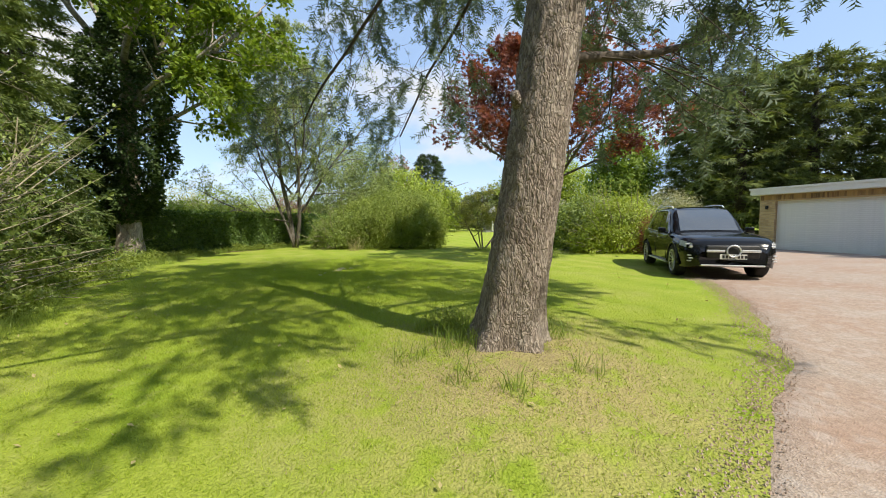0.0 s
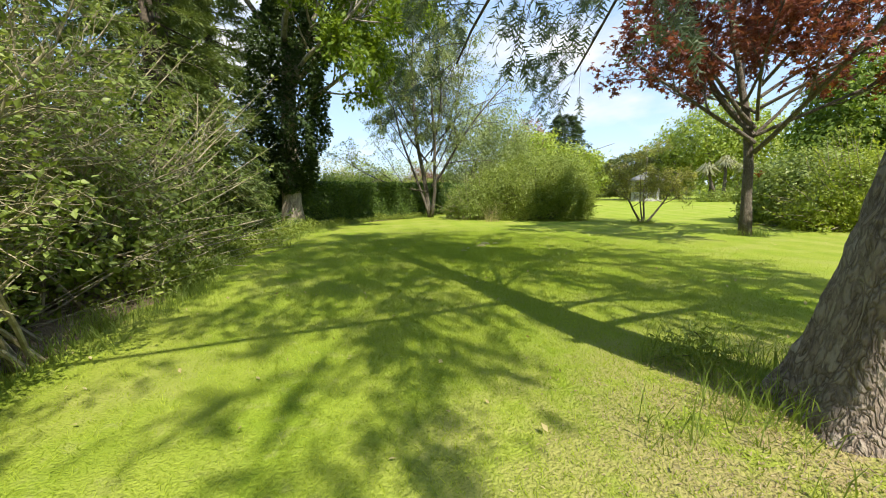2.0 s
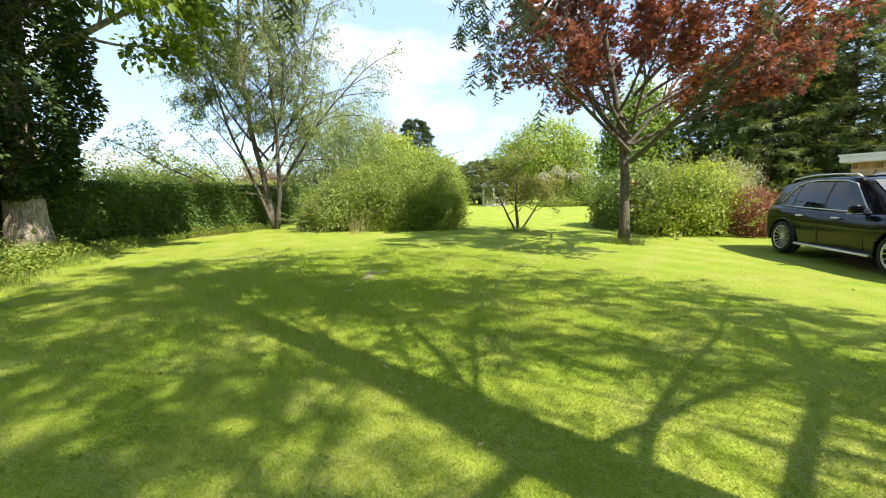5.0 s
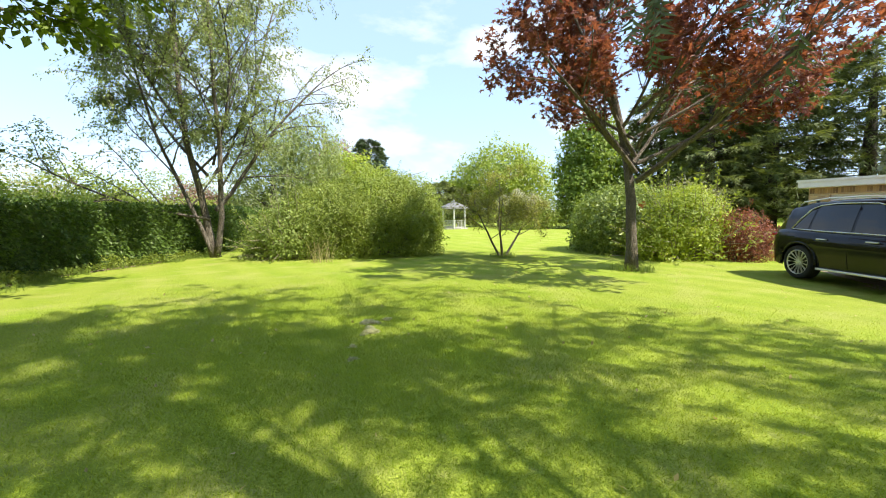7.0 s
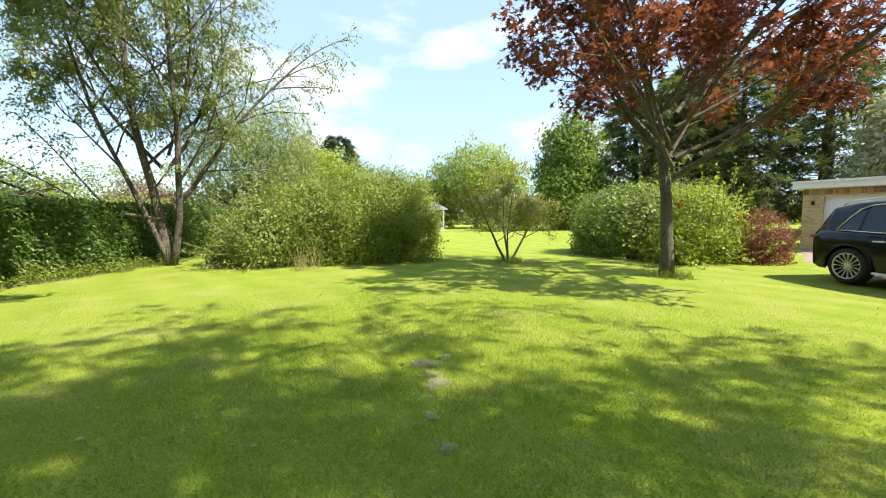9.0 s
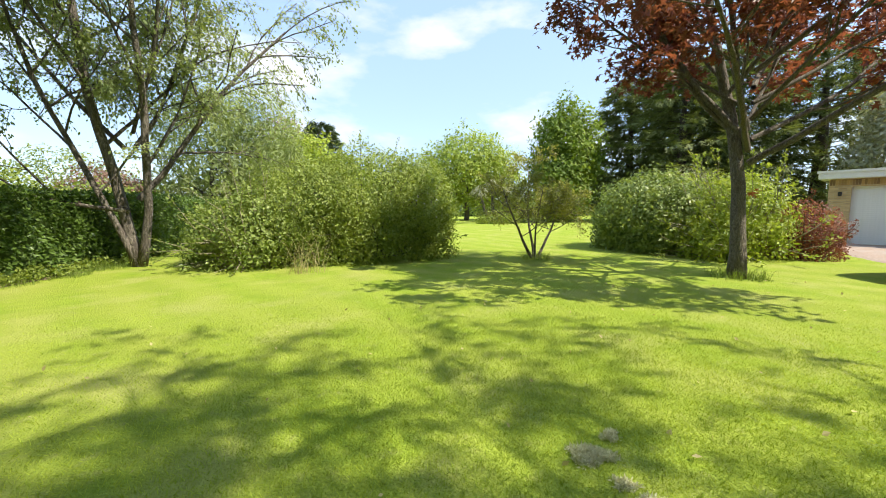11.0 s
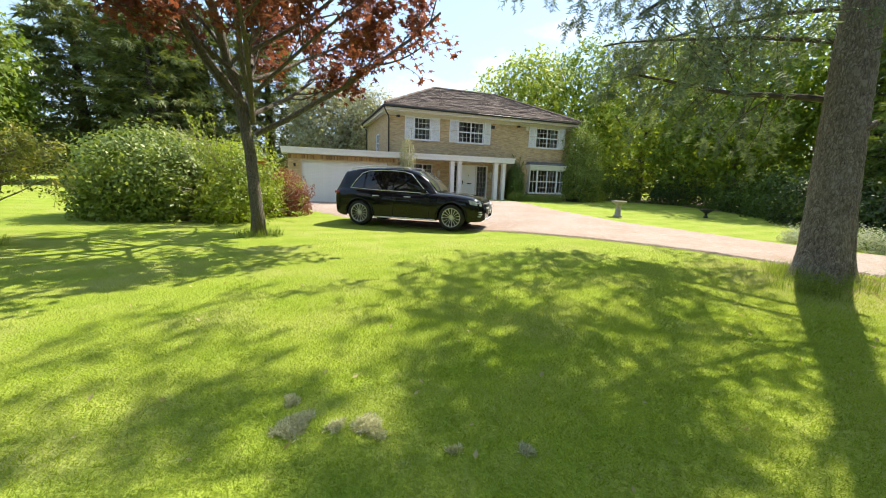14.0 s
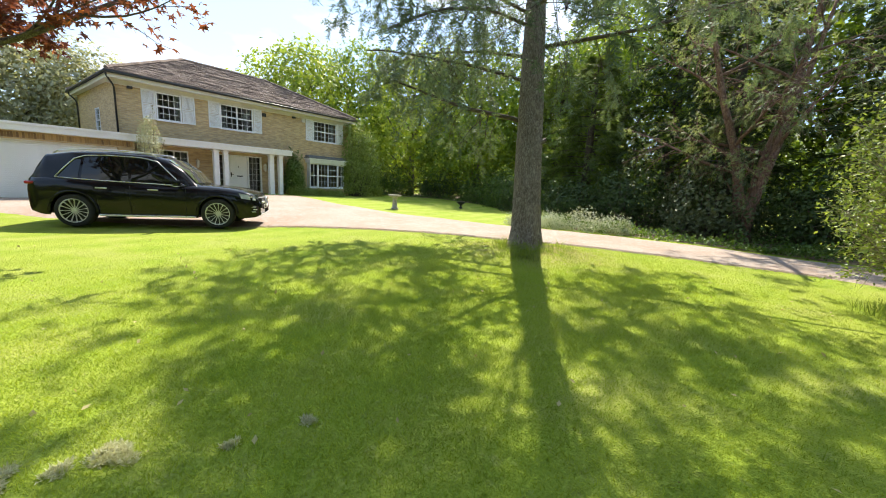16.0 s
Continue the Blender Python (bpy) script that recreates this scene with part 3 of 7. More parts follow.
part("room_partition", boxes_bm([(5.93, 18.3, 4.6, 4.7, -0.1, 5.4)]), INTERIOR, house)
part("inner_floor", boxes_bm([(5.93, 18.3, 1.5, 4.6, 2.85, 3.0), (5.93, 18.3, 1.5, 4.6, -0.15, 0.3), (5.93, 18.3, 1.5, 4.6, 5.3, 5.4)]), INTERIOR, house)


def roof_geo():
    """Hipped roof laid in courses, each a small step."""
    g = Geo()
    x0, x1, y0, y1, ze, run, rise = 5.25, 18.95, 0.7, 9.55, 5.66, 4.42, 2.15
    courses = 44
    rng = np.random.default_rng(5)
    for k in range(courses):
        a, b = k / courses, (k + 1.25) / courses
        za, zb = ze + rise * a + 0.03, ze + rise * min(b, 1.0) + 0.004
        la, lb = run * a, run * min(b, 1.0)
        for side in range(4):
            p0 = [(x0 + la, y0 + la), (x1 - la, y0 + la), (x1 - la, y1 - la), (x0 + la, y1 - la)]
            p1 = [(x0 + lb, y0 + lb), (x1 - lb, y0 + lb), (x1 - lb, y1 - lb), (x0 + lb, y1 - lb)]
            s, e = np.array(p0[side]), np.array(p0[(side + 1) % 4])
            s1, e1 = np.array(p1[side]), np.array(p1[(side + 1) % 4])
            nseg = max(2, int(np.linalg.norm(e - s) / 0.55)) if side in (0, 3) else 2
            t = np.linspace(0, 1, nseg + 1)
            low = s + (e - s) * t[:, None]
            top = s1 + (e1 - s1) * t[:, None]
            jit = rng.uniform(-0.012, 0.012, nseg + 1)
            lo = np.column_stack([low, za + jit])
            un = np.column_stack([low, za - 0.045 + jit])
            hi = np.column_stack([top, np.full(nseg + 1, zb)])
            m = nseg + 1
            i = np.arange(nseg)
            g.add(np.concatenate([lo, hi, un]), None, np.concatenate([np.stack([i, i + 1, i + m + 1, i + m], -1), np.stack([i + 2 * m, i + 2 * m + 1, i + 1, i], -1)]))
    return g


gpart("roof", roof_geo(), ROOF, house, "weathered brown plain-tiled hipped roof")
g = Geo()
for a, b in (((9.67, 5.12, 7.83), (14.53, 5.12, 7.83)), ((5.3, 0.75, 5.72), (9.67, 5.12, 7.83)), ((5.3, 9.5, 5.72), (9.67, 5.12, 7.83)), ((18.9, 0.75, 5.72), (14.53, 5.12, 7.83))):
    tube(g, np.linspace(a, b, 14) + np.random.default_rng(2).normal(0, 0.008, (14, 3)), [0.09] * 14, 7)
gpart("ridge_tiles", g, ROOF, house)
part("soffit", boxes_bm([(5.35, 18.85, 0.8, WALL_Y - 0.002, 5.40, 5.44), (5.35, 5.628, 0.8, 9.4, 5.401, 5.441), (18.602, 18.85, 0.8, 9.4, 5.401, 5.441)]), CREAM, house)
part("fascia_board", boxes_bm([(5.32, 18.88, 0.775, 0.80, 5.36, 5.62), (5.32, 5.35, 0.801, 9.4, 5.36, 5.62), (5.35, 18.85, WALL_Y - 0.03, WALL_Y - 0.003, 5.17, 5.40)]), CREAM, house, "cream painted eaves board")
g = Geo()
tube(g, [(5.2, 0.7, 5.58), (12, 0.7, 5.57), (19.0, 0.7, 5.56)], [0.06] * 3, 8)
tube(g, [(5.25, 0.68, 5.58), (5.25, 5, 5.57), (5.25, 9.6, 5.56)], [0.06] * 3, 8)
gpart("gutter", g, BLACKPIPE, house, "black plastic gutter", True)
g = Geo()
tube(g, [(5.28, 0.74, 5.52), (5.29, 0.78, 5.42), (5.55, 1.08, 5.12), (5.60, 1.14, 5.0), (5.60, 1.14, 2.95)], [0.04] * 5, 8)
gpart("downpipe", g, BLACKPIPE, house, "", True)
g = Geo()
tube(g, [(5.28, 9.2, 5.52), (5.30, 9.2, 5.42), (5.52, 9.0, 5.1), (5.56, 9.0, 4.9), (5.56, 9.0, 2.9)], [0.04] * 5, 8)
gpart("downpipe", g, BLACKPIPE, house, "", True)


def window(name, x0, x1, z0, z1, lights, panes, y=WALL_Y, parent=None, curtain=True):
    """White casement window: outer frame, casements and glazing bars over a pane."""
    par = parent or house
    w = part(name, boxes_bm([(x0, x0 + 0.06, y - 0.015, y + 0.10, z0, z1), (x1 - 0.06, x1, y - 0.015, y + 0.10, z0, z1), (x0 + 0.06, x1 - 0.06, y - 0.015, y + 0.10, z1 - 0.06, z1),
                             (x0 + 0.06, x1 - 0.06, y - 0.015, y + 0.10, z0, z0 + 0.06), (x0 - 0.03, x1 + 0.03, y - 0.07, y - 0.017, z0 - 0.045, z0 + 0.02)]), WHITE, par, "white painted casement window")
    step = (x1 - x0 - 0.12) / lights
    bars = []
    zc = z0 + (z1 - z0) * 0.5
    for i in range(lights):
        a, b = x0 + 0.06 + i * step, x0 + 0.06 + (i + 1) * step
        if i:
            bars.append((a - 0.035, a + 0.035, y, y + 0.07, z0 + 0.06, z1 - 0.06))
        for k in range(1, panes):
            bx = a + (b - a) * k / panes
            bars.append((bx - 0.011, bx + 0.011, y + 0.02, y + 0.05, z0 + 0.06, z1 - 0.06))
        for zz in (z0 + (z1 - z0) * 0.25, z0 + (z1 - z0) * 0.75):
            bars.append((a, b, y + 0.021, y + 0.049, zz - 0.011, zz + 0.011))
    bars.append((x0 + 0.06, x1 - 0.06, y + 0.005, y + 0.068, zc - 0.035, zc + 0.035))
    part("glazing_grid", boxes_bm(bars), WHITE, w)
    pane = part("pane", boxes_bm([(x0 + 0.05, x1 - 0.05, y + 0.032, y + 0.038, z0 + 0.05, z1 - 0.05)]), GLASS, w)
    pane.visible_shadow = False
    if curtain:
        for a, b in ((x0 + 0.02, x0 + 0.02 + (x1 - x0) * 0.2), (x1 - 0.02 - (x1 - x0) * 0.22, x1 - 0.02)):
            g = Geo()
            xs = np.linspace(a, b, 25)
            ys = y + 0.30 + 0.035 * np.sin(np.arange(25) * 1.6)
            lo, hi = np.column_stack([xs, ys, np.full(25, z0)]), np.column_stack([xs, ys, np.full(25, z1)])
            i = np.arange(24)
            g.add(np.concatenate([lo, hi]), None, np.stack([i, i + 1, i + 26, i + 25], -1))
            gpart("curtain", g, CURTAIN, w)
    return w


def shutter(x0, x1, z0, z1):
    sh = part("shutter", boxes_bm([(x0, x0 + 0.05, WALL_Y - 0.045, WALL_Y - 0.003, z0, z1), (x1 - 0.05, x1, WALL_Y - 0.045, WALL_Y - 0.003, z0, z1), (x0 + 0.05, x1 - 0.05, WALL_Y - 0.045, WALL_Y - 0.003, z1 - 0.07, z1),
                                   (x0 + 0.05, x1 - 0.05, WALL_Y - 0.045, WALL_Y - 0.003, z0, z0 + 0.07), (x0 + 0.05, x1 - 0.05, WALL_Y - 0.045, WALL_Y - 0.003, (z0 + z1) / 2 - 0.03, (z0 + z1) / 2 + 0.03)]), WHITE, house, "white louvred shutter")
    me = bpy.data.meshes.new("slat")
    bm = boxes_bm([(-0.5, 0.5, -0.012, 0.012, -0.017, 0.017)])
    bmesh.ops.rotate(bm, verts=bm.verts[:], matrix=Matrix.Rotation(radians(-30), 3, "X"))
    bm.to_mesh(me)
    bm.free()
    me.materials.append(WHITE)
    k = 26
    for i in range(k):
        z = z0 + 0.09 + (z1 - z0 - 0.18) * i / (k - 1)
        if abs(z - (z0 + z1) / 2) < 0.04:
            continue
        s = new("slat", me)
        s.parent = sh
        s.matrix_basis = Matrix.LocRotScale(((x0 + x1) / 2, WALL_Y - 0.024, z), None, (x1 - x0 - 0.1, 1, 1))


window("window", 7.13, 8.19, 3.86, 5.16, 1, 4)
window("window", 10.0, 11.77, 3.86, 5.16, 2, 3)
window("window", 15.7, 17.55, 3.86, 5.16, 2, 3)
for a, b in ((6.57, 7.11), (8.21, 8.78), (9.42, 9.98), (11.79, 12.26), (15.15, 15.68), (17.57, 18.08)):
    shutter(a, b, 3.84, 5.2)
window("window", 7.1, 8.36, 1.05, 2.47, 2, 2)
sidew = window("window", 4.35, 5.25, 3.2, 4.4, 1, 1, -5.93 + 0.0, None, False)
for o in (sidew,):
    o.matrix_basis = Matrix(((0, 1, 0, 0), (1, 0, 0, 0), (0, 0, 1, 0), (0, 0, 0, 1))) @ Matrix.Translation((0, 11.56, 0))
# bow window
bay = window("bay_window", 15.75, 17.35, 0.80, 2.40, 2, 3, 0.75, None, False)
for a, b, c, d in ((15.2, 15.26, 15.70, 15.76), (17.9, 17.96, 17.34, 17.40)):
    lo, hi = min(b, c), max(a, d)
    lo, hi = (15.2, 15.75) if a < 16 else (17.4, 17.95)
    part("bay_side", boxes_bm([(a, b, 0.84, WALL_Y, 0.8, 2.4), (c, d, 0.745, 0.79, 0.8, 2.4), (lo, hi, 0.79, 0.84, 0.8, 0.88), (lo, hi, 0.79, 0.84, 2.32, 2.4),
                               (lo, hi, 0.795, 0.835, 1.57, 1.63), ((lo + hi) / 2 - 0.015, (lo + hi) / 2 + 0.015, 0.796, 0.834, 0.88, 2.32)]), WHITE, bay)
for a, b in ((15.26, 15.70), (17.4, 17.9)):
    sp = part("pane", boxes_bm([(a, b, 0.81, 0.816, 0.85, 2.35)]), GLASS, bay)
    sp.visible_shadow = False
part("bay_cornice", boxes_bm([(15.1, 18.06, 0.66, WALL_Y - 0.003, 2.40, 2.60), (15.02, 18.14, 0.58, WALL_Y - 0.004, 2.60, 2.70)], 0.012), WHITE, bay)
part("bay_roof", boxes_bm([(15.0, 18.16, 0.56, WALL_Y - 0.005, 2.702, 2.76), (15.1, 18.06, 0.8, WALL_Y - 0.006, 2.76, 2.9)], 0.01), LEAD, bay, "grey lead bay roof")
part("bay_base", boxes_bm([(15.2, 17.96, 0.8, WALL_Y - 0.003, 0.1, 0.75)]), BRICK, bay)
part("bay_sill", boxes_bm([(15.12, 18.04, 0.70, WALL_Y - 0.004, 0.75, 0.80)]), WHITE, bay)
# canopy, porch and door
part("canopy", boxes_bm([(-0.15, 13.4, 0.03, WALL_Y - 0.004, 2.66, 2.90)]), WHITE, house, "flat canopy with white fascia")
part("canopy_fascia", boxes_bm([(-0.2, 13.46, -0.02, 0.028, 2.68, 2.96), (13.402, 13.46, 0.03, WALL_Y - 0.005, 2.68, 2.96), (-0.24, 13.5, -0.06, -0.022, 2.90, 2.985)]), WHITE, house, "white painted canopy fascia")
part("canopy_roof", boxes_bm([(-0.19, 13.44, 0.03, WALL_Y - 0.006, 2.902, 2.94)]), FELT, house)
for x0, x1 in ((9.15, 9.44), (9.64, 9.90), (12.12, 12.42), (12.70, 12.96)):
    part("porch_column", boxes_bm([(x0 + 0.02, x1 - 0.02, 0.14, 0.38, 0.40, 2.56), (x0 - 0.015, x1 + 0.015, 0.105, 0.415, 0.28, 0.40), (x0 - 0.02, x1 + 0.02, 0.10, 0.42, 2.56, 2.61), (x0, x1, 0.12, 0.40, 2.61, 2.657)], 0.006), WHITE, house, "white square porch column")
part("porch_step", boxes_bm([(8.9, 13.2, 0.0, WALL_Y - 0.004, 0.05, 0.33)], 0.01), PAVING, house, "pale paved porch step")
dr = part("front_door", boxes_bm([(10.36, 11.34, WALL_Y + 0.05, WALL_Y + 0.10, 0.38, 2.44)], 0.004), DOORWHITE, house, "white front door with black handle and letter slot")
part("door_frame", boxes_bm([(9.72, 9.78, WALL_Y - 0.02, WALL_Y + 0.14, 0.36, 2.5), (10.28, 10.35, WALL_Y - 0.02, WALL_Y + 0.14, 0.36, 2.44), (11.35, 11.43, WALL_Y - 0.02, WALL_Y + 0.14, 0.36, 2.44), (12.10, 12.18, WALL_Y - 0.02, WALL_Y + 0.14, 0.36, 2.5),
                             (9.78, 12.10, WALL_Y - 0.021, WALL_Y + 0.139, 2.445, 2.50), (11.43, 12.10, WALL_Y, WALL_Y + 0.1, 0.36, 0.46), (9.78, 10.28, WALL_Y, WALL_Y + 0.1, 0.36, 0.46)]), WHITE, dr)
for a, b, k in ((9.78, 10.28, 2), (11.43, 12.10, 3)):
    bars = []
    for i in range(1, k):
        bx = a + (b - a) * i / k
        bars.append((bx - 0.011, bx + 0.011, WALL_Y + 0.04, WALL_Y + 0.07, 0.46, 2.445))
    for i in range(1, 6):
        zz = 0.46 + 1.98 * i / 6
        bars.append((a, b, WALL_Y + 0.041, WALL_Y + 0.069, zz - 0.011, zz + 0.011))
    part("sidelight_grid", boxes_bm(bars), WHITE, dr)
for a, b in ((9.78, 10.28), (11.43, 12.10)):
    sp = part("sidelight_pane", boxes_bm([(a, b, WALL_Y + 0.05, WALL_Y + 0.056, 0.46, 2.44)]), GLASS, dr)
    sp.visible_shadow = False
part("letter_slot", boxes_bm([(10.75, 11.08, WALL_Y + 0.035, WALL_Y + 0.049, 1.30, 1.36)], 0.003), BLACK, dr)
part("door_handle", boxes_bm([(10.42, 10.47, WALL_Y + 0.02, WALL_Y + 0.049, 1.28, 1.52), (10.43, 10.56, WALL_Y - 0.005, WALL_Y + 0.02, 1.40, 1.425)], 0.004), BLACK, dr)
part("door_knocker", boxes_bm([(10.83, 10.87, WALL_Y + 0.025, WALL_Y + 0.049, 1.82, 1.90)], 0.004), BLACK, dr)
for x in (8.72, 12.33):
    ln = part("wall_lantern", boxes_bm([(x - 0.04, x + 0.04, WALL_Y - 0.03, WALL_Y - 0.003, 1.78, 2.0), (x - 0.012, x + 0.012, WALL_Y - 0.16, WALL_Y - 0.03, 2.0, 2.03)], 0.004), CREAM, house, "cream wall lantern")
    g = Geo()
    tube(g, [(x, WALL_Y - 0.15, z) for z in (1.66, 1.70, 1.72, 2.0, 2.02, 2.1, 2.14)], [0.02, 0.05, 0.065, 0.085, 0.11, 0.03, 0.008], 6)
    gpart("lantern_glass", g, CREAM, ln)
part("alarm_box", boxes_bm([(14.86, 15.08, WALL_Y - 0.07, WALL_Y - 0.003, 4.92, 5.18)], 0.02), CREAM, house, "cream alarm box")
part("air_vent", boxes_bm([(12.3, 12.55, WALL_Y - 0.012, WALL_Y - 0.003, 4.86, 5.06)], 0.003), BLACKPIPE, house)
for x in (6.15, 14.28):
    fl = part("floodlight", boxes_bm([(x - 0.10, x + 0.10, WALL_Y - 0.16, WALL_Y - 0.05, 5.06, 5.17)], 0.015), BLACK, house, "small black floodlight")
    part("bracket", boxes_bm([(x - 0.02, x + 0.02, WALL_Y - 0.05, WALL_Y - 0.003, 5.1, 5.15)]), BLACK, fl)
# garage wing
part("garage_wall", wall_bm(0.1, 5.93, -0.2, 2.66, 0.2, 0.45, [(0.72, 5.35, -0.2, 2.36)]), BRICK, house, "buff brick garage wall")
part("garage_flank", boxes_bm([(0.1, 0.35, 0.45, 6.2, -0.2, 2.66), (0.35, 5.63, 5.95, 6.2, -0.2, 2.66)]), BRICK, house)
part("garage_roof", boxes_bm([(-0.15, 5.62, WALL_Y, 6.4, 2.66, 2.9)]), FELT, house)
part("garage_fascia", boxes_bm([(-0.2, -0.152, 0.03, 6.42, 2.68, 2.96)]), WHITE, house)
rng0 = np.random.default_rng(8)
me = bpy.data.meshes.new("brick")
bm = boxes_bm([(-0.0345, 0.0345, -0.012, 0.0, -0.105, 0.105)], 0.003)
bm.to_mesh(me)
bm.free()
solid_brick = surface("buff_soldier_brick", (0.40, 0.25, 0.11), (0.17, 0.105, 0.055), 3, 0.9, 0, 40, 0.3, 0.005)
nb = solid_brick.node_tree
oi = nb.nodes.new("ShaderNodeObjectInfo")
mxb = mixed(nb.nodes, nb.links, oi.outputs["Random"], (0.46, 0.29, 0.12), (0.17, 0.105, 0.055))
nb.links.new(mxb, nb.nodes["Principled BSDF"].inputs["Base Color"])
me.materials.append(solid_brick)
gw = next(o for o in house.children if o.name.startswith("garage_wall"))
for i in range(76):
    o = new("brick", me)
    o.parent = gw
    o.matrix_basis = Matrix.Translation((0.16 + i * 0.0755, 0.196 + rng0.uniform(-0.002, 0.002), 2.52))
gd = part("garage_door", boxes_bm([(0.72, 5.35, 0.36, 0.40, 0.06, 2.36)]), DOORWHITE, house, "wide white panelled roller garage door")
me = bpy.data.meshes.new("slat")
bm = boxes_bm([(0.74, 5.33, -0.012, 0.0, -0.035, 0.035)], 0.006)
bm.to_mesh(me)
bm.free()
me.materials.append(DOORWHITE)
for i in range(30):
    o = new("slat", me)
    o.parent = gd
    o.matrix_basis = Matrix.Translation((0, 0.358, 0.115 + i * 0.0765))
part("door_seal", boxes_bm([(0.74, 5.33, 0.345, 0.36, 0.03, 0.075)]), BLACK, gd)
g = Geo()
tube(g, [(0.42, 0.12, 2.0), (0.42, 0.12, 2.16)], [0.05, 0.06], 8)
wl = gpart("wall_light", g, BLACK, house, "small black wall light")
part("bracket", boxes_bm([(0.40, 0.44, 0.12, 0.198, 2.06, 2.1)]), BLACK, wl)
apron = part("garage_apron", boxes_bm([(0.6, 5.5, -0.55, 0.19, 0.0, 0.16)]), PAVING, house, "concrete strip before the garage")

# ---- the car ----
CAR_F, CAR_R = np.array([6.05, 9.55]), np.array([6.95, 12.43])   # hubs on the lawn side
cd = unit(CAR_F - CAR_R)
cl = np.array([-cd[1], cd[0]])        # its left
mid = (CAR_F + CAR_R) / 2 + cl * 0.84 * (1 if np.dot(cl, [1, 0]) > 0 else -1)
car_z = gz(*mid) + 0.03
CAR_M = Matrix(((cd[0], cl[0], 0, mid[0]), (cd[1], cl[1], 0, mid[1]), (0, 0, 1, car_z), (0, 0, 0, 1)))
car = thing("car", CAR_M, "clean black family off-roader parked on the gravel beside the lawn", "car")
WB = 1.4975


def lerp_table(x, xs, ys):
    return float(np.interp(x, xs, ys))


def car_body():
    g = Geo()
    xs = np.concatenate([np.linspace(-2.46, -2.2, 6), np.linspace(-2.1, 2.1, 64), np.linspace(2.18, 2.46, 7)])
    rows = []
    for x in xs:
        half = lerp_table(x, [-2.46, -2.38, -2.2, -1.6, 0, 1.5, 2.0, 2.25, 2.40, 2.46], [0.72, 0.84, 0.93, 0.985, 0.965, 0.985, 0.965, 0.90, 0.78, 0.66])
        belt = lerp_table(x, [-2.46, -2.35, -2.0, -1.0, 0.5, 1.0, 1.6, 2.1, 2.3, 2.42, 2.46], [0.98, 1.10, 1.12, 1.07, 1.02, 1.01, 0.985, 0.93, 0.86, 0.74, 0.66])
        top = lerp_table(x, [-2.46, -2.35, -2.0, 0.5, 0.95, 1.3, 1.8, 2.15, 2.32, 2.42, 2.46], [1.00, 1.14, 1.16, 1.06, 1.10, 1.09, 1.05, 0.98, 0.90, 0.76, 0.68])
        low = lerp_table(x, [-2.46, -2.36, -2.1, 2.1, 2.36, 2.46], [0.48, 0.36, 0.28, 0.28, 0.30, 0.36])
        arch = 0.0
        for hx in (-WB, WB):
            d = abs(x - hx)
            if d < 0.45:
                arch = max(arch, 0.385 + math.sqrt(0.45 ** 2 - d * d))
        z0 = max(low, arch)
        zs = [z0, z0 + (belt - z0) * 0.18, z0 + (belt - z0) * 0.38, z0 + (belt - z0) * 0.62, z0 + (belt - z0) * 0.82, belt]
        def w_at(z):
            k = (z - 0.28) / (belt - 0.28)
            return half * lerp_table(k, [0, 0.2, 0.45, 0.62, 0.78, 0.9, 1.0], [0.95, 0.965, 0.985, 1.0, 0.992, 0.972, 0.925])
        side = [(w_at(z), z) for z in zs]
        k = half * 0.925
        over = [(k * 0.93, belt + (top - belt) * 0.55), (k * 0.72, belt + (top - belt) * 0.9), (k * 0.36, top), (0, top + 0.005)]
        pts = side + over
        rows.append([(x, a, b) for a, b in pts] + [(x, -a, b) for a, b in pts[-2::-1]])
    v = np.array(rows)
    m = v.shape[1]
    i, j = np.meshgrid(np.arange(len(xs) - 1), np.arange(m - 1), indexing="ij")
    k = i * m + j
    quads = np.stack([k, k + 1, k + m + 1, k + m], -1).reshape(-1, 4)
    g.add(v.reshape(-1, 3), None, quads)
    for r, flip in ((0, False), (len(xs) - 1, True)):
        base = r * m
        tri = [[base, base + a, base + a + 1] for a in range(1, m - 1)]
        g.t.append(np.array([t[::-1] for t in tri] if flip else tri))
    return g


body = gpart("body", car_body(), PAINT, car, "glossy black bodywork", True)
part("underbody", boxes_bm([(-2.2, -1.98, -0.75, 0.75, 0.3, 0.8), (-1.02, 1.02, -0.86, 0.86, 0.26, 0.6), (1.98, 2.25, -0.75, 0.75, 0.3, 0.7), (-2.0, 2.0, -0.62, 0.62, 0.3, 0.9)], 0.02), BLACK, car)


def cabin_at(x):
    """Half-width at belt, belt height, half-width at roof, roof height."""
    belt = lerp_table(x, [-2.36, -2.0, -1.0, 0.5, 1.0], [1.10, 1.11, 1.06, 1.02, 1.04])
    roof = lerp_table(x, [-2.36, -2.25, -2.10, -1.6, -0.8, 0.0, 0.35, 0.7, 1.02], [1.13, 1.42, 1.67, 1.765, 1.795, 1.775, 1.69, 1.44, 1.08])
    wb = lerp_table(x, [-2.36, -2.0, -1.0, 0.5, 1.02], [0.80, 0.86, 0.885, 0.885, 0.84])
    wr = lerp_table(x, [-2.36, -2.0, -1.0, 0.3, 1.02], [0.70, 0.63, 0.66, 0.66, 0.74])
    return wb, belt, wr, roof


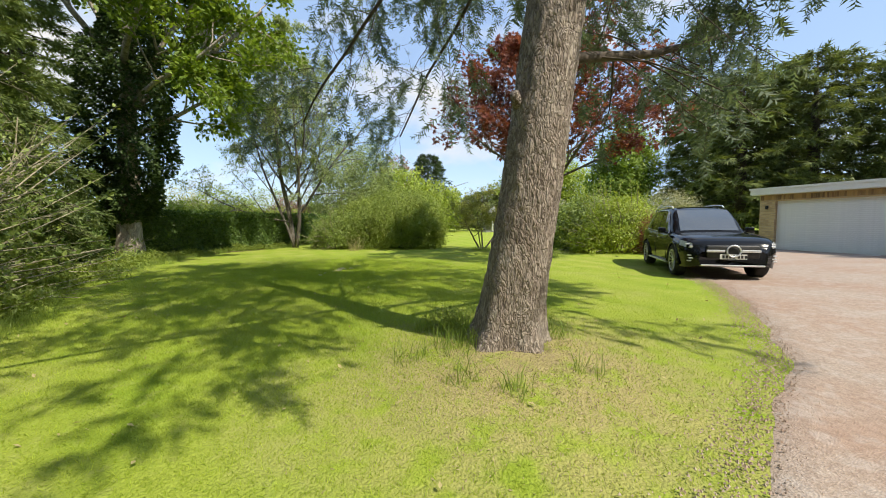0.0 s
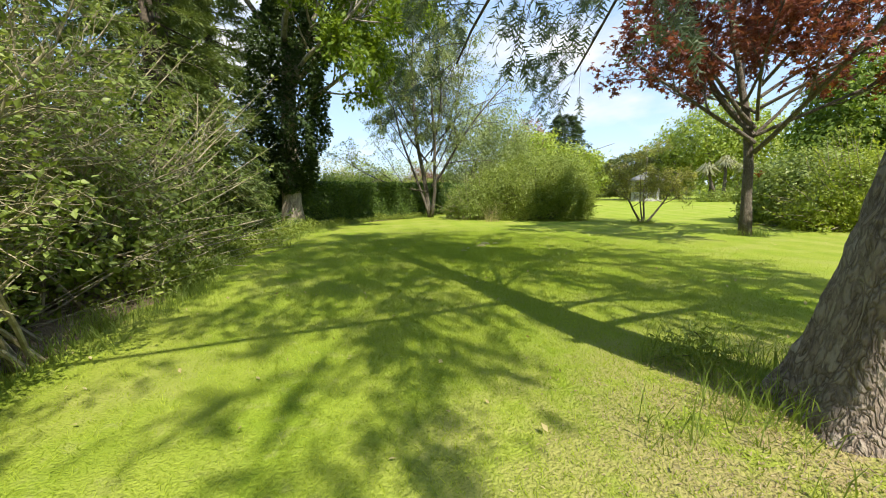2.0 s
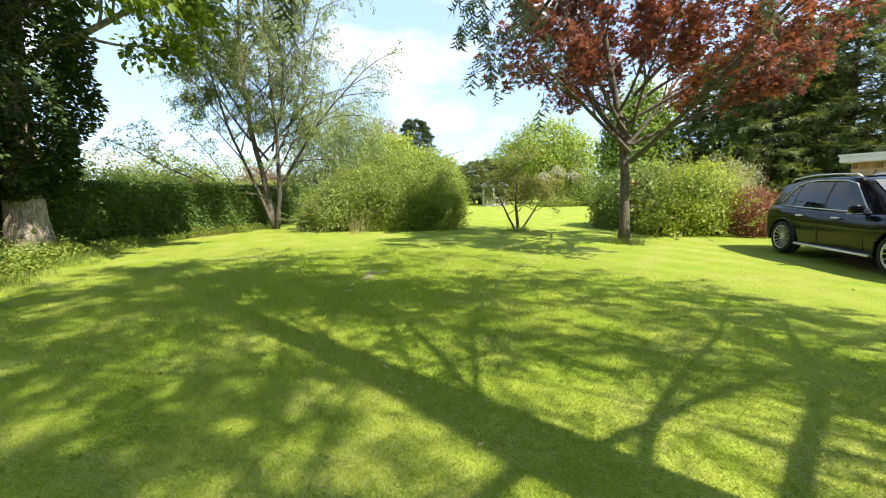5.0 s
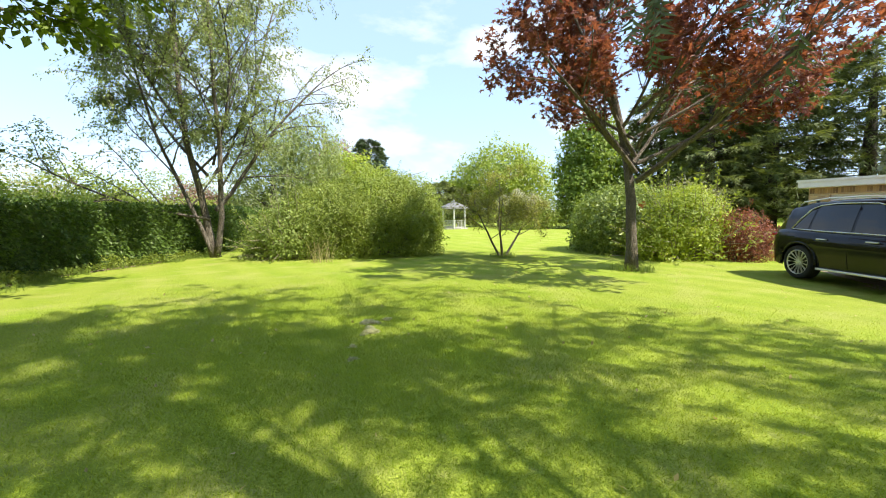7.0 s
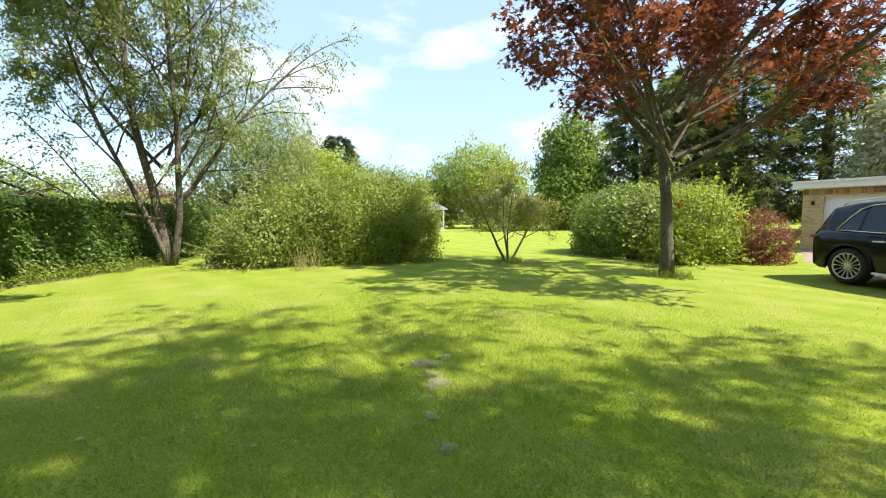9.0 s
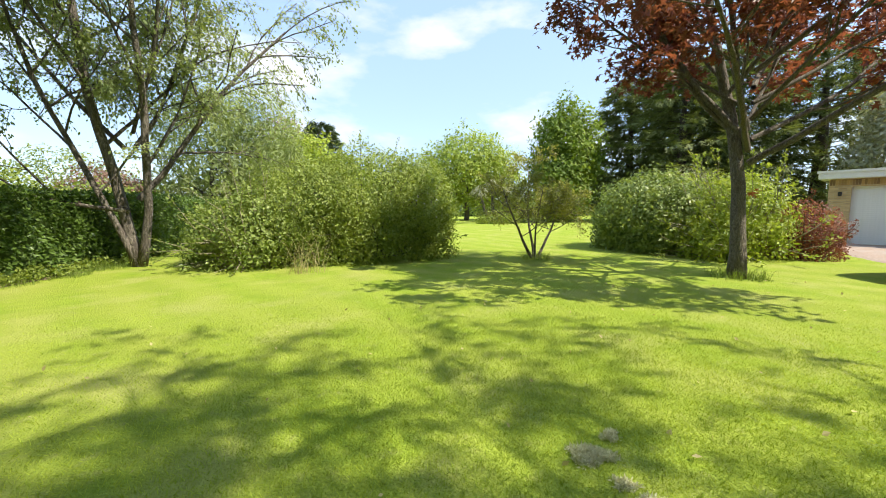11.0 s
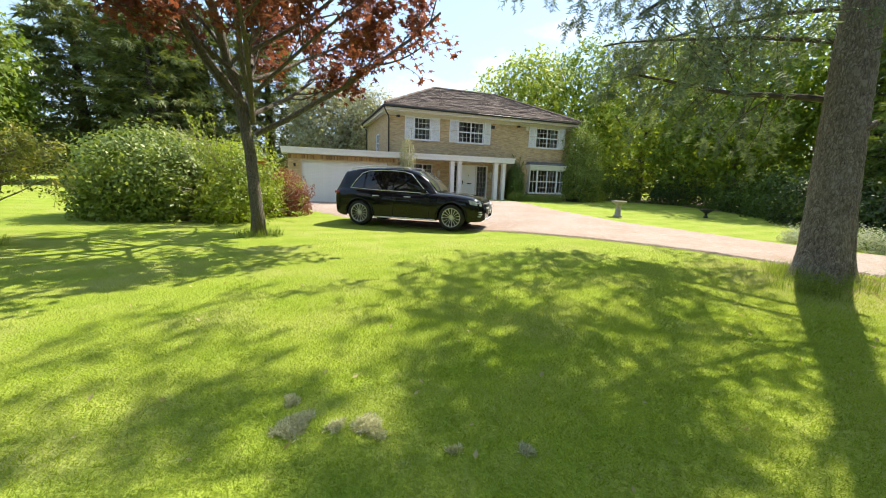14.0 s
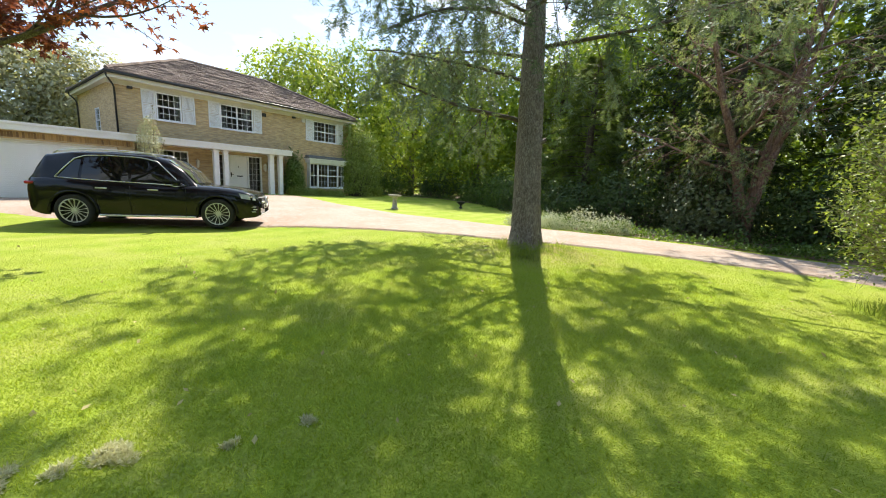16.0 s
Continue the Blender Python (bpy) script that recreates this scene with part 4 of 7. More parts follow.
def cabin_geo(xs, prof):
    g = Geo()
    rows = []
    for x in xs:
        rows.append([(x, *p) for p in prof(x)])
    v = np.array(rows)
    m = v.shape[1]
    i, j = np.meshgrid(np.arange(len(xs) - 1), np.arange(m - 1), indexing="ij")
    k = i * m + j
    g.add(v.reshape(-1, 3), None, np.stack([k, k + 1, k + m + 1, k + m], -1).reshape(-1, 4))
    return g


def full_profile(x):
    wb, belt, wr, roof = cabin_at(x)
    e = min(0.07, (roof - belt) * 0.3)
    s = [(wb, belt - 0.06), (wb * 0.6 + wr * 0.4, belt + (roof - belt) * 0.42), (wr + 0.02, roof - e), (wr - 0.05, roof - e * 0.25), (wr * 0.55, roof + 0.005), (0, roof + 0.012)]
    return s + [(-a, b) for a, b in s[-2::-1]]


cx = np.concatenate([np.linspace(-2.36, -2.0, 8), np.linspace(-1.9, 0.2, 18), np.linspace(0.3, 1.02, 10)])
gpart("cabin", cabin_geo(cx, full_profile), PAINT, car, "black cabin shell", True)


def skin(name, x0, x1, side, f0, f1, material, out=0.006, k=14, slant0=0.0, slant1=0.0, label=""):
    """A panel that lies on the cabin's flank between two fractions of its height."""
    g = Geo()
    lo, hi = [], []
    rows = []
    for f in np.linspace(f0, f1, 6):
        row = []
        for q in np.linspace(0, 1, k):
            x = x0 + slant0 * f + (x1 + slant1 * f - x0 - slant0 * f) * q
            wb, belt, wr, roof = cabin_at(x)
            e = min(0.07, (roof - belt) * 0.3)
            zb, zt = belt, roof - e
            kk = (zb - belt + 0.06 + f * (zt - zb)) / (zt - belt + 0.06)
            w = np.interp(kk, [0, (0.06 + (roof - belt) * 0.42) / (zt - belt + 0.06), 1], [wb, wb * 0.6 + wr * 0.4, wr + 0.02])
            row.append((x, side * (w + out), zb + f * (zt - zb)))
        rows.append(row)
    v = np.array(rows)
    i, j = np.meshgrid(np.arange(5), np.arange(k - 1), indexing="ij")
    q = i * k + j
    quads = np.stack([q, q + 1, q + k + 1, q + k], -1).reshape(-1, 4)
    g.add(v.reshape(-1, 3), None, quads if side < 0 else quads[:, ::-1])
    return gpart(name, g, material, car, label, True)


for s in (1, -1):
    skin("side_window", -1.86, -1.42, s, 0.05, 0.80, CARGLASS, slant0=0.45, slant1=0.06, label="dark tinted quarter glass")
    skin("side_window", -1.36, -0.42, s, 0.05, 0.93, CARGLASS, slant0=0.05, slant1=0.0, label="dark tinted door glass")
    skin("side_window", -0.36, 0.86, s, 0.05, 0.93, CARGLASS, slant0=0.0, slant1=-0.72, label="dark tinted door glass")
    # bright trim round the side glass
    g = Geo()
    line = []
    for x, f in [(-1.85, 0.09), (-1.4, 0.08), (-1.0, 0.08), (-0.5, 0.08), (0.0, 0.08), (0.4, 0.09), (0.78, 0.12)] + [(0.62, 0.36), (0.42, 0.64), (0.17, 0.93), (-0.1, 0.975), (-0.4, 0.985), (-0.9, 0.985), (-1.3, 0.955), (-1.5, 0.84), (-1.68, 0.5), (-1.85, 0.09)]:
        wb, belt, wr, roof = cabin_at(x)
        e = min(0.07, (roof - belt) * 0.3)
        z = belt + f * (roof - e - belt)
        kk = (z - belt + 0.06) / (roof - e - belt + 0.06)
        w = np.interp(kk, [0, (0.06 + (roof - belt) * 0.42) / (roof - e - belt + 0.06), 1], [wb, wb * 0.6 + wr * 0.4, wr + 0.02])
        line.append((x, s * (w + 0.016), z))
    tube(g, line, [0.013] * len(line), 5)
    gpart("window_trim", g, CHROME, car, "chrome window trim", True)
    g = Geo()
    rl = [(-1.95, s * 0.60, 1.70), (-1.85, s * 0.60, 1.775), (-1.2, s * 0.615, 1.838), (-0.5, s * 0.62, 1.838), (0.0, s * 0.62, 1.81), (0.12, s * 0.62, 1.75)]
    tube(g, rl, [0.018] * 6, 6)
    gpart("roof_rail", g, CHROME, car, "silver roof rail", True)
    mir = part("mirror", boxes_bm([(0.60, 0.72, s * 0.93, s * 1.12, 1.06, 1.21), (0.62, 0.70, s * 0.86, s * 0.94, 1.05, 1.10)], 0.025), PAINT, car, "black door mirror", True)
    part("mirror_trim", boxes_bm([(0.595, 0.70, s * 0.94, s * 1.122, 1.045, 1.062)]), CHROME, mir)
    for hx in (-0.92, 0.12):
        part("door_handle", boxes_bm([(hx - 0.11, hx + 0.11, s * 0.955, s * 1.0, 0.925, 0.955)], 0.01), CHROME if hx < 5 else PAINT, car, "bright door handle")
    part("side_step", boxes_bm([(-1.0, 1.0, s * 0.90, s * 1.0, 0.27, 0.315)], 0.012), CHROME, car, "silver side step")
    for hx in (-WB, WB):
        g = Geo()
        a = np.linspace(-0.15, math.pi + 0.15, 22)
        arc = np.column_stack([hx + 0.46 * np.cos(a), np.full(22, s * 0.955), 0.385 + 0.46 * np.sin(a)])
        tube(g, arc, [0.035] * 22, 6)
        gpart("arch_trim", g, PAINT, car, "", True)
    for gap_x in (-1.02, -0.37, 0.80):
        g = Geo()
        zz = np.linspace(0.36, 1.0, 8)
        pts = [(gap_x + (0.12 * max(0, 0.6 - z) if gap_x < -1 else 0), s * np.interp(z, [0.3, 0.6, 0.75, 0.9, 1.0], [0.938, 0.958, 0.966, 0.952, 0.918]), z) for z in zz]
        tube(g, pts, [0.006] * 8, 4)
        gpart("door_seam", g, BLACK, car)
    part("tail_lamp", boxes_bm([(-2.415, -2.22, s * 0.60, s * 0.885, 0.965, 1.04)], 0.03), REDLAMP, car, "red tail lamp", True)
    g = Geo()
    hl = [(2.00, 0.925, 0.93), (2.18, 0.86, 0.90), (2.33, 0.76, 0.86)]
    hb = [(2.06, 0.945, 0.80), (2.24, 0.88, 0.77), (2.38, 0.76, 0.74)]
    v = np.array([(x, s * (y + 0.012), z) for x, y, z in hl] + [(x, s * (y + 0.016), z) for x, y, z in hb])
    q = np.array([[0, 1, 4, 3], [1, 2, 5, 4]])
    g.add(v, None, q if s < 0 else q[:, ::-1])
    hlm = gpart("headlight", g, HEADLAMP, car, "clear headlamp", True)
    part("reflector", boxes_bm([(2.26, 2.36, s * 0.74, s * 0.83, 0.76, 0.80), (2.20, 2.30, s * 0.80, s * 0.885, 0.83, 0.85)], 0.008), CHROME, hlm)
    part("intake_trim", boxes_bm([(2.30, 2.40, s * 0.60, s * 0.84, 0.50, 0.525), (2.28, 2.38, s * 0.64, s * 0.86, 0.57, 0.59), (2.28, 2.37, s * 0.66, s * 0.87, 0.44, 0.46)], 0.006), CHROME, car)


def windscreen(x0, x1, f, material, name, label):
    g = Geo()
    rows = []
    for x in np.linspace(x0, x1, 8):
        wb, belt, wr, roof = cabin_at(x)
        rows.append([(x + 0.012, y * (wr - 0.06) * f, roof + 0.016 - 0.012 * y * y) for y in np.linspace(-1, 1, 11)])
    v = np.array(rows)
    i, j = np.meshgrid(np.arange(7), np.arange(10), indexing="ij")
    k = i * 11 + j
    g.add(v.reshape(-1, 3), None, np.stack([k, k + 11, k + 12, k + 1], -1).reshape(-1, 4))
    return gpart(name, g, material, car, label, True)


windscreen(0.36, 0.98, 0.98, SCREEN, "windscreen", "reflecting windscreen")
windscreen(-1.6, 0.1, 0.85, CARGLASS, "sunroof", "black glass roof panel")
windscreen(-2.34, -2.13, 0.95, CARGLASS, "rear_window", "dark rear window")
part("grille", boxes_bm([(2.30, 2.475, -0.52, 0.52, 0.52, 0.82)], 0.04), BLACK, car, "black front grille", True)
part("grille_bar", boxes_bm([(2.46, 2.50, -0.52, -0.16, 0.66, 0.715), (2.46, 2.50, 0.16, 0.52, 0.66, 0.715)], 0.01), CHROME, car, "chrome grille bar")
g = Geo()
a = np.linspace(0, 2 * math.pi, 25)
tube(g, np.column_stack([np.full(25, 2.51), 0.13 * np.cos(a), 0.69 + 0.13 * np.sin(a)]), [0.017] * 25, 6, False)
bd = gpart("badge", g, CHROME, car, "round chrome badge", True)
part("bumper_trim", boxes_bm([(2.40, 2.47, -0.62, 0.62, 0.335, 0.375), (2.38, 2.46, -0.45, 0.45, 0.45, 0.47)], 0.01), CHROME, car, "chrome bumper strip")
part("lower_intake", boxes_bm([(2.30, 2.43, -0.60, 0.60, 0.376, 0.449)], 0.008), BLACK, car)
npl = part("number_plate", boxes_bm([(2.478, 2.492, -0.26, 0.26, 0.505, 0.615)], 0.003), PLATE, car, "white number plate with dark characters")
for i in range(7):
    yy = -0.215 + i * 0.066 + (0.03 if i > 3 else 0)
    part("plate_mark", boxes_bm([(2.492, 2.495, yy, yy + 0.045, 0.525, 0.595)]), BLACK, npl)


def wheel_parts(parent):
    def lathe(prof, sides, y_sign=1):
        g = Geo()
        ang = np.arange(sides) * 2 * math.pi / sides
        rows = np.array([[(r * math.cos(t), y, r * math.sin(t)) for t in ang] for r, y in prof])
        k, m = len(prof), sides
        i, j = np.meshgrid(np.arange(k - 1), np.arange(m), indexing="ij")
        jn = (j + 1) % m
        g.add(rows.reshape(-1, 3), None, np.stack([i * m + j, i * m + jn, (i + 1) * m + jn, (i + 1) * m + j], -1).reshape(-1, 4))
        return g
    gpart("tyre", lathe([(0.275, -0.12), (0.31, -0.135), (0.36, -0.13), (0.382, -0.105), (0.385, -0.03), (0.382, 0.0), (0.385, 0.03), (0.382, 0.105), (0.36, 0.13), (0.31, 0.135), (0.275, 0.12)], 48), RUBBER, parent, "black tyre", True)
    # barrel, disc and an added backing ring are black for the shade behind spokes
    gpart("barrel", lathe([(0.262, -0.112), (0.252, -0.06), (0.25, 0.10), (0.278, 0.12)], 48), BLACK, parent, "", True)
    rim = gpart("rim", lathe([(0.278, -0.12), (0.285, -0.127), (0.27, -0.122), (0.262, -0.112)], 48), ALLOY, parent, "polished multi-spoke alloy rim", True)
    gpart("hub_cap", lathe([(0.0, -0.107), (0.03, -0.107), (0.045, -0.10), (0.055, -0.08), (0.055, -0.04), (0.0, -0.04)], 24), ALLOY, parent, "", True)
    gpart("brake_disc", lathe([(0.05, -0.03), (0.17, -0.03), (0.17, -0.01), (0.05, -0.01)], 32), BLACK, parent)
    gpart("dark_backing", lathe([(0.05, 0.0), (0.25, 0.0), (0.25, 0.01), (0.05, 0.01)], 32), BLACK, parent)
    me = bpy.data.meshes.new("spoke")
    bm = bmesh.new()
    prof = [(0.045, 0.008, -0.095), (0.12, 0.005, -0.10), (0.20, 0.006, -0.112), (0.262, 0.011, -0.118)]
    rings = []
    for r, w, y in prof:
        rings.append([bm.verts.new((r, y, -w)), bm.verts.new((r, y, w)), bm.verts.new((r, y + 0.03, w)), bm.verts.new((r, y + 0.03, -w))])
    for a, b in zip(rings, rings[1:]):
        for k in range(4):
            bm.faces.new((a[k], b[k], b[(k + 1) % 4], a[(k + 1) % 4]))
    bmesh.ops.recalc_face_normals(bm, faces=bm.faces[:])
    bm.to_mesh(me)
    bm.free()
    me.materials.append(ALLOY)
    for i in range(15):
        o = new("spoke", me)
        o.parent = parent
        o.matrix_basis = pose(0, 0, 0, 0, i * 24, 0)


for hx, s in ((WB, -1), (-WB, -1), (WB, 1), (-WB, 1)):
    wh = new("wheel")
    wh.parent = car
    wh.matrix_basis = pose(hx, s * 0.845, 0.385, 0, 11, 0 if s < 0 else 180)
    wheel_parts(wh)

# ---- trees and shrubs ----


class Spec:
    def __init__(self, kids, ratio, angle, lift, wobble, first=0.3, segs=(8, 6, 5, 4), thin=0.45):
        self.thin = thin
        self.kids, self.ratio, self.angle, self.lift, self.wobble, self.first, self.segs = kids, ratio, angle, lift, wobble, first, segs


def grow(geo, twigs, rng, p, d, length, r, level, spec, taper=0.4):
    """One limb with its side limbs; the last level's lines are kept as twigs."""
    last = level == len(spec.kids)
    k = spec.segs[min(level, len(spec.segs) - 1)]
    pts, dirs = [np.array(p, float)], []
    d = unit(np.array(d, float))
    for i in range(k):
        d = unit(d + rng.normal(0, spec.wobble[level], 3) + np.array([0, 0, spec.lift[level]]))
        dirs.append(d)
        pts.append(pts[-1] + d * length / k)
    pts = np.array(pts)
    rad = np.linspace(r, max(r * taper, 0.0025), k + 1)
    tube(geo, pts, rad, (9, 6, 4, 3)[min(level, 3)], False)
    if last:
        twigs.append(pts)
        return
    if level >= len(spec.kids) - 1:
        twigs.append(pts[k // 2:])
    n = spec.kids[level]
    for i in range(n):
        t = spec.first + (1 - spec.first) * (i + rng.uniform(0, 1)) / n
        q = min(int(t * k), k - 1)
        base = pts[q] + (pts[q + 1] - pts[q]) * (t * k - q)
        dd = dirs[q]
        side = unit(np.cross(dd, rng.normal(0, 1, 3)))
        ang = radians(spec.angle[level] * rng.uniform(0.7, 1.3))
        cd_ = dd * math.cos(ang) + side * math.sin(ang)
        grow(geo, twigs, rng, base, cd_, length * spec.ratio[level] * (1.15 - 0.5 * t) * rng.uniform(0.75, 1.2), max(0.003, r * spec.thin * (1.1 - 0.5 * t)), level + 1, spec, taper)


def leaf_twigs(geo, rng, twigs, per, outline, size, spread=0.7, off=0.06, hang=0.0):
    for tw in twigs:
        k = rng.poisson(per)
        if not k:
            continue
        t = rng.uniform(0.1, 1, k) * (len(tw) - 1)
        i = np.minimum(t.astype(int), len(tw) - 2)
        a = tw[i] + (tw[i + 1] - tw[i]) * (t - i)[:, None]
        along = unit(tw[i + 1] - tw[i]) + np.array([0, 0, -hang])
        strew(geo, rng, outline, a + rng.normal(0, off, (k, 3)), along, size, None, spread)


def tree(name, at, label, group, stems, spec, leaf, bark, seed, per, outline, size, spread=0.7, off=0.06, hang=0.0, extra=None, sink=0.15):
    """stems: (lean x, lean y, length, radius). Trunk, branches and crown are parts."""
    rng = np.random.default_rng(seed)
    base = np.array([at[0], at[1], gz(*at) - sink])
    th = thing(name, Matrix.Translation(base), label, "tree", group)
    trunk, limbs, twigs = Geo(), [], []
    for lx, ly, length, r in stems:
        d = unit(np.array([lx, ly, 1.0]))
        k = 12
        pts = [np.zeros(3)]
        for i in range(k):
            d = unit(d + rng.normal(0, 0.05, 3) + np.array([0, 0, 0.05]))
            pts.append(pts[-1] + d * length / k)
        pts = np.array(pts)
        rad = r * np.linspace(1, 0.25, k + 1)
        rad[0] *= 1.35
        rad[1] *= 1.05
        tube(trunk, pts, rad, 12, True)
        n = spec.kids[0]
        for i in range(n):
            t = spec.first + (1 - spec.first) * (i + rng.uniform(0, 1)) / n
            q = min(int(t * k), k - 1)
            p = pts[q] + (pts[q + 1] - pts[q]) * (t * k - q)
            az = i * 2.4 + rng.uniform(-0.5, 0.5)
            ang = radians(spec.angle[0] * rng.uniform(0.8, 1.2))
            out = np.array([math.cos(az) * math.sin(ang), math.sin(az) * math.sin(ang), math.cos(ang)])
            limbs.append(Geo())
            grow(limbs[-1], twigs, rng, p, out, length * spec.ratio[0] * (1.15 - 0.75 * t) * rng.uniform(0.8, 1.2), r * 0.42 * (1.1 - 0.7 * t), 1, spec)
    for ex in extra or ():
        limbs.append(Geo())
        grow(limbs[-1], twigs, rng, np.array(ex[0], float) - base, np.array(ex[1], float), ex[2], ex[3], 1, spec)
    crown = Geo()
    leaf_twigs(crown, rng, twigs, per, outline, size, spread, off, hang)
    gpart("trunk", trunk, bark, th, "", True)
    for lg in limbs:
        gpart("limb", lg, bark, th, "", True)
    gpart("crown", crown, leaf, th)
    return th, twigs


def dome_points(rng, k, lobes, shell=0.22, low=0.0):
    """Points near the skin of a heap of ellipsoids (cx, cy, rx, ry, h), with outward normals."""
    lobes = np.array(lobes, float)
    area = lobes[:, 2] * lobes[:, 3] + lobes[:, 2] * lobes[:, 4]
    which = rng.choice(len(lobes), k, p=area / area.sum())
    lb = lobes[which]
    n = unit(rng.normal(0, 1, (k, 3)))
    n[:, 2] = np.where(rng.uniform(0, 1, k) < 0.3, -np.abs(n[:, 2]), n[:, 2])
    depth = 1 - np.abs(rng.normal(0, shell, k))
    bulge = np.array([noise.noise(Vector((a * 2.3 + w * 7.1, b * 2.3, c * 2.3))) for a, b, c, w in zip(n[:, 0], n[:, 1], n[:, 2], which)]) * 0.17
    fold = np.array([noise.noise(Vector((a * 6.5 + w * 3.7, b * 6.5, c * 6.5))) for a, b, c, w in zip(n[:, 0], n[:, 1], n[:, 2], which)])
    bulge = bulge + 0.13 * fold - 0.03
    s = depth * (1 + bulge)
    c = lb[:, 4] * 0.45
    flat = unit(n[:, :2]) * 0.97
    n = np.where((n[:, 2] < 0)[:, None], np.column_stack([flat, n[:, 2]]), n)
    p = np.stack([lb[:, 0] + n[:, 0] * lb[:, 2] * s, lb[:, 1] + n[:, 1] * lb[:, 3] * s, c + n[:, 2] * np.where(n[:, 2] > 0, lb[:, 4] - c, c) * s], -1)
    keep = p[:, 2] > low
    return p[keep], n[keep]


def shrub(name, lobes, label, leaf, seed, count, outline, size, group="", category="shrub", clump=1, bark=None, shell=0.2, spread=0.6, tips=0, tip_len=0.5):
    """A leafy mass of clumped twigs; lobes (x, y, rx, ry, height) in the world."""
    rng = np.random.default_rng(seed)
    cx, cy = lobes[0][0], lobes[0][1]
    base = np.array([cx, cy, gz(cx, cy)])
    th = thing(name, Matrix.Translation(base), label, category, group)
    local = [(x - cx, y - cy, a, b, h) for x, y, a, b, h in lobes]
    stems, crown = Geo(), Geo()
    p, n = dome_points(rng, count // clump, local, shell)
    if clump > 1:
        p = np.repeat(p, clump, 0) + rng.normal(0, size * 1.1, (len(p) * clump, 3))
        n = np.repeat(n, clump, 0)
    p[:, 2] = np.maximum(p[:, 2], 0.02)
    drape = unit(np.cross(n, rng.normal(0, 1, n.shape))) + n * 0.35 + np.array([0, 0, -0.25])
    strew(crown, rng, outline, p, drape, size, n + np.array([0, 0, 0.45]), spread * 0.7)
    ns = 46 if lobes[0][4] > 1.2 else 8
    thick = min(1.0, lobes[0][4] / 2.6)
    q, m = dome_points(rng, ns + tips, local, 0.06)
    for i in range(len(q)):
        lb = local[rng.integers(len(local))]
        near = np.array([q[i][0] * 0.35 + rng.normal(0, 0.1), q[i][1] * 0.35 + rng.normal(0, 0.1), -0.03])
        far = q[i] * (1 + (tip_len * 0.3 if i >= ns else 0)) + (m[i] * tip_len * rng.uniform(0.3, 1) if i >= ns else 0)
        midp = (near + far) / 2 + rng.normal(0, 0.15 * thick, 3) + np.array([0, 0, 0.2 * thick])
        tube(stems, [near, midp, far], [0.022 * thick, 0.014 * thick, 0.003], 4, False)
        if i >= ns:
            t = rng.uniform(0.6, 1, 14)[:, None]
            strew(crown, rng, outline, midp + (far - midp) * t + rng.normal(0, 0.03, (14, 3)), unit(far - midp), size, None, 0.6)
    tagged(gpart("stem_mass", stems, bark or DARKTWIG, th), kind="stuff")
    gpart("foliage", crown, leaf, th)
    return th


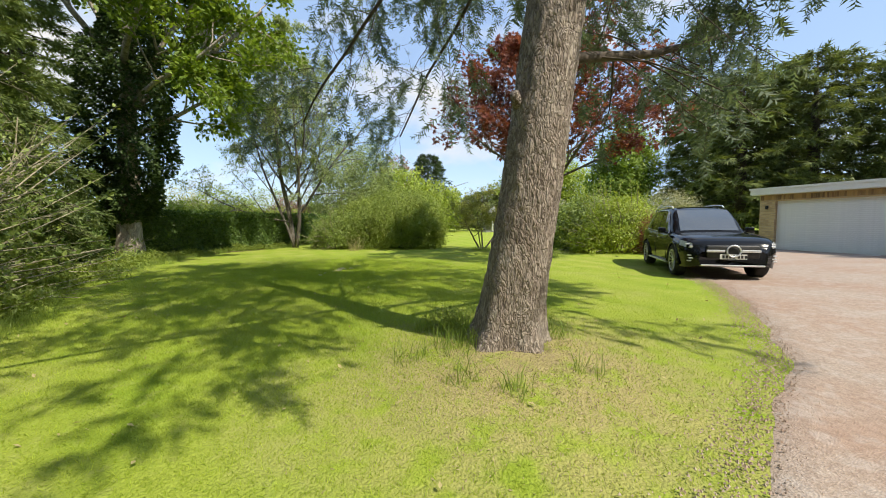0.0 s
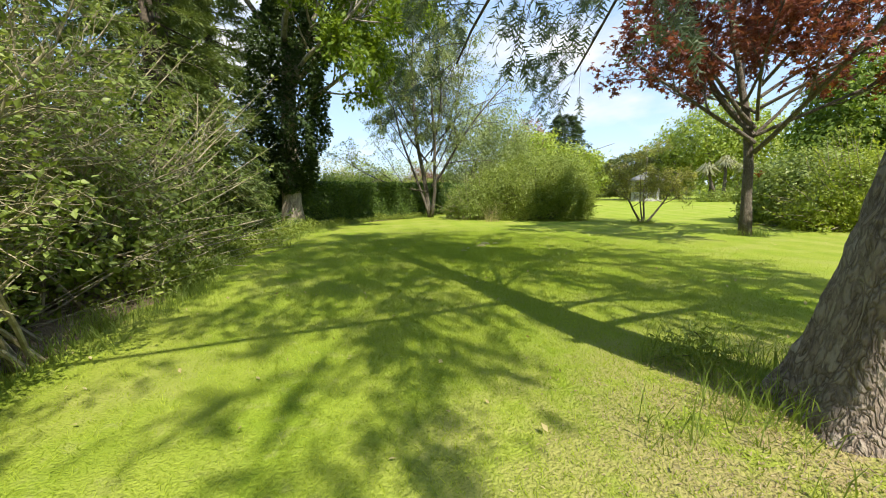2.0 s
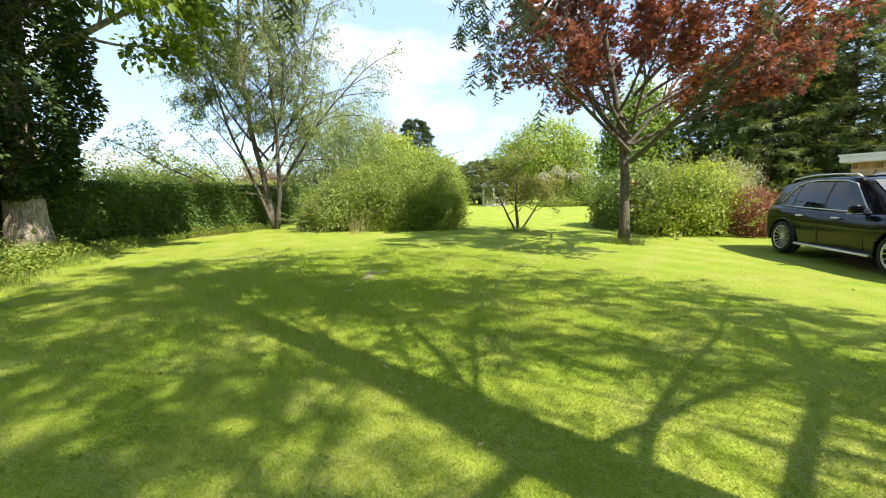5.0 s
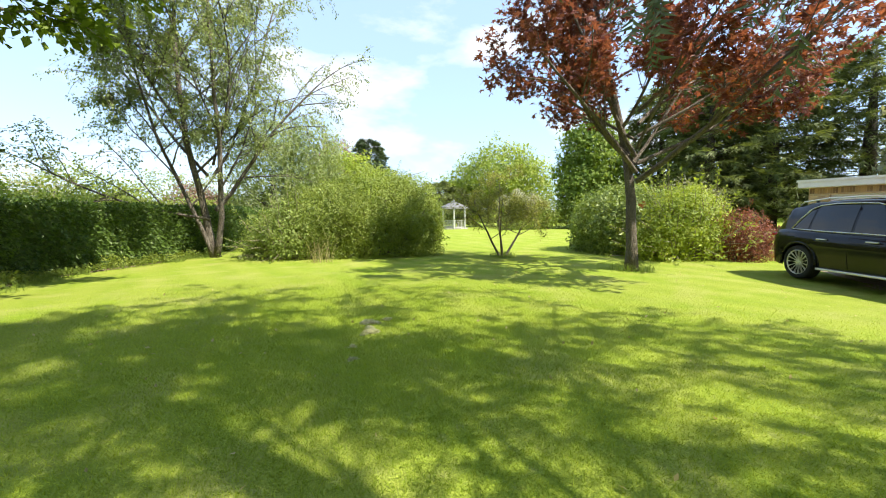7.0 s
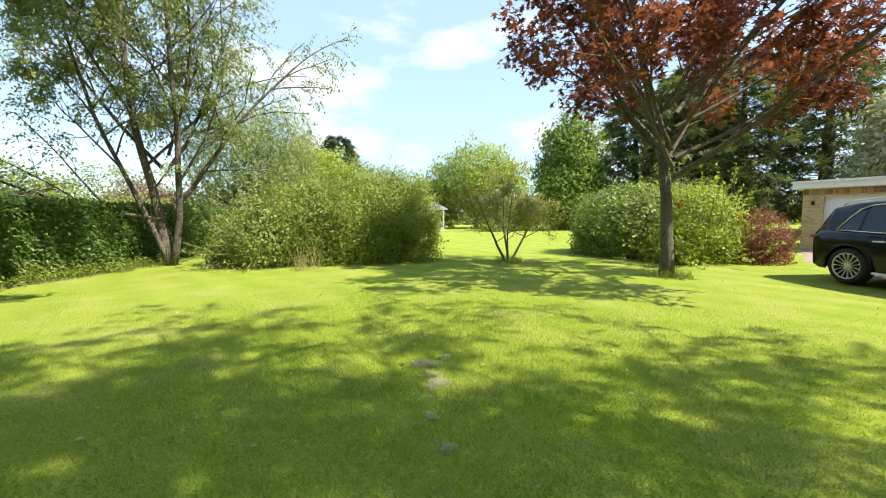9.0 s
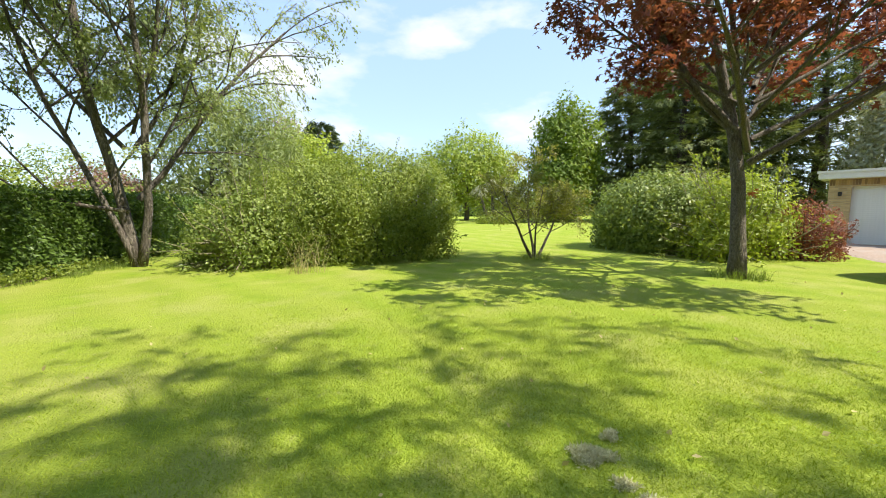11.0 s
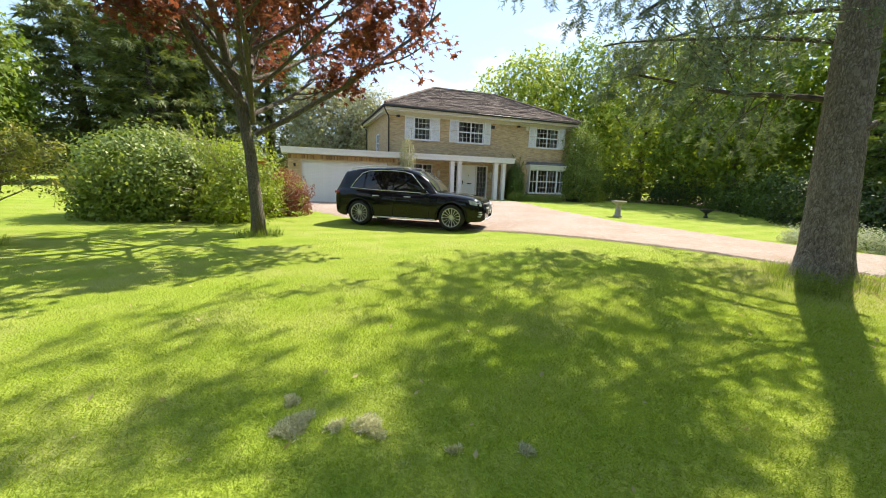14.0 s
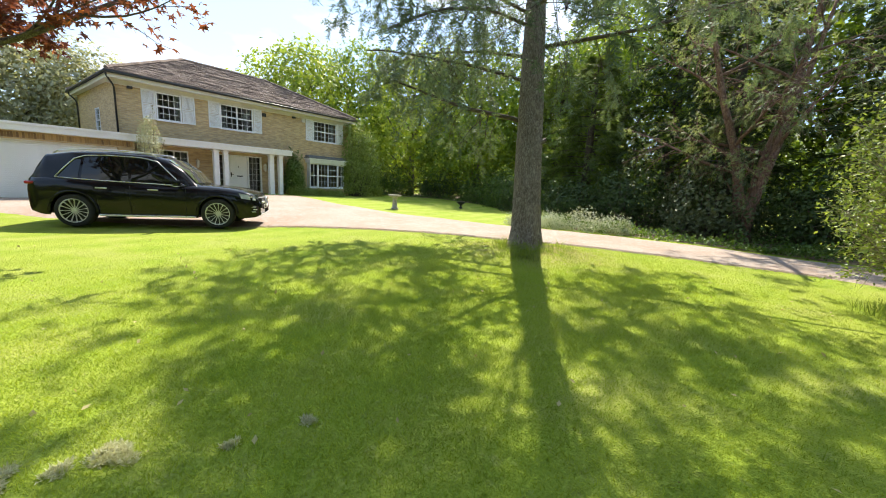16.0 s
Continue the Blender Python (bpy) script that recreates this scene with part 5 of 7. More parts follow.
# the leaning conifer beside the drive
def cedar():
    rng = np.random.default_rng(21)
    base = np.array([CEDAR_AT[0], CEDAR_AT[1], gz(*CEDAR_AT) - 0.12])
    th = thing("cedar_tree", Matrix.Translation(base), "tall leaning cedar with ridged grey bark and drooping blue-green limbs", "tree")
    hs = np.array([0, 0.12, 0.3, 0.6, 1.2, 2.2, 3.4, 5, 7, 9, 11, 13, 15.5])
    cx_ = 0.13 * hs - 0.0022 * hs ** 2
    cy_ = -0.075 * hs + 0.002 * hs ** 2
    line = np.column_stack([cx_, cy_, hs])
    rad = np.interp(hs, [0, 0.12, 0.3, 0.6, 1.2, 3.4, 7, 15.5], [0.47, 0.41, 0.36, 0.325, 0.30, 0.262, 0.165, 0.02])
    # trunk with flutes and bark plates
    g = Geo()
    sides = 72
    zz = np.concatenate([np.arange(0, 6, 0.06), np.arange(6, 15.4, 0.5)])
    ang = np.arange(sides) * 2 * math.pi / sides
    rows = []
    for z in zz:
        c = [np.interp(z, hs, line[:, i]) for i in (0, 1)]
        r = np.interp(z, hs, rad)
        row = []
        for a in ang:
            plate = noise.voronoi(Vector((math.cos(a) * 4.2, math.sin(a) * 4.2, z * 6.0)))[0]
            crack = min(1.0, (plate[1] - plate[0]) * 2.0)
            flute = 0.05 * math.exp(-z * 2.2) * math.sin(5 * a + 0.7) + 0.012 * noise.noise(Vector((math.cos(a), math.sin(a), z * 0.8)))
            rr = r * (1 + flute / 0.3) + 0.014 * crack + 0.008 * noise.noise(Vector((math.cos(a) * 9, math.sin(a) * 9, z * 9)))
            row.append((c[0] + rr * math.cos(a), c[1] + rr * math.sin(a), z))
        rows.append(row)
    m = sides
    i, j = np.meshgrid(np.arange(len(zz) - 1), np.arange(m), indexing="ij")
    jn = (j + 1) % m
    g.add(np.array(rows).reshape(-1, 3), None, np.stack([i * m + j, i * m + jn, (i + 1) * m + jn, (i + 1) * m + j], -1).reshape(-1, 4))
    gpart("trunk", g, CEDAR_BARK, th, "ridged grey-brown trunk with bark plates", True)
    limbs, twigs = [], []
    spec = Spec((0, 17, 9), (0, 0.30, 0.42), (0, 58, 55), (0, -0.02, -0.09, -0.28), (0, 0.06, 0.10, 0.10), 0.14, (10, 10, 5, 3), 0.22)
    fixed = [(2.85, 28, 4.2, 0.06, 0.5), (3.75, 45, 4.6, 0.045, 0.36), (4.5, 222, 6.0, 0.05, 0.2), (4.3, 5, 4.4, 0.045, 0.42), (5.0, 116, 5.4, 0.04, -0.30), (5.4, 140, 5.6, 0.04, -0.26),
             (5.2, 78, 5.4, 0.035, 0.15), (5.9, 100, 5.6, 0.03, 0.1), (6.3, 170, 5.4, 0.03, 0.15), (6.6, 128, 5.6, 0.03, 0.15)]
    for h, az, ln, r, lift in fixed:
        p = [np.interp(h, hs, line[:, i]) for i in (0, 1)] + [h]
        d = (math.cos(radians(az)), math.sin(radians(az)), lift)
        limbs.append(Geo())
        grow(limbs[-1], twigs, rng, p, d, ln, r, 1, spec)
    for k in range(36):
        h = 6.5 + k * 0.24
        az = k * 137.5 + rng.uniform(-20, 20)
        ln = np.interp(h, [5, 9, 15], [6.4, 5.6, 1.4]) * rng.uniform(0.8, 1.15)
        if abs((az - 319 + 180) % 360 - 180) < 16:
            ln = min(ln, 3.2)
        p = [np.interp(h, hs, line[:, i]) for i in (0, 1)] + [h]
        limbs.append(Geo())
        grow(limbs[-1], twigs, rng, p, (math.cos(radians(az)), math.sin(radians(az)), 0.25), ln, 0.022, 1, spec)
    crown = Geo()
    leaf_twigs(crown, rng, twigs, 4.2, FEATHER, 0.20, 0.35, 0.02, 0.5)
    # moss and shoots at its foot
    for lg in limbs:
        gpart("limb", lg, DARKTWIG, th, "dark drooping limb", True)
    gpart("crown", crown, NEEDLE, th, "blue-green needle tufts")
    # snapped stub
    g = Geo()
    tube(g, [(0.10, -0.20, 2.42), (0.04, -0.30, 2.46), (0.0, -0.36, 2.52)], [0.07, 0.055, 0.045], 8)
    gpart("branch_stub", g, CEDAR_BARK, th, "sawn branch stub", True)
    return th


cedar()
# purple maple
ms = Spec((12, 8, 6), (0.46, 0.42, 0.5), (50, 40, 45), (0, 0.03, 0.12, 0.03), (0.05, 0.06, 0.11, 0.13), 0.30, (8, 7, 5, 4))
maple, mtw = tree("maple_tree", (3.85, 14.25), "purple-leaved maple on the lawn, low leaves coloured orange-red as if backlit", "", [(0.02, -0.01, 8.2, 0.145)], ms, MAPLE, BARK, 31, 13, PALM, 0.16, 0.8, 0.10, 0.4,
                  [((3.87, 14.2, 2.45), (0.25, -0.9, 0.45), 5.2, 0.07), ((3.87, 14.2, 3.6), (0.8, -0.55, 0.5), 4.4, 0.05), ((3.87, 14.2, 3.9), (0.9, 0.35, 0.5), 4.4, 0.05), ((3.87, 14.2, 4.2), (0.3, -0.9, 0.6), 4.4, 0.05), ((3.85, 14.25, 2.9), (-0.5, 0.55, 0.75), 4.6, 0.07), ((3.85, 14.25, 3.1), (-0.75, -0.3, 0.7), 4.2, 0.06),
                   ((3.86, 14.22, 2.7), (-0.85, -0.35, 0.5), 4.2, 0.06), ((3.87, 14.2, 2.9), (0.9, -0.3, 0.42), 4.6, 0.055), ((3.87, 14.2, 3.3), (-0.3, -0.9, 0.5), 3.6, 0.045), ((3.86, 14.25, 3.5), (-0.6, 0.7, 0.6), 4.0, 0.045)])
g = Geo()
rngm = np.random.default_rng(33)
# low sun-side twigs: backlighting put into the leaf colour
low = [t for t in mtw if t[0][2] < 4.3 and (t[0][0] - 0.4 * t[0][1] > 0.2 or np.hypot(t[0][0], t[0][1]) < 0.8)]
leaf_twigs(g, rngm, low, 4, PALM, 0.14, 0.8, 0.09, 0.4)
gpart("backlit_leaves", g, MAPLE_ORANGE, maple, "low leaves coloured orange-red as if backlit")
rs = np.random.default_rng(34)
g = Geo()
strew(g, rs, PALM, np.array([0.16, -0.10, 1.85]) + rs.normal(0, 0.05, (14, 3)), np.array([0.6, -0.4, 0.2]), 0.09, None, 0.8)
gpart("red_sprig", g, MAPLE_ORANGE, maple, "small red sprig on the trunk")
# birch
bs = Spec((11, 9, 7), (0.42, 0.5, 0.55), (42, 42, 45), (0, 0.03, -0.03, -0.22), (0.05, 0.08, 0.11, 0.12), 0.25, (8, 7, 5, 5))
tree("birch_tree", (-8.5, 21.4), "multi-stemmed birch with airy pale green leaves by the hedge", "", [(-0.12, 0.05, 11.0, 0.14), (0.16, -0.05, 10.2, 0.11), (-0.3, -0.12, 8.5, 0.085)], bs, BIRCHLEAF, BIRCH_BARK, 41, 28, OVAL, 0.085, 0.8, 0.07, 0.8,
     [((-8.4, 21.4, 1.9), (0.75, 0.1, 0.75), 6.2, 0.08), ((-8.4, 21.4, 3.2), (0.6, 0.1, 0.8), 7.0, 0.06), ((-8.4, 21.4, 3.6), (0.5, -0.5, 0.8), 6.0, 0.05), ((-8.6, 21.4, 3.2), (-0.6, 0.2, 0.8), 7.0, 0.06), ((-8.6, 21.4, 1.6), (-0.95, -0.25, 0.3), 5.0, 0.06)])
# ivy-clad tree with oak leaves above
osp = Spec((12, 7, 6), (0.52, 0.48, 0.5), (55, 45, 45), (0, 0.03, 0.0, -0.02), (0.05, 0.10, 0.13, 0.14), 0.42, (8, 7, 5, 4))
oak, _ = tree("oak_tree", (-11.7, 13.9), "tall oak with ivy-clad trunk and fresh green crown", "", [(0.02, 0.03, 13.0, 0.40)], osp, OAKLEAF, PALEBARK, 51, 46, OVAL, 0.19, 0.8, 0.12, 0.2,
              [((-11.6, 13.9, 4.6), (0.95, 0.0, 0.5), 4.2, 0.10), ((-11.6, 13.9, 5.2), (0.8, -0.5, 0.5), 5.5, 0.10), ((-11.6, 13.9, 5.5), (0.7, 0.35, 0.8), 6.5, 0.12), ((-11.6, 13.9, 6.5), (0.6, 0.5, 0.85), 6.8, 0.12), ((-11.6, 13.9, 7.0), (0.5, -0.6, 0.5), 5.5, 0.12)])
g = Geo()
rngo = np.random.default_rng(52)
k = 24000
z = rngo.uniform(1.6, 9.5, k)
a = rngo.uniform(0, 2 * math.pi, k)
rr = np.interp(z, [1.6, 2.2, 4, 6.5, 9.5], [0.5, 1.0, 1.9, 1.9, 0.9]) * (0.75 + 0.3 * np.sin(a * 3 + z) * np.cos(z * 1.7)) * (1 - np.abs(rngo.normal(0, 0.18, k)))
nn = np.stack([np.cos(a), np.sin(a), np.full(k, -0.3)], -1)
strew(g, rngo, OVAL, np.stack([rr * np.cos(a) + 0.02 * z, rr * np.sin(a) + 0.03 * z, z], -1), nn, 0.15, np.array([0, 0, 1.0]) + nn, 0.6)
gpart("ivy", g, IVY, oak, "dark ivy wrapped round the trunk")
# hedge
def hedge(name, a, b, height, width, seed, leaf, label, count):
    rng = np.random.default_rng(seed)
    a, b = np.array(a, float), np.array(b, float)
    L = np.linalg.norm(b - a)
    d = (b - a) / L
    s = np.array([-d[1], d[0]])
    base = (a + b) / 2
    z0 = gz(*base)
    m = Matrix(((d[0], s[0], 0, base[0]), (d[1], s[1], 0, base[1]), (0, 0, 1, z0), (0, 0, 0, 1)))
    th = thing(name, m, label, "hedge", "boundary hedge")
    core = boxes_bm([(-L / 2 + 0.1, L / 2 - 0.1, -width / 2 + 0.2, width / 2 - 0.2, -0.1, height - 0.22)])
    part("core", core, IVY, th)
    g = Geo()
    k = count
    face = rng.choice(5, k, p=[0.38, 0.28, 0.26, 0.04, 0.04])
    x = rng.uniform(-L / 2, L / 2, k)
    z = rng.uniform(0.0, height, k)
    y = rng.uniform(-width / 2, width / 2, k)
    n = np.zeros((k, 3))
    wob = 0.10 * np.sin(x * 1.9) * np.cos(z * 2.3 + x) + 0.05 * np.sin(x * 5.1 + z * 4)
    dep = np.abs(rng.normal(0, 0.08, k))
    for f, ax, sg in ((0, 1, -1), (1, 1, 1), (2, 2, 1), (3, 0, -1), (4, 0, 1)):
        q = face == f
        n[q, ax] = sg
    y = np.where(face == 0, -width / 2 - wob + dep, np.where(face == 1, width / 2 + wob - dep, y))
    z = np.where(face == 2, height + wob * 0.8 - dep, z)
    x = np.where(face == 3, -L / 2 + dep, np.where(face == 4, L / 2 - dep, x))
    strew(g, rng, OVAL, np.stack([x, y, z], -1), n * 0.8 + np.array([0, 0, -0.35]), 0.095, n + np.array([0, 0, 0.4]), 0.6)
    gpart("foliage", g, leaf, th)
    return th


hedge("hedge", (-12.9, 13.0), (-9.3, 23.2), 1.9, 1.1, 61, HEDGELEAF, "clipped laurel hedge in glossy dark green", 30000)
hedge("hedge", (-9.2, 23.4), (-8.2, 31.0), 1.75, 1.2, 62, HEDGELEAF, "lighter clipped hedge behind the birch", 14000)
hedge("hedge", (-18.5, 3.0), (-13.2, 12.8), 1.9, 1.1, 63, HEDGELEAF, "clipped laurel hedge in glossy dark green", 4000)
# big mounded shrub in the lawn
shrub("mounded_shrub", [(-2.5, 21.2, 2.4, 2.2, 3.45), (-1.15, 20.95, 1.35, 1.7, 3.3), (-4.2, 21.2, 2.0, 2.0, 2.9)], "broad clipped mound of small yellow-green leaves", SHRUBLEAF, 71, 78000, OVAL, 0.078, "", "shrub", 6, None, 0.12, 0.7, 50, 0.35)
shrub("twiggy_shrub", [(-5.6, 20.3, 1.2, 1.2, 2.1), (-6.4, 21.0, 1.0, 1.0, 1.8)], "looser twiggy shrub with pale green leaves", PALESHRUB, 72, 14000, OVAL, 0.09, "", "shrub", 3, TWIG, 0.25, 0.8, 90, 0.6)
# shrubs by the garage
shrub("layered_shrub", [(7.7, 19.3, 2.2, 2.0, 2.75), (7.0, 18.2, 1.3, 1.2, 2.1)], "wide dome of fresh green layered leaves", PALESHRUB, 73, 34000, OVAL, 0.125, "", "shrub", 6, None, 0.16, 0.5)
shrub("lime_shrub", [(7.7, 16.5, 1.5, 1.3, 2.5), (8.6, 17.4, 1.4, 1.3, 2.7), (6.6, 16.4, 0.9, 0.9, 1.3)], "loose yellow-green shrub with upright shoots", LIME, 74, 24000, OVAL, 0.095, "", "shrub", 4, TWIG, 0.25, 0.7, 120, 0.7)
shrub("red_shrub", [(9.0, 15.6, 0.95, 0.9, 1.65)], "rounded red-leaved shrub beside the garage", REDLEAF, 75, 9000, OVAL, 0.06, "", "shrub", 4, None, 0.16, 0.6, 30, 0.3)
# small tree on the lawn
ss = Spec((7, 7, 6), (0.62, 0.5, 0.55), (64, 48, 45), (0, 0.04, 0.0, -0.02), (0.1, 0.16, 0.16, 0.16), 0.36, (7, 6, 5, 4))
tree("ornamental_tree", (1.95, 18.6), "small spindly tree with bronze-tinted yellow-green leaves on the lawn", "", [(0.75, 0.1, 2.5, 0.05), (-0.6, 0.1, 2.4, 0.05), (0.1, 0.3, 2.9, 0.045), (-0.2, -0.4, 2.4, 0.035)], ss, BRONZE, TWIGGREY, 81, 7, OVAL, 0.065, 0.8, 0.06)

# ---- distance ----
def wood(name, lobes, label, leaf, seed, count, outline, size, trunk=0.2, bark=None, clump=5):
    """A full tree: trunk and a heap of leaf clumps (x, y, z, rx, ry, rz) round it, the first lobe's foot being its place."""
    rng = np.random.default_rng(seed)
    cx, cy = lobes[0][0], lobes[0][1]
    base = np.array([cx, cy, gz(cx, cy) - 0.1])
    th = thing(name, Matrix.Translation(base), label, "tree")
    crown, stem = Geo(), Geo()
    lobes = np.array(lobes, float)
    lobes[:, :2] -= (cx, cy)
    area = lobes[:, 3] * lobes[:, 5]
    w = rng.choice(len(lobes), count // clump, p=area / area.sum())
    n = unit(rng.normal(0, 1, (len(w), 3)))
    lump = np.array([noise.noise(Vector((a * 2.2 + k * 5.3, b * 2.2, c * 2.2))) for a, b, c, k in zip(n[:, 0], n[:, 1], n[:, 2], w)])
    fold = np.array([noise.noise(Vector((a * 5.5 + k * 2.3, b * 5.5, c * 5.5))) for a, b, c, k in zip(n[:, 0], n[:, 1], n[:, 2], w)])
    s = (1 - np.abs(rng.normal(0, 0.2, len(w)))) * (1 + 0.32 * lump + 0.18 * fold)
    p = lobes[w, :3] + n * lobes[w, 3:6] * s[:, None]
    keep = p[:, 2] > 0.1
    p, n = p[keep], n[keep]
    p = np.repeat(p, clump, 0) + rng.normal(0, size * 0.9, (len(p) * clump, 3))
    n = np.repeat(n, clump, 0)
    drape = unit(np.cross(n, rng.normal(0, 1, n.shape))) + n * 0.3 + np.array([0, 0, -0.2])
    strew(crown, rng, outline, p, drape, size, n + np.array([0, 0, 0.6]), 0.45)
    top = lobes[:, 2].max()
    tube(stem, np.column_stack([rng.normal(0, 0.05, 8), rng.normal(0, 0.05, 8), np.linspace(0, top, 8)]), np.linspace(trunk, trunk * 0.25, 8), 9)
    for lb in lobes:
        for _ in range(3):
            e = lb[:3] + rng.normal(0, 0.4, 3) * lb[3:6]
            b0 = np.array([0, 0, min(top, max(0.8, e[2] * 0.55))])
            tube(stem, [b0, (b0 + e) / 2 + rng.normal(0, 0.2, 3), e], [trunk * 0.4, trunk * 0.25, 0.02], 5, False)
    gpart("trunk", stem, bark or BARK, th, "", True)
    gpart("crown", crown, leaf, th)
    return th


def conifer(name, at, height, radius, label, leaf, seed, count, size, clear=0.3, group="", droop=-0.25, shape=0.8):
    """Tiers of boughs round a straight stem, each bough a flat fan of sprays."""
    rng = np.random.default_rng(seed)
    base = np.array([at[0], at[1], gz(*at) - 0.1])
    th = thing(name, Matrix.Translation(base), label, "tree", group)
    stem, crown, wood_ = Geo(), Geo(), Geo()
    tube(stem, [(0, 0, 0), (0.05, 0, height * 0.5), (0, 0.05, height)], [radius * 0.09 + 0.06, radius * 0.06 + 0.03, 0.02], 9)
    boughs = max(40, int(height * 9))
    per = max(8, count // boughs)
    for k in range(boughs):
        f = (k + rng.uniform(0, 1)) / boughs
        h = clear + (height - clear) * f
        R = radius * (1 - f) ** shape * rng.uniform(0.7, 1.12) + 0.15
        az = k * 2.4 + rng.uniform(-0.4, 0.4)
        out = np.array([math.cos(az), math.sin(az), 0])
        tip = out * R + np.array([0, 0, h + droop * R * rng.uniform(0.4, 1.3)])
        root = np.array([0, 0, h])
        tube(wood_, [root, (root + tip) / 2 + np.array([0, 0, 0.06 * R]), tip], [0.035, 0.02, 0.006], 4, False)
        t = rng.uniform(0.15, 1.0, per) ** 0.7
        side = np.array([-out[1], out[0], 0])
        wid = R * 0.32 * (1.15 - t)
        p = root + (tip - root) * t[:, None] + side * (rng.normal(0, 1, per) * wid)[:, None] + np.array([0, 0, 1.0]) * (0.06 * R * np.sin(t * math.pi) - np.abs(rng.normal(0, 0.07, per)))[:, None]
        strew(crown, rng, SPRAY, p, out * 0.9 + np.array([0, 0, -0.25]), size, None, 0.4)
    gpart("trunk", stem, DARKTWIG, th, "", True)
    tagged(gpart("bough_wood", wood_, DARKTWIG, th), kind="stuff")
    gpart("crown", crown, leaf, th)
    return th


# left border: dense conifer and bare twiggy shrub
conifer("border_conifer", (-11.4, 8.7), 10.0, 2.8, "dense green conifer with feathery sprays reaching the border", BORDERCON, 101, 11500, 0.30, 0.15, "border conifers", -0.3, 0.45)
conifer("border_conifer", (-9.8, 4.6), 10.5, 2.9, "dense green conifer with feathery sprays reaching the border", BORDERCON, 102, 10500, 0.30, 0.3, "border conifers", -0.3, 0.45)
conifer("border_conifer", (-13.5, 10.6), 11.0, 2.8, "dense green conifer with feathery sprays reaching the border", BORDERCON, 103, 9500, 0.32, 0.3, "border conifers", -0.3, 0.5)
conifer("border_conifer", (-11.5, 1.5), 9.0, 3.0, "dense green conifer with feathery sprays reaching the border", BORDERCON, 104, 5500, 0.32, 0.3, "border conifers", -0.3, 0.5)

conifer("border_conifer", (-16.2, 14.6), 12.0, 3.6, "dense green conifer behind the hedge", BORDERCON, 105, 7000, 0.45, 0.3, "border conifers", -0.3, 0.5)


def bed_edge(y):
    e = np.array(BED_IN)
    return np.interp(y, e[:, 1], e[:, 0])


def twig_shrub():
    rng = np.random.default_rng(111)
    base = np.array([-7.2, 3.2, gz(-7.2, 3.2)])
    th = thing("overgrown_shrub", Matrix.Translation(base), "overgrown shrub of pale bare twigs with sparse new leaves", "shrub")
    limbs, twigs = Geo(), []
    sp = Spec((0, 9, 7), (0, 0.42, 0.5), (0, 42, 45), (0, -0.05, -0.05, -0.06), (0, 0.12, 0.16, 0.16), 0.2, (8, 6, 4, 3), 0.5)
    made = 0
    while made < 145:
        g, tw = Geo(), []
        az = radians(rng.uniform(-110, 110))
        st = np.array([rng.normal(-0.3, 0.7), rng.uniform(-2.6, 3.2), 0.0])
        st[0] += bed_edge(st[1] + base[1]) - base[0] - 1.4
        if made >= 100:
            st = np.array([rng.normal(-5.2, 0.25) - base[0], rng.uniform(1.0, 3.2) - base[1], 0.0])
        grow(g, tw, rng, st, (0.5 * math.cos(az), 0.5 * math.sin(az), rng.uniform(0.25, 1.5)), rng.uniform(2.0, 5.6), 0.024, 1, sp)
        v = np.concatenate(g.v) + base
        if (v[:, 0] - bed_edge(v[:, 1]) - np.where(v[:, 1] < 3.6, 0.75, 0.0)).max() > 0.42 or v[:, 2].min() < -0.1:
            continue
        made += 1
        limbs.add(np.concatenate(g.v), None, np.concatenate(g.q))
        twigs += tw
    crown = Geo()
    leaf_twigs(crown, rng, twigs, 6.5, OVAL, 0.055, 0.8, 0.05)
    tagged(gpart("twig_tangle", limbs, TWIG, th, "pale bare twigs"), kind="stuff")
    gpart("leaves", crown, PALESHRUB, th)


twig_shrub()
shrub("border_shrub", [(-8.4, 3.0, 1.9, 2.2, 4.6), (-8.9, 6.3, 1.6, 1.7, 4.0), (-7.2, 4.4, 1.2, 1.5, 2.4)], "tall leafy olive-green shrub behind the bare twigs", PALESHRUB, 351, 17000, OVAL, 0.10, "border shrubs", "shrub", 4, TWIG, 0.3, 0.8, 120, 0.9)
shrub("border_shrub", [(-6.5, 2.4, 1.0, 1.4, 1.2), (-6.9, 4.6, 0.8, 0.9, 1.0), (-8.6, 7.6, 0.9, 1.0, 0.9)], "low tangle of weeds and brambles under the shrubs", SHRUBLEAF, 352, 7000, OVAL, 0.07, "border shrubs", "shrub", 4, TWIG, 0.3, 0.8, 80, 0.7)
# beyond the lawn
wood("far_oak", [(12.4, 46, 5.6, 4.6, 4, 4.0), (15.6, 47, 4.8, 4, 4, 3.6), (9.2, 48, 4.0, 3.4, 3, 3.2)], "rounded tree in fresh yellow-green leaf", LIME, 121, 22000, OVAL, 0.30, 0.3)
wood("far_tree", [(17.6, 36.5, 6.0, 2.9, 2.9, 4.4), (16.4, 35.6, 3.2, 2.4, 2.4, 2.8)], "tall fresh green tree at the lawn's end", OAKLEAF, 122, 18000, OVAL, 0.30, 0.3)
wood("far_willow", [(-4.5, 38, 3.6, 3.2, 3, 3.2), (-1.2, 40, 2.8, 3.5, 3, 2.6)], "yellow-green rounded tree behind the shrubs", LIME, 123, 14000, OVAL, 0.26, 0.2)
wood("weeping_tree", [(-8.5, 31, 4.0, 2.2, 2.2, 3.6), (-6.2, 32, 4.2, 2.2, 2.2, 3.4)], "soft grey-green tree behind the hedge", BIRCHLEAF, 124, 16000, NARROW, 0.30, 0.2)
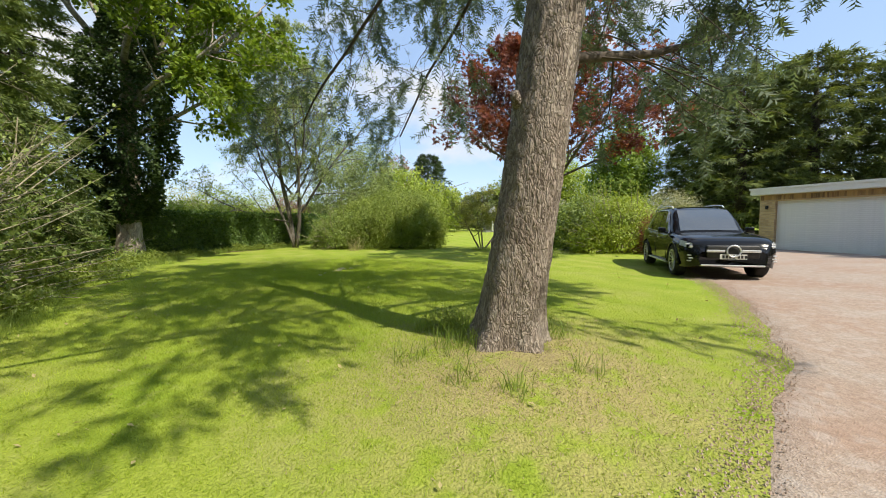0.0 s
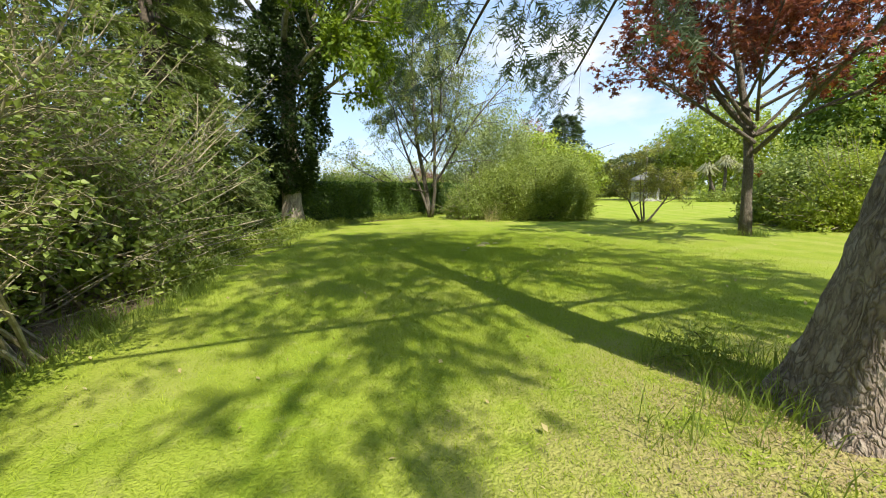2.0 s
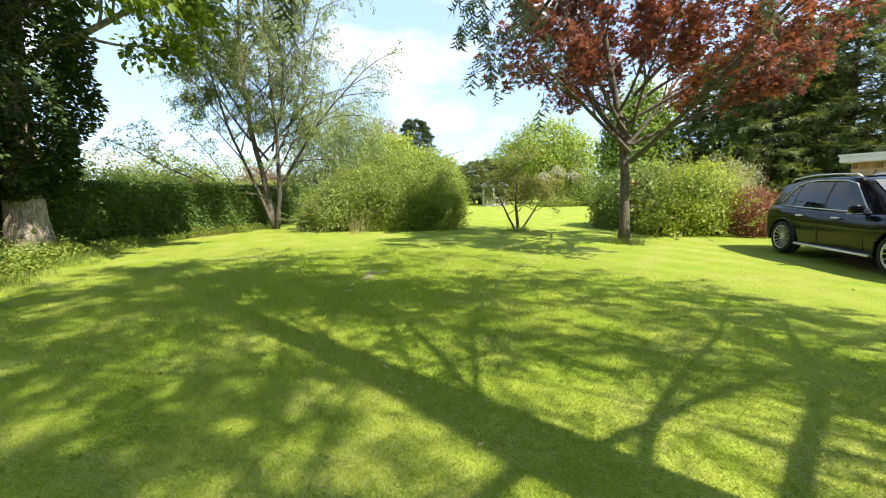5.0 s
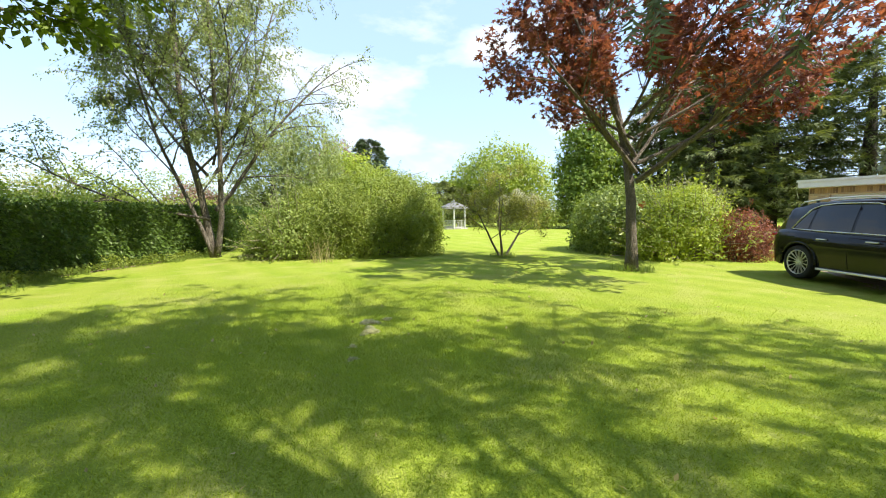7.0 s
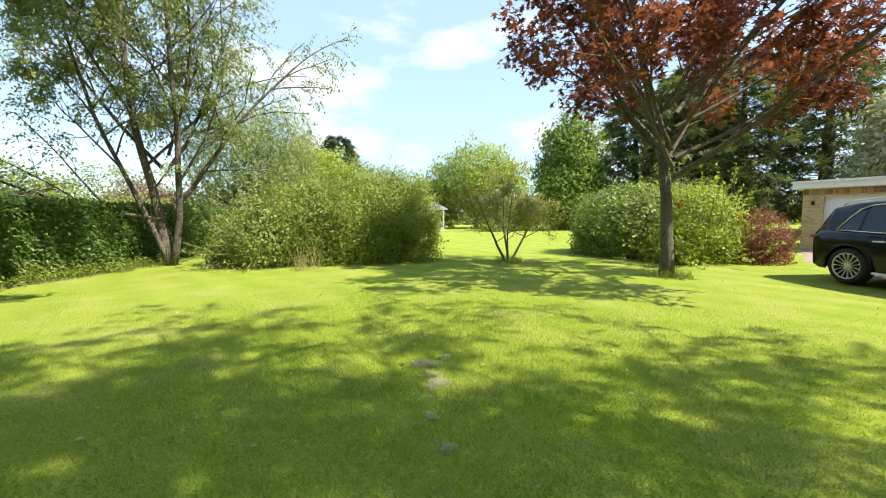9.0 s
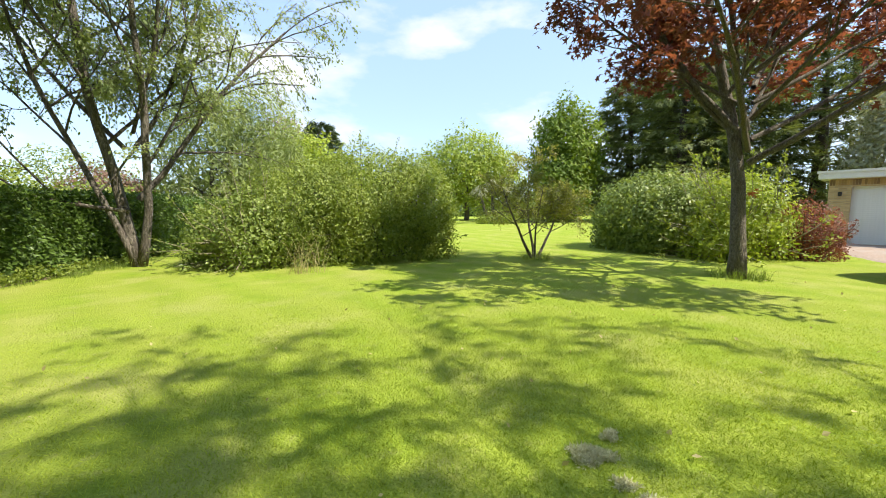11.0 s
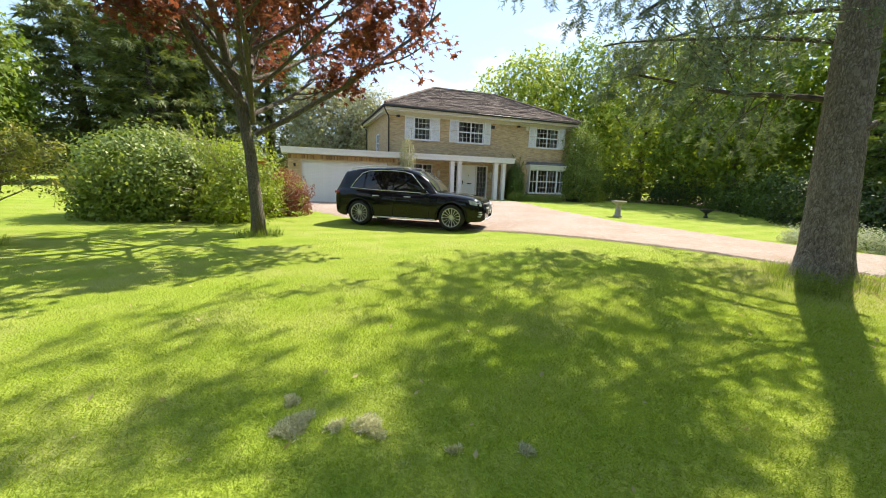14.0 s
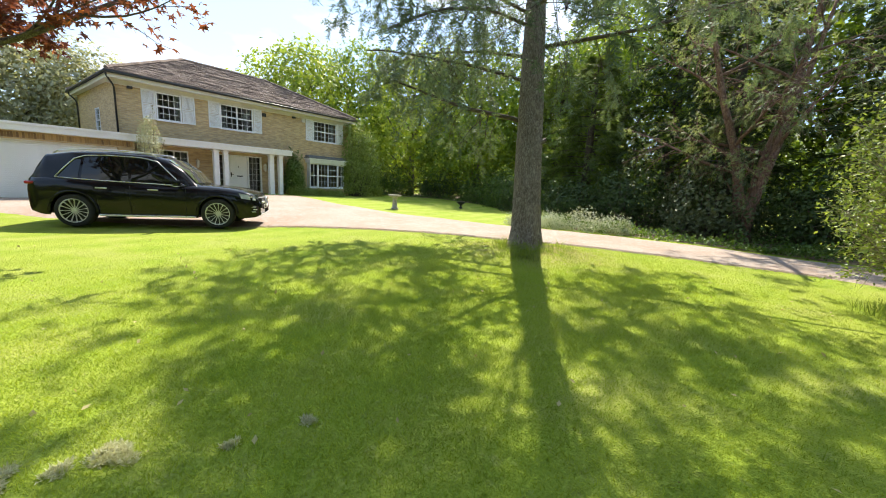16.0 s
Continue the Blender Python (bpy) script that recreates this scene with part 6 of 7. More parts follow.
wood("copper_tree", [(-5.6, 43.5, 6.0, 2.2, 2.2, 3.0), (-6.4, 43.0, 3.6, 1.8, 1.8, 2.0)], "distant bare-twigged tree in thin coppery pink leaf", COPPER, 125, 5000, OVAL, 0.24, 0.2)
conifer("far_pine", (-2.0, 52), 10.5, 3.6, "distant dark pine above the shrubs", YEW, 126, 5000, 0.6, 3.0, "", -0.05, 0.4)
conifer("layered_cedar", (5.5, 46.5), 5.0, 5.0, "low layered cedar behind the summerhouse", CYPRESS, 127, 4000, 0.6, 0.3, "", 0.05, 0.35)
conifer("layered_cedar", (0.0, 47), 5.0, 5.0, "low layered cedar behind the summerhouse", CYPRESS, 128, 3600, 0.6, 0.3, "", 0.05, 0.35)
for i, (x, y, h, r) in enumerate(((25.0, 36.5, 13.0, 4.4), (24.6, 31.0, 13.0, 4.8), (29.0, 29.5, 14.0, 5.4), (34.0, 26.5, 14.0, 5.8), (31.0, 35, 14.5, 5.4))):
    conifer("cypress_tree", (x, y), h, r, "large dark olive cypress with layered boughs", CYPRESS, 130 + i, 6300, 0.8, 0.8, "cypress row", 0.02, 0.34)
wood("grey_tree", [(30, 19.5, 5.2, 3.6, 3.4, 4.6), (29.5, 15.5, 4.6, 3.4, 3, 4.2)], "grey-green feathery evergreen behind the garage", GREYLEAF, 141, 26000, OVAL, 0.28, 0.3)
wood("olive_shrub", [(13.2, 22.0, 1.6, 1.8, 1.8, 1.6)], "silvery grey shrub beside the garage", GREYLEAF, 142, 7000, NARROW, 0.16, 0.08)
wood("border_shrubs", [(13, 36, 1.4, 2.2, 1.6, 1.5), (16, 35, 1.6, 2.2, 1.6, 1.8)], "mixed evergreen shrubs at the end of the lawn", SHRUBLEAF, 143, 9000, OVAL, 0.17, 0.08)
# south side woods
for i, (x, y, h, r, lf, ct) in enumerate(((8.5, -9.0, 9.0, 2.8, CONIFER, 12000), (5.0, -11.0, 12.0, 3.4, YEW, 11000), (1.5, -8.6, 11.0, 3.0, YEW, 10000), (-3.0, -9.5, 11.0, 3.2, YEW, 9000),
                                          (12.5, -11.0, 10.0, 3.0, CONIFER, 9000), (-6.8, -7.5, 10.0, 3.0, CONIFER, 8000))):
    conifer("woodland_conifer", (x, y), h, r, "dense evergreen at the edge of the drive", lf, 150 + i, int(ct * 0.48), 0.46, 0.3, "woodland conifers", -0.12, 0.5)
for i, (x, y, h, r) in enumerate(((20, -10, 12, 4.5), (26, -7, 13, 5), (32, -3, 14, 5.5), (17, -16, 14, 5), (30, 3, 12, 4.5))):
    wood("woodland_tree", [(x, y, h * 0.55, r, r, h * 0.42), (x + 1.5, y + 1, h * 0.3, r * 0.8, r * 0.8, h * 0.28), (x - 2, y - 1, h * 0.7, r * 0.7, r * 0.7, h * 0.3)], "broad woodland tree in fresh leaf", LIME if i in (1, 4) else OAKLEAF, 160 + i, 11000, OVAL, 0.34, 0.3)


for i, (x, y, r, h, lf) in enumerate(((10.5, -6.6, 1.8, 2.6, IVY), (13.8, -8.2, 2.0, 2.8, HEDGELEAF), (7.2, -6.3, 1.5, 2.0, IVY), (4.2, -6.6, 1.8, 3.0, IVY), (0.8, -6.2, 1.6, 2.8, GREYIVY), (-2.4, -6.8, 1.8, 2.6, IVY), (-5.6, -6.4, 1.7, 2.4, IVY),
                                        (17.5, -9.0, 2.2, 2.6, HEDGELEAF), (21.5, -7.5, 2.2, 2.6, IVY), (25.0, -4.5, 2.3, 2.8, HEDGELEAF), (27.0, -0.5, 2.2, 2.6, IVY), (-8.6, -5.6, 1.7, 3.0, IVY), (-11.6, -3.8, 2.0, 3.6, IVY))):
    shrub("understorey_shrub", [(x, y, r, r * 0.85, h), (x + r * 0.7, y - 0.4, r * 0.7, r * 0.7, h * 0.75)], "dark evergreen shrub under the woodland trees", lf, 220 + i, 5500, OVAL, 0.14, "understorey shrubs", "shrub", 4, None, 0.2, 0.7, 10, 0.4)
for i, (x, y, h, r) in enumerate(((9.5, -13.5, 15, 4.6), (2.5, -14.0, 16, 5.0), (-4.5, -13.5, 15, 4.8), (15.0, -18.0, 16, 5.2), (-10.5, -9.0, 13, 4.4))):
    wood("evergreen_tree", [(x, y, h * 0.5, r, r, h * 0.42), (x + 1.6, y + 1.4, h * 0.28, r * 0.8, r * 0.8, h * 0.26), (x - 1.8, y + 0.6, h * 0.68, r * 0.7, r * 0.7, h * 0.3)], "tall green tree in the wood", OAKLEAF, 250 + i, 12000, OVAL, 0.28, 0.3)
ys = Spec((8, 8, 6), (0.42, 0.5, 0.55), (62, 50, 50), (0, -0.01, -0.05, -0.12), (0.06, 0.10, 0.13, 0.13), 0.30, (8, 6, 5, 4))
tree("old_yew_tree", (-0.3, -6.0), "old yew with several ribbed red-brown trunks and dark sprays", "", [(0.09, 0.04, 8.5, 0.19), (-0.10, 0.05, 7.8, 0.17), (0.02, -0.08, 9.0, 0.2), (0.28, 0.15, 5.0, 0.07)], ys, YEWLIGHT, REDBARK, 341, 2.6, SPRAY, 0.22, 0.5, 0.06, 0.4)
WOOD_IN = [(-16, -6.5), (-9, -4.5), (-2.9, -3.7), (-1.0, -3.4), (2.1, -2.6), (4.6, -1.6), (6.5, -3.4), (9.0, -4.8), (12.5, -6.4), (16, -7.4), (20, -6.6), (24, -3.0)]
WOOD_OUT = [(-18, -12), (-10, -12), (-4, -12), (-1, -13), (3, -14), (6, -14), (9, -15), (12, -16), (16, -18), (20, -18), (26, -15), (32, -8)]
wf = strip("woodland_floor", WOOD_IN, WOOD_OUT, 14, SOIL, 0.03, 0.08, 6)
tagged(wf, "dark leaf litter under the woodland trees", "woodland floor", "", "structure")


def ground_cover(name, inner, outer, depth, count, seed, leaf, size, label):
    """Low creeping leaves along the inner edge of a bed."""
    rng = np.random.default_rng(seed)
    a, b = dense(inner, 20), dense(outer, 20)
    i = rng.integers(0, len(a), count)
    f = np.abs(rng.normal(0, depth, count))
    w = np.linalg.norm(b[i] - a[i], axis=1)
    p = a[i] + (b[i] - a[i]) * (f / w)[:, None] + rng.normal(0, 0.12, (count, 2))
    hump = np.array([noise.noise(Vector((x * 0.9, y * 0.9, 3))) for x, y in p])
    z = ground_z(p[:, 0], p[:, 1]) + 0.02 + np.clip(0.25 + 0.5 * hump, 0.03, 0.6) * rng.uniform(0, 1, count)
    g = Geo()
    n = np.column_stack([rng.normal(0, 0.6, (count, 2)), np.full(count, 0.5)])
    strew(g, rng, OVAL, np.column_stack([p, z]), n, size, None, 0.5)
    tagged(gpart(name, g, leaf), label, "ground cover", "", "stuff")


ground_cover("woodland_ground_cover", WOOD_IN, WOOD_OUT, 1.0, 16000, 231, HEDGELEAF, 0.10, "low ivy and weeds along the drive's shady side")
ground_cover("border_ground_cover", BED_IN[2:], BED_OUT[2:], 0.6, 20000, 232, SHRUBLEAF, 0.075, "nettles and weeds along the edge of the border")


def far_woods():
    """A ring of woodland that closes the place."""
    rng = np.random.default_rng(171)
    g = Geo()
    k = 42000
    a = rng.uniform(0, 2 * math.pi, k)
    top = 6.5 + 2.2 * np.sin(a * 9 + 1) + 1.6 * np.sin(a * 23) + 1.0 * np.sin(a * 41 + 2)
    top = np.where((a > 1.05) & (a < 2.0), top * 0.6, top)
    top = np.where((a > 2.0) & (a < 3.0), top * 0.55, top)
    top = np.where((a > 3.4) & (a < 6.1), top * 1.9, top)
    R = 62 + 5 * np.sin(a * 31) + rng.normal(0, 1.2, k)
    z = top * rng.uniform(0, 1, k) ** 0.8
    R = R + 3.0 * (z / top) ** 2
    p = np.stack([2 + R * np.cos(a), 10 + R * np.sin(a), z], -1)
    n = np.stack([-np.cos(a), -np.sin(a), np.full(k, 0.4)], -1)
    strew(g, rng, OVAL, p, n + np.array([0, 0, -0.4]), 0.6, n, 0.6)
    ob = gpart("far_woodland", g, SHRUBLEAF)
    tagged(ob, "distant belt of green woodland round the garden", "woodland", "", "stuff")


far_woods()


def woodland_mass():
    """A lumpy closed shell behind the woodland belt's leaves; its dark green stands in for the shade inside."""
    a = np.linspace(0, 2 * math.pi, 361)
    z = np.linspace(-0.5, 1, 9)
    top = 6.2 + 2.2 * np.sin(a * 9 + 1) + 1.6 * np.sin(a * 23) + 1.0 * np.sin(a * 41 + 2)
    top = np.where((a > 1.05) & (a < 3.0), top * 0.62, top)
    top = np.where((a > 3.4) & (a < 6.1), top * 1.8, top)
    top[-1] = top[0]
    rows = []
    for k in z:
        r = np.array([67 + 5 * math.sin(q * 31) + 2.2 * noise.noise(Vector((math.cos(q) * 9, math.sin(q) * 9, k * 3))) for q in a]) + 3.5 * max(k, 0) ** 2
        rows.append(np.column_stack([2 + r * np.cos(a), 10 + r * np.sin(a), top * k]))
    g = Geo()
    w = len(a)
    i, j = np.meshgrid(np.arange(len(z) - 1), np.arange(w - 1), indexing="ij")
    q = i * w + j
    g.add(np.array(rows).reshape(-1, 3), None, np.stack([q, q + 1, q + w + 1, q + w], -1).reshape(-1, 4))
    # dark leaf colour in place of the shaded depth between trees
    tagged(gpart("backdrop", g, IVY), "dark green shell painting in the shade inside the distant woodland", "woodland", "", "structure")


woodland_mass()
# behind the boundary hedge
wood("hedgerow_tree", [(-20.8, 22.3, 2.9, 1.3, 1.3, 1.9)], "small dark green tree behind the boundary hedge", SHRUBLEAF, 301, 3500, OVAL, 0.2, 0.12)
for i, (x, y, r, h, lf) in enumerate(((-17.2, 22.4, 2.2, 3.3, LIME), (-14.8, 25.0, 2.0, 2.5, LIME), (-12.2, 28.0, 2.0, 2.5, SHRUBLEAF), (-9.6, 32.5, 2.4, 3.2, PALESHRUB), (-12.6, 30.0, 1.6, 3.2, COPPER), (-5.4, 30.5, 2.4, 3.0, SHRUBLEAF),
                                       (-16.6, 27.5, 2.4, 4.0, SHRUBLEAF), (-20.5, 28.5, 2.8, 4.4, GREYLEAF), (-15.0, 33.0, 2.6, 4.4, BIRCHLEAF), (-24.0, 20.5, 2.8, 4.0, LIME))):
    shrub("hedgerow_shrub", [(x, y, r, r * 0.9, h), (x + r * 0.6, y + 0.8, r * 0.7, r * 0.7, h * 0.85)], ("loose yellow-green shrub behind the boundary hedge", "coppery pink shrub behind the birch")[lf is COPPER], lf, 310 + i, 9000, OVAL, 0.15, "hedgerow shrubs", "shrub", 6, None, 0.2, 0.7, 0, 0.5)
# climbers on the house
def climber(name, lobes, label, leaf, seed, count, size):
    return shrub(name, lobes, label, leaf, seed, count, OVAL, size, "", "climber", 3, None, 0.2, 0.6, 20, 0.4)


def hw(x, y):
    p = HOUSE_O + HOUSE_U * x + HOUSE_N * y
    return float(p[0]), float(p[1])


climber("climbing_plant", [(*hw(18.9, 0.75), 0.9, 0.9, 5.7), (*hw(19.8, 0.6), 1.0, 1.0, 5.0), (*hw(18.3, 0.85), 0.5, 0.4, 5.5)], "tall climber smothering the corner of the house", PALESHRUB, 181, 16000, 0.12)
climber("climbing_plant", [(*hw(14.0, 0.75), 0.85, 0.5, 2.5)], "ivy climbing the wall beside the porch", HEDGELEAF, 182, 8000, 0.10)
climber("wall_shrub", [(*hw(6.3, -0.5), 1.1, 0.45, 3.6)], "pale twiggy wall shrub beside the garage", GREYLEAF, 183, 9000, 0.07)

for i, (x, y, r, h) in enumerate(((13.6, -0.1, 0.45, 0.6), (14.6, 0.1, 0.5, 0.5), (15.6, 0.2, 0.5, 0.45), (16.8, 0.2, 0.55, 0.5), (20.3, -0.1, 0.5, 1.1))):
    shrub("bed_plant", [(*hw(x, y), r, r, h)], "low leafy plant in the bed before the house", PALESHRUB if i % 2 else SHRUBLEAF, 240 + i, 1500, OVAL, 0.07, "house bed plants", "plant", 2)

# ---- summerhouse ----
def summerhouse():
    x, y = 5.4, 39.5
    th = thing("summerhouse", pose(x, y, gz(x, y), 0, 0, 15), "small weathered grey-white open summerhouse with pointed grey roof", "summerhouse")
    g = Geo()
    a = np.arange(6) * math.pi / 3
    tube(g, [(0, 0, 1.85), (0, 0, 2.0), (0, 0, 2.45), (0, 0, 2.62)], [1.45, 1.35, 0.35, 0.02], 6)
    gpart("roof", g, LEAD, th, "pointed grey roof")
    g = Geo()
    tube(g, [(0, 0, 2.6), (0, 0, 2.75)], [0.06, 0.015], 6)
    gpart("finial", g, GREYPAINT, th)
    for k in a:
        part("post", boxes_bm([(1.15 * math.cos(k) - 0.05, 1.15 * math.cos(k) + 0.05, 1.15 * math.sin(k) - 0.05, 1.15 * math.sin(k) + 0.05, 0, 1.88)]), GREYPAINT, th)
    for k in a[1:]:
        q = part("side_panel", boxes_bm([(-0.58, 0.58, -0.02, 0.02, 0.15, 0.22), (-0.58, 0.58, -0.02, 0.02, 0.75, 0.82)] + [(u_, u_ + 0.03, -0.012, 0.012, 0.22, 0.75) for u_ in np.linspace(-0.55, 0.5, 8)]), GREYPAINT, th)
        c = k + math.pi / 6
        q.matrix_basis = pose(math.cos(c), math.sin(c), 0, 0, 0, math.degrees(c) + 90)
    g = Geo()
    tube(g, [(0, 0, -0.1), (0, 0, 0.1)], [1.3, 1.3], 6)
    gpart("floor_slab", g, PAVING, th)


summerhouse()
def cordyline(at, seed):
    """Several short trunks, each with a head of long arching sword leaves."""
    rng = np.random.default_rng(seed)
    th = thing("cordyline", Matrix.Translation((at[0], at[1], gz(*at) - 0.05)), "grey-green spiky cordyline with drooping sword leaves", "plant")
    stem, head = Geo(), Geo()
    for hx, hy, hz in ((-1.2, 0, 2.6), (0.1, 0.3, 3.1), (1.3, -0.2, 2.7), (2.2, 0.2, 2.2)):
        tube(stem, [(hx * 0.3, hy * 0.3, 0), (hx * 0.7, hy * 0.7, hz * 0.5), (hx, hy, hz)], [0.16, 0.12, 0.09], 7)
        k = 130
        n = unit(np.column_stack([rng.normal(0, 1, (k, 2)), rng.normal(0.1, 0.6, k)]))
        w = unit(np.cross(n, np.array([0, 0, 1.0]))) * 0.045
        b = np.array([hx, hy, hz])
        m = b + n * 0.55
        e = b + n * np.array([1.0, 1.0, 0.5]) * 1.05 - np.array([0, 0, 0.35])
        v = np.stack([b + w * 0.5, b - w * 0.5, m + w, m - w, e], 1).reshape(-1, 3)
        f = np.array([[0, 1, 2], [1, 3, 2], [2, 3, 4]])[None] + (np.arange(k) * 5)[:, None, None]
        head.add(v, f.reshape(-1, 3))
    gpart("trunks", stem, BARK, th, "", True)
    gpart("sword_leaves", head, GREYLEAF, th)


cordyline((10.4, 36.5), 331)
shrub("bed_plant", [(10.2, 35.2, 2.0, 0.9, 0.8)], "low dark evergreen plants round the cordyline", SHRUBLEAF, 332, 2500, OVAL, 0.14, "far bed plants", "plant", 3)
# bird bath and urn
def lathe_thing(name, at, prof, label, category, material):
    g = Geo()
    tube(g, [(0, 0, z) for r, z in prof], [r for r, z in prof], 20)
    th = thing(name, Matrix.Translation((at[0], at[1], gz(*at))), label, category)
    gpart("bowl_and_stem", g, material, th, "", True)


lathe_thing("bird_bath", (12.3, 1.4), [(0.2, -0.02), (0.2, 0.06), (0.14, 0.1), (0.11, 0.5), (0.14, 0.6), (0.3, 0.66), (0.34, 0.74), (0.28, 0.72)], "weathered stone bird bath on the grass", "bird bath", STONE)
lathe_thing("garden_urn", (13.3, -3.6), [(0.12, -0.02), (0.12, 0.05), (0.06, 0.1), (0.06, 0.2), (0.25, 0.34), (0.3, 0.4), (0.24, 0.38)], "dark low garden urn on the grass", "urn", BLACK)
# tree stump at the hedge end belongs to the oak's foot; silver plants along the drive
for i, (x, y, r, h) in enumerate(((4.6, -1.6, 0.6, 0.55), (3.6, -2.3, 0.8, 0.8), (2.6, -2.9, 0.6, 0.6), (5.6, -1.0, 0.6, 0.4))):
    shrub("silver_plant", [(x, y, r, r * 0.8, h)], "mound of silver-grey leaves beside the drive", SILVER, 190 + i, 1800, NARROW, 0.10, "silver plants", "plant", 2)

# ---- grass ----
def grass():
    rng = np.random.default_rng(201)
    g = Geo()
    k = 430000
    line = np.array([(0, 2.0), (-1.0, 4.5), (-2.5, 7.0), (-3.5, 10), (-3.5, 11), (-2.2, 10.2)])
    t = rng.uniform(0, len(line) - 1, k)
    i = np.minimum(t.astype(int), len(line) - 2)
    c = line[i] + (line[i + 1] - line[i]) * (t - i)[:, None]
    p = c + rng.normal(0, 1, (k, 2)) * 2.4
    keep = ~inside(DRIVE_POLY, p[:, 0], p[:, 1]) & ~inside(BED_POLY, p[:, 0], p[:, 1]) & (np.hypot(p[:, 0] - 0.75, p[:, 1] - 3.4) > 0.3 + 1.5 * rng.uniform(0, 1, k) ** 3)
    p = p[keep]
    q = np.column_stack([p, ground_z(p[:, 0], p[:, 1]) - 0.003])
    n = len(q)
    az = rng.uniform(0, 2 * math.pi, n)
    h = rng.uniform(0.010, 0.040, n)
    w = rng.uniform(0.0018, 0.0038, n)
    lean = rng.normal(0, 0.75, (n, 2)) * h[:, None]
    sx, sy = np.cos(az) * w, np.sin(az) * w
    a = q + np.column_stack([sx, sy, np.zeros(n)])
    b = q - np.column_stack([sx, sy, np.zeros(n)])
    tip = q + np.column_stack([lean, h])
    v = np.stack([a, b, tip], 1).reshape(-1, 3)
    g.add(v, np.arange(3 * n).reshape(-1, 3))
    ob = gpart("lawn_grass", g, BLADE)
    tagged(ob, "short mown grass blades", "grass", "", "stuff")


BLADE.node_tree.nodes["Principled BSDF"].inputs["Specular IOR Level"].default_value = 0.15
grass()


def long_grass(spots, name, label, size, mat, seed, per):
    rng = np.random.default_rng(seed)
    g = Geo()
    for x, y, r in spots:
        k = int(per * r * r) + 20
        a = rng.uniform(0, 2 * math.pi, k)
        d = r * np.sqrt(rng.uniform(0, 1, k))
        px, py = x + d * np.cos(a), y + d * np.sin(a)
        base = np.column_stack([px, py, ground_z(px, py) - 0.01])
        h = size * rng.uniform(0.25, 1.1, k) ** 1.3
        w = rng.uniform(0.002, 0.0045, k)
        az = rng.uniform(0, 2 * math.pi, k)
        o = np.column_stack([np.cos(az) * w, np.sin(az) * w, np.zeros(k)])
        ln = rng.normal(0, 0.45, (k, 2)) * h[:, None]
        m1 = base + np.column_stack([ln * 0.35, h * 0.6])
        tip = base + np.column_stack([ln, h])
        v = np.stack([base + o, base - o, m1 + o * 0.8, m1 - o * 0.8, tip], 1).reshape(-1, 3)
        f = np.array([[0, 1, 2], [1, 3, 2], [2, 3, 4]])[None] + (np.arange(k) * 5)[:, None, None]
        g.add(v, f.reshape(-1, 3))
    ob = gpart(name, g, mat)
    tagged(ob, label, "grass", "", "stuff")


rg = np.random.default_rng(205)
spots = [(CEDAR_AT[0] + 0.55 * math.cos(a), CEDAR_AT[1] + 0.5 * math.sin(a), 0.25) for a in np.linspace(0.5, 3.6, 9)]
spots += [(0.15, 3.0, 0.16), (1.25, 3.1, 0.14), (-0.3, 3.5, 0.2), (0.55, 2.75, 0.12), (-0.1, 4.6, 0.3), (0.2, 4.75, 0.3)]
spots += [(3.85 + 0.3 * math.cos(a), 14.25 + 0.3 * math.sin(a), 0.28) for a in np.linspace(0, 6, 7)]
spots += [(1.9 + 0.25 * math.cos(a), 18.5 + 0.25 * math.sin(a), 0.25) for a in np.linspace(0, 6, 6)]
for a, b in zip(BED_IN, BED_IN[1:]):
    for f in np.linspace(0, 1, 9):
        spots.append((a[0] + (b[0] - a[0]) * f + rg.normal(0, 0.25) - 0.15, a[1] + (b[1] - a[1]) * f + rg.normal(0, 0.2), rg.uniform(0.2, 0.4)))
long_grass(spots, "long_grass", "uncut grass along the border and round the trees", 0.26, TALL, 206, 1100)
long_grass([(-4.3, 18.5, 0.35), (-4.6, 18.6, 0.3)], "dry_grass_clump", "clump of dry straw-coloured stalks", 1.1, STRAW, 207, 260)


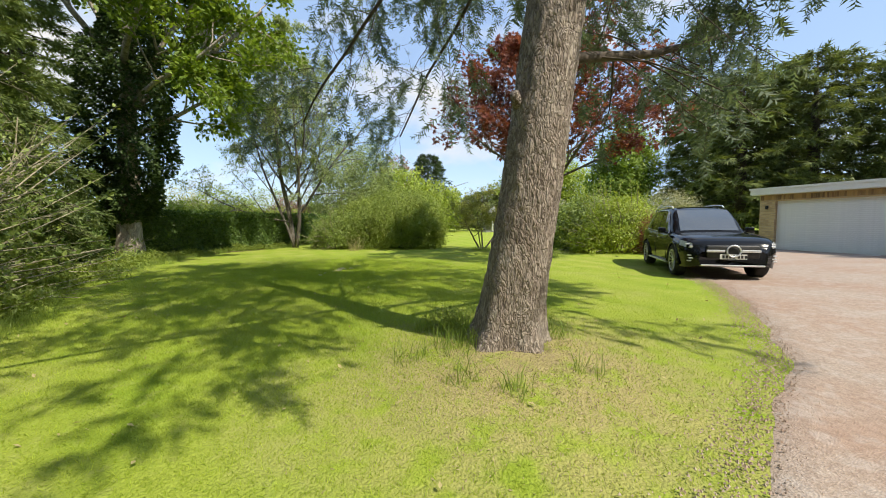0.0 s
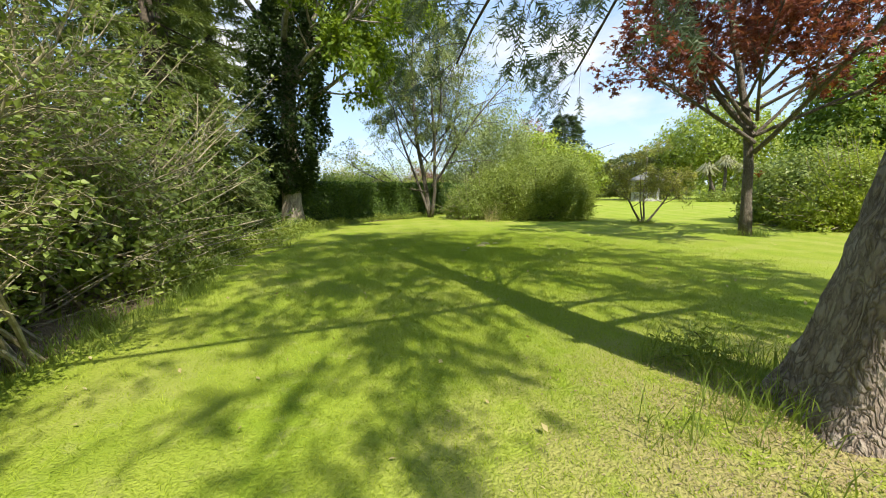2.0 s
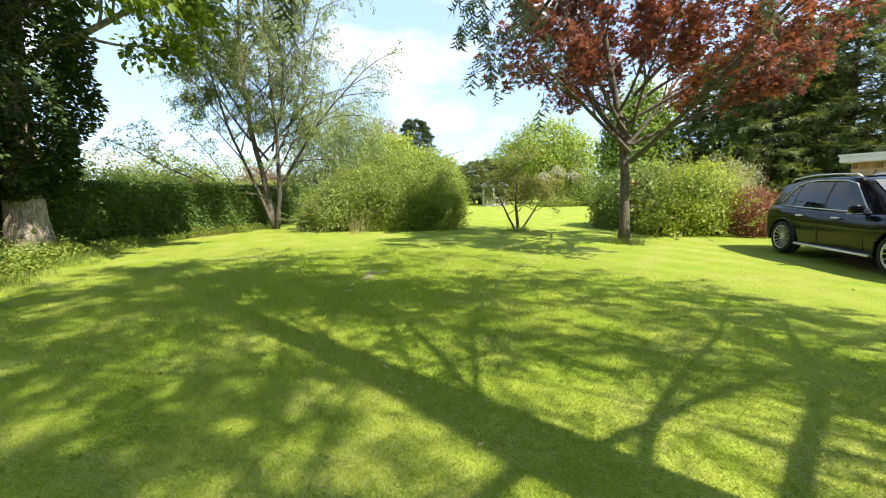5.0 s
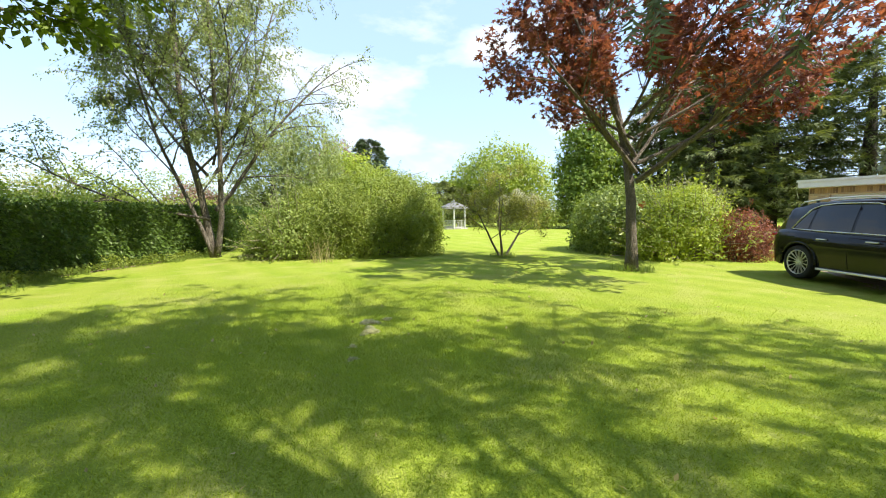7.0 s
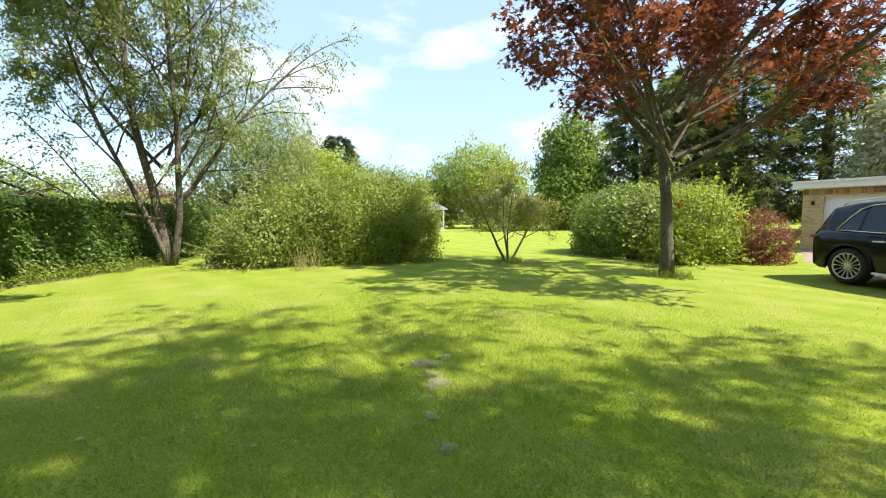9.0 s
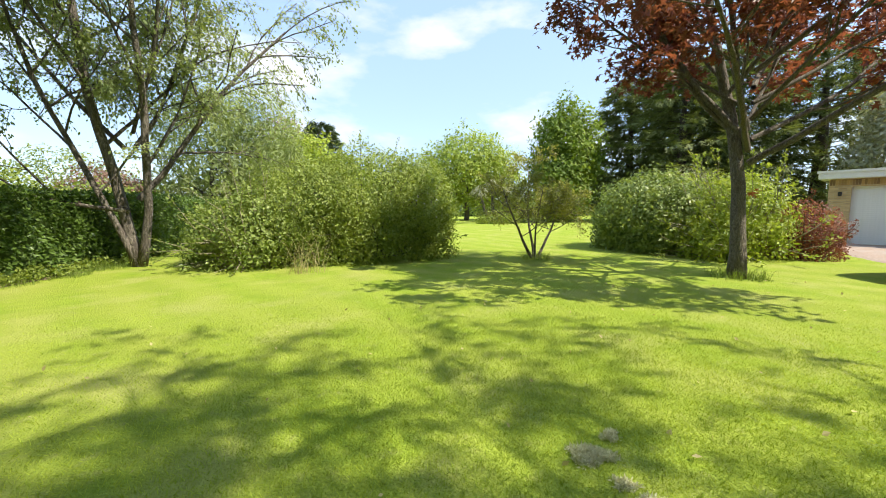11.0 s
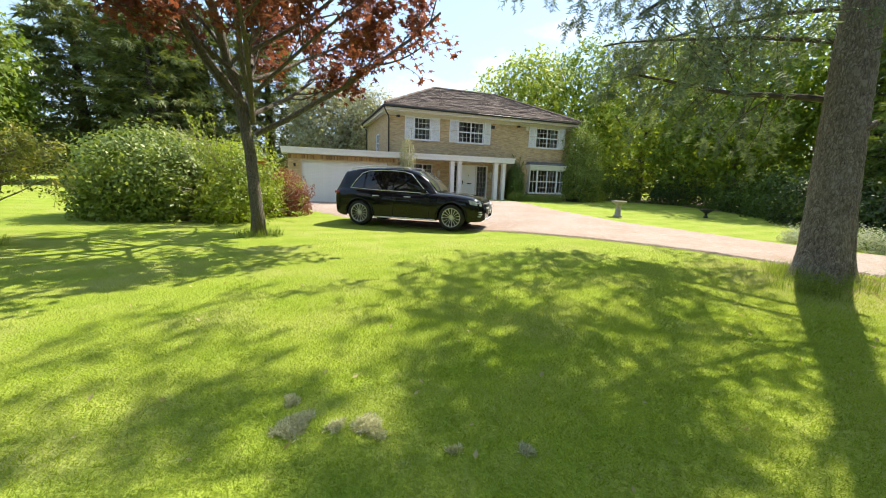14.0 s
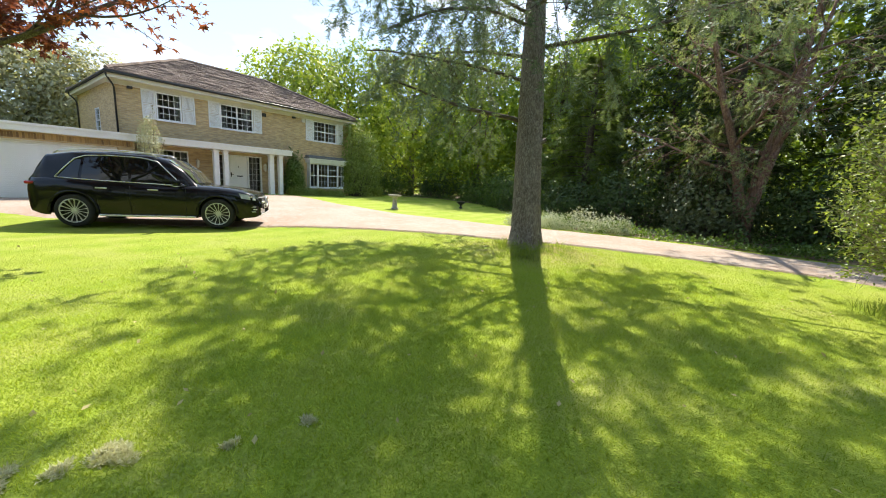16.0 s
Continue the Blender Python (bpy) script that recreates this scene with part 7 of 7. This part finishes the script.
def clippings():
    rng = np.random.default_rng(211)
    for x, y, r in ((-2.75, 11.05, 0.055), (-3.0, 10.95, 0.105), (-3.0, 10.7, 0.05), (-3.0, 10.5, 0.095), (-3.2, 10.0, 0.035), (-3.2, 9.6, 0.04)):
        g = Geo()
        k = int(2600 * (r / 0.12) ** 2) + 200
        a = rng.uniform(0, 2 * math.pi, k)
        d = np.sqrt(rng.uniform(0, 1, k)) * (1 + 0.35 * np.sin(a * 3 + x * 9))
        p = np.column_stack([d * np.cos(a) * r * 1.2, d * np.sin(a) * r * 0.8, r * 0.38 * np.clip(1 - d * d * 0.7, 0, 1) * rng.uniform(0, 1, k)])
        strew(g, rng, NARROW, p, np.array([0, 0, 0.05]), 0.028, None, 1.0)
        ob = gpart("clipping_clump", g, CLIPPING)
        ob.matrix_world = pose(x, y, gz(x, y), 0, 0, rng.uniform(0, 180))
        tagged(ob, "dried clump of mown grass clippings on the lawn", "grass clump", "grass clumps")


clippings()


shrub("weed_clump", [(0.05, 4.5, 0.26, 0.2, 0.24)], "clump of dark leafy weeds at the cedar's foot", SHRUBLEAF, 261, 600, NARROW, 0.055, "weeds", "weed", 2)
shrub("weed_clump", [(-11.0, 13.0, 0.5, 0.45, 0.45)], "pale leafy weeds before the oak's trunk", PALESHRUB, 262, 2200, OVAL, 0.07, "weeds", "weed", 2)


def cedar_litter():
    rng = np.random.default_rng(281)
    g = Geo()
    k = 12000
    p = np.array([0.7, 3.3]) + rng.normal(0, 1, (k, 2)) * np.array([0.7, 0.6])
    p = p[~inside(DRIVE_POLY, p[:, 0], p[:, 1])]
    strew(g, rng, NARROW, np.column_stack([p, ground_z(p[:, 0], p[:, 1]) + 0.008]), np.array([0.3, 0.2, 0.0]), 0.022, None, 1.0, 0.6)
    tagged(gpart("needle_litter", g, LITTER), "dry fallen needles, twigs and dead grass under the cedar", "leaf litter", "", "stuff")


cedar_litter()


def fallen_leaves():
    rng = np.random.default_rng(271)
    g = Geo()
    k = 420
    p = np.column_stack([rng.uniform(-8, 5, k), rng.uniform(1.5, 15, k)])
    keep = ~inside(DRIVE_POLY, p[:, 0], p[:, 1])
    p = p[keep]
    strew(g, rng, OVAL, np.column_stack([p, ground_z(p[:, 0], p[:, 1]) + 0.03]), np.array([1.0, 0, 0]), 0.045, None, 1.0)
    tagged(gpart("fallen_leaf_scatter", g, STRAW), "scattered dry leaves on the lawn", "leaf litter", "", "stuff")


fallen_leaves()
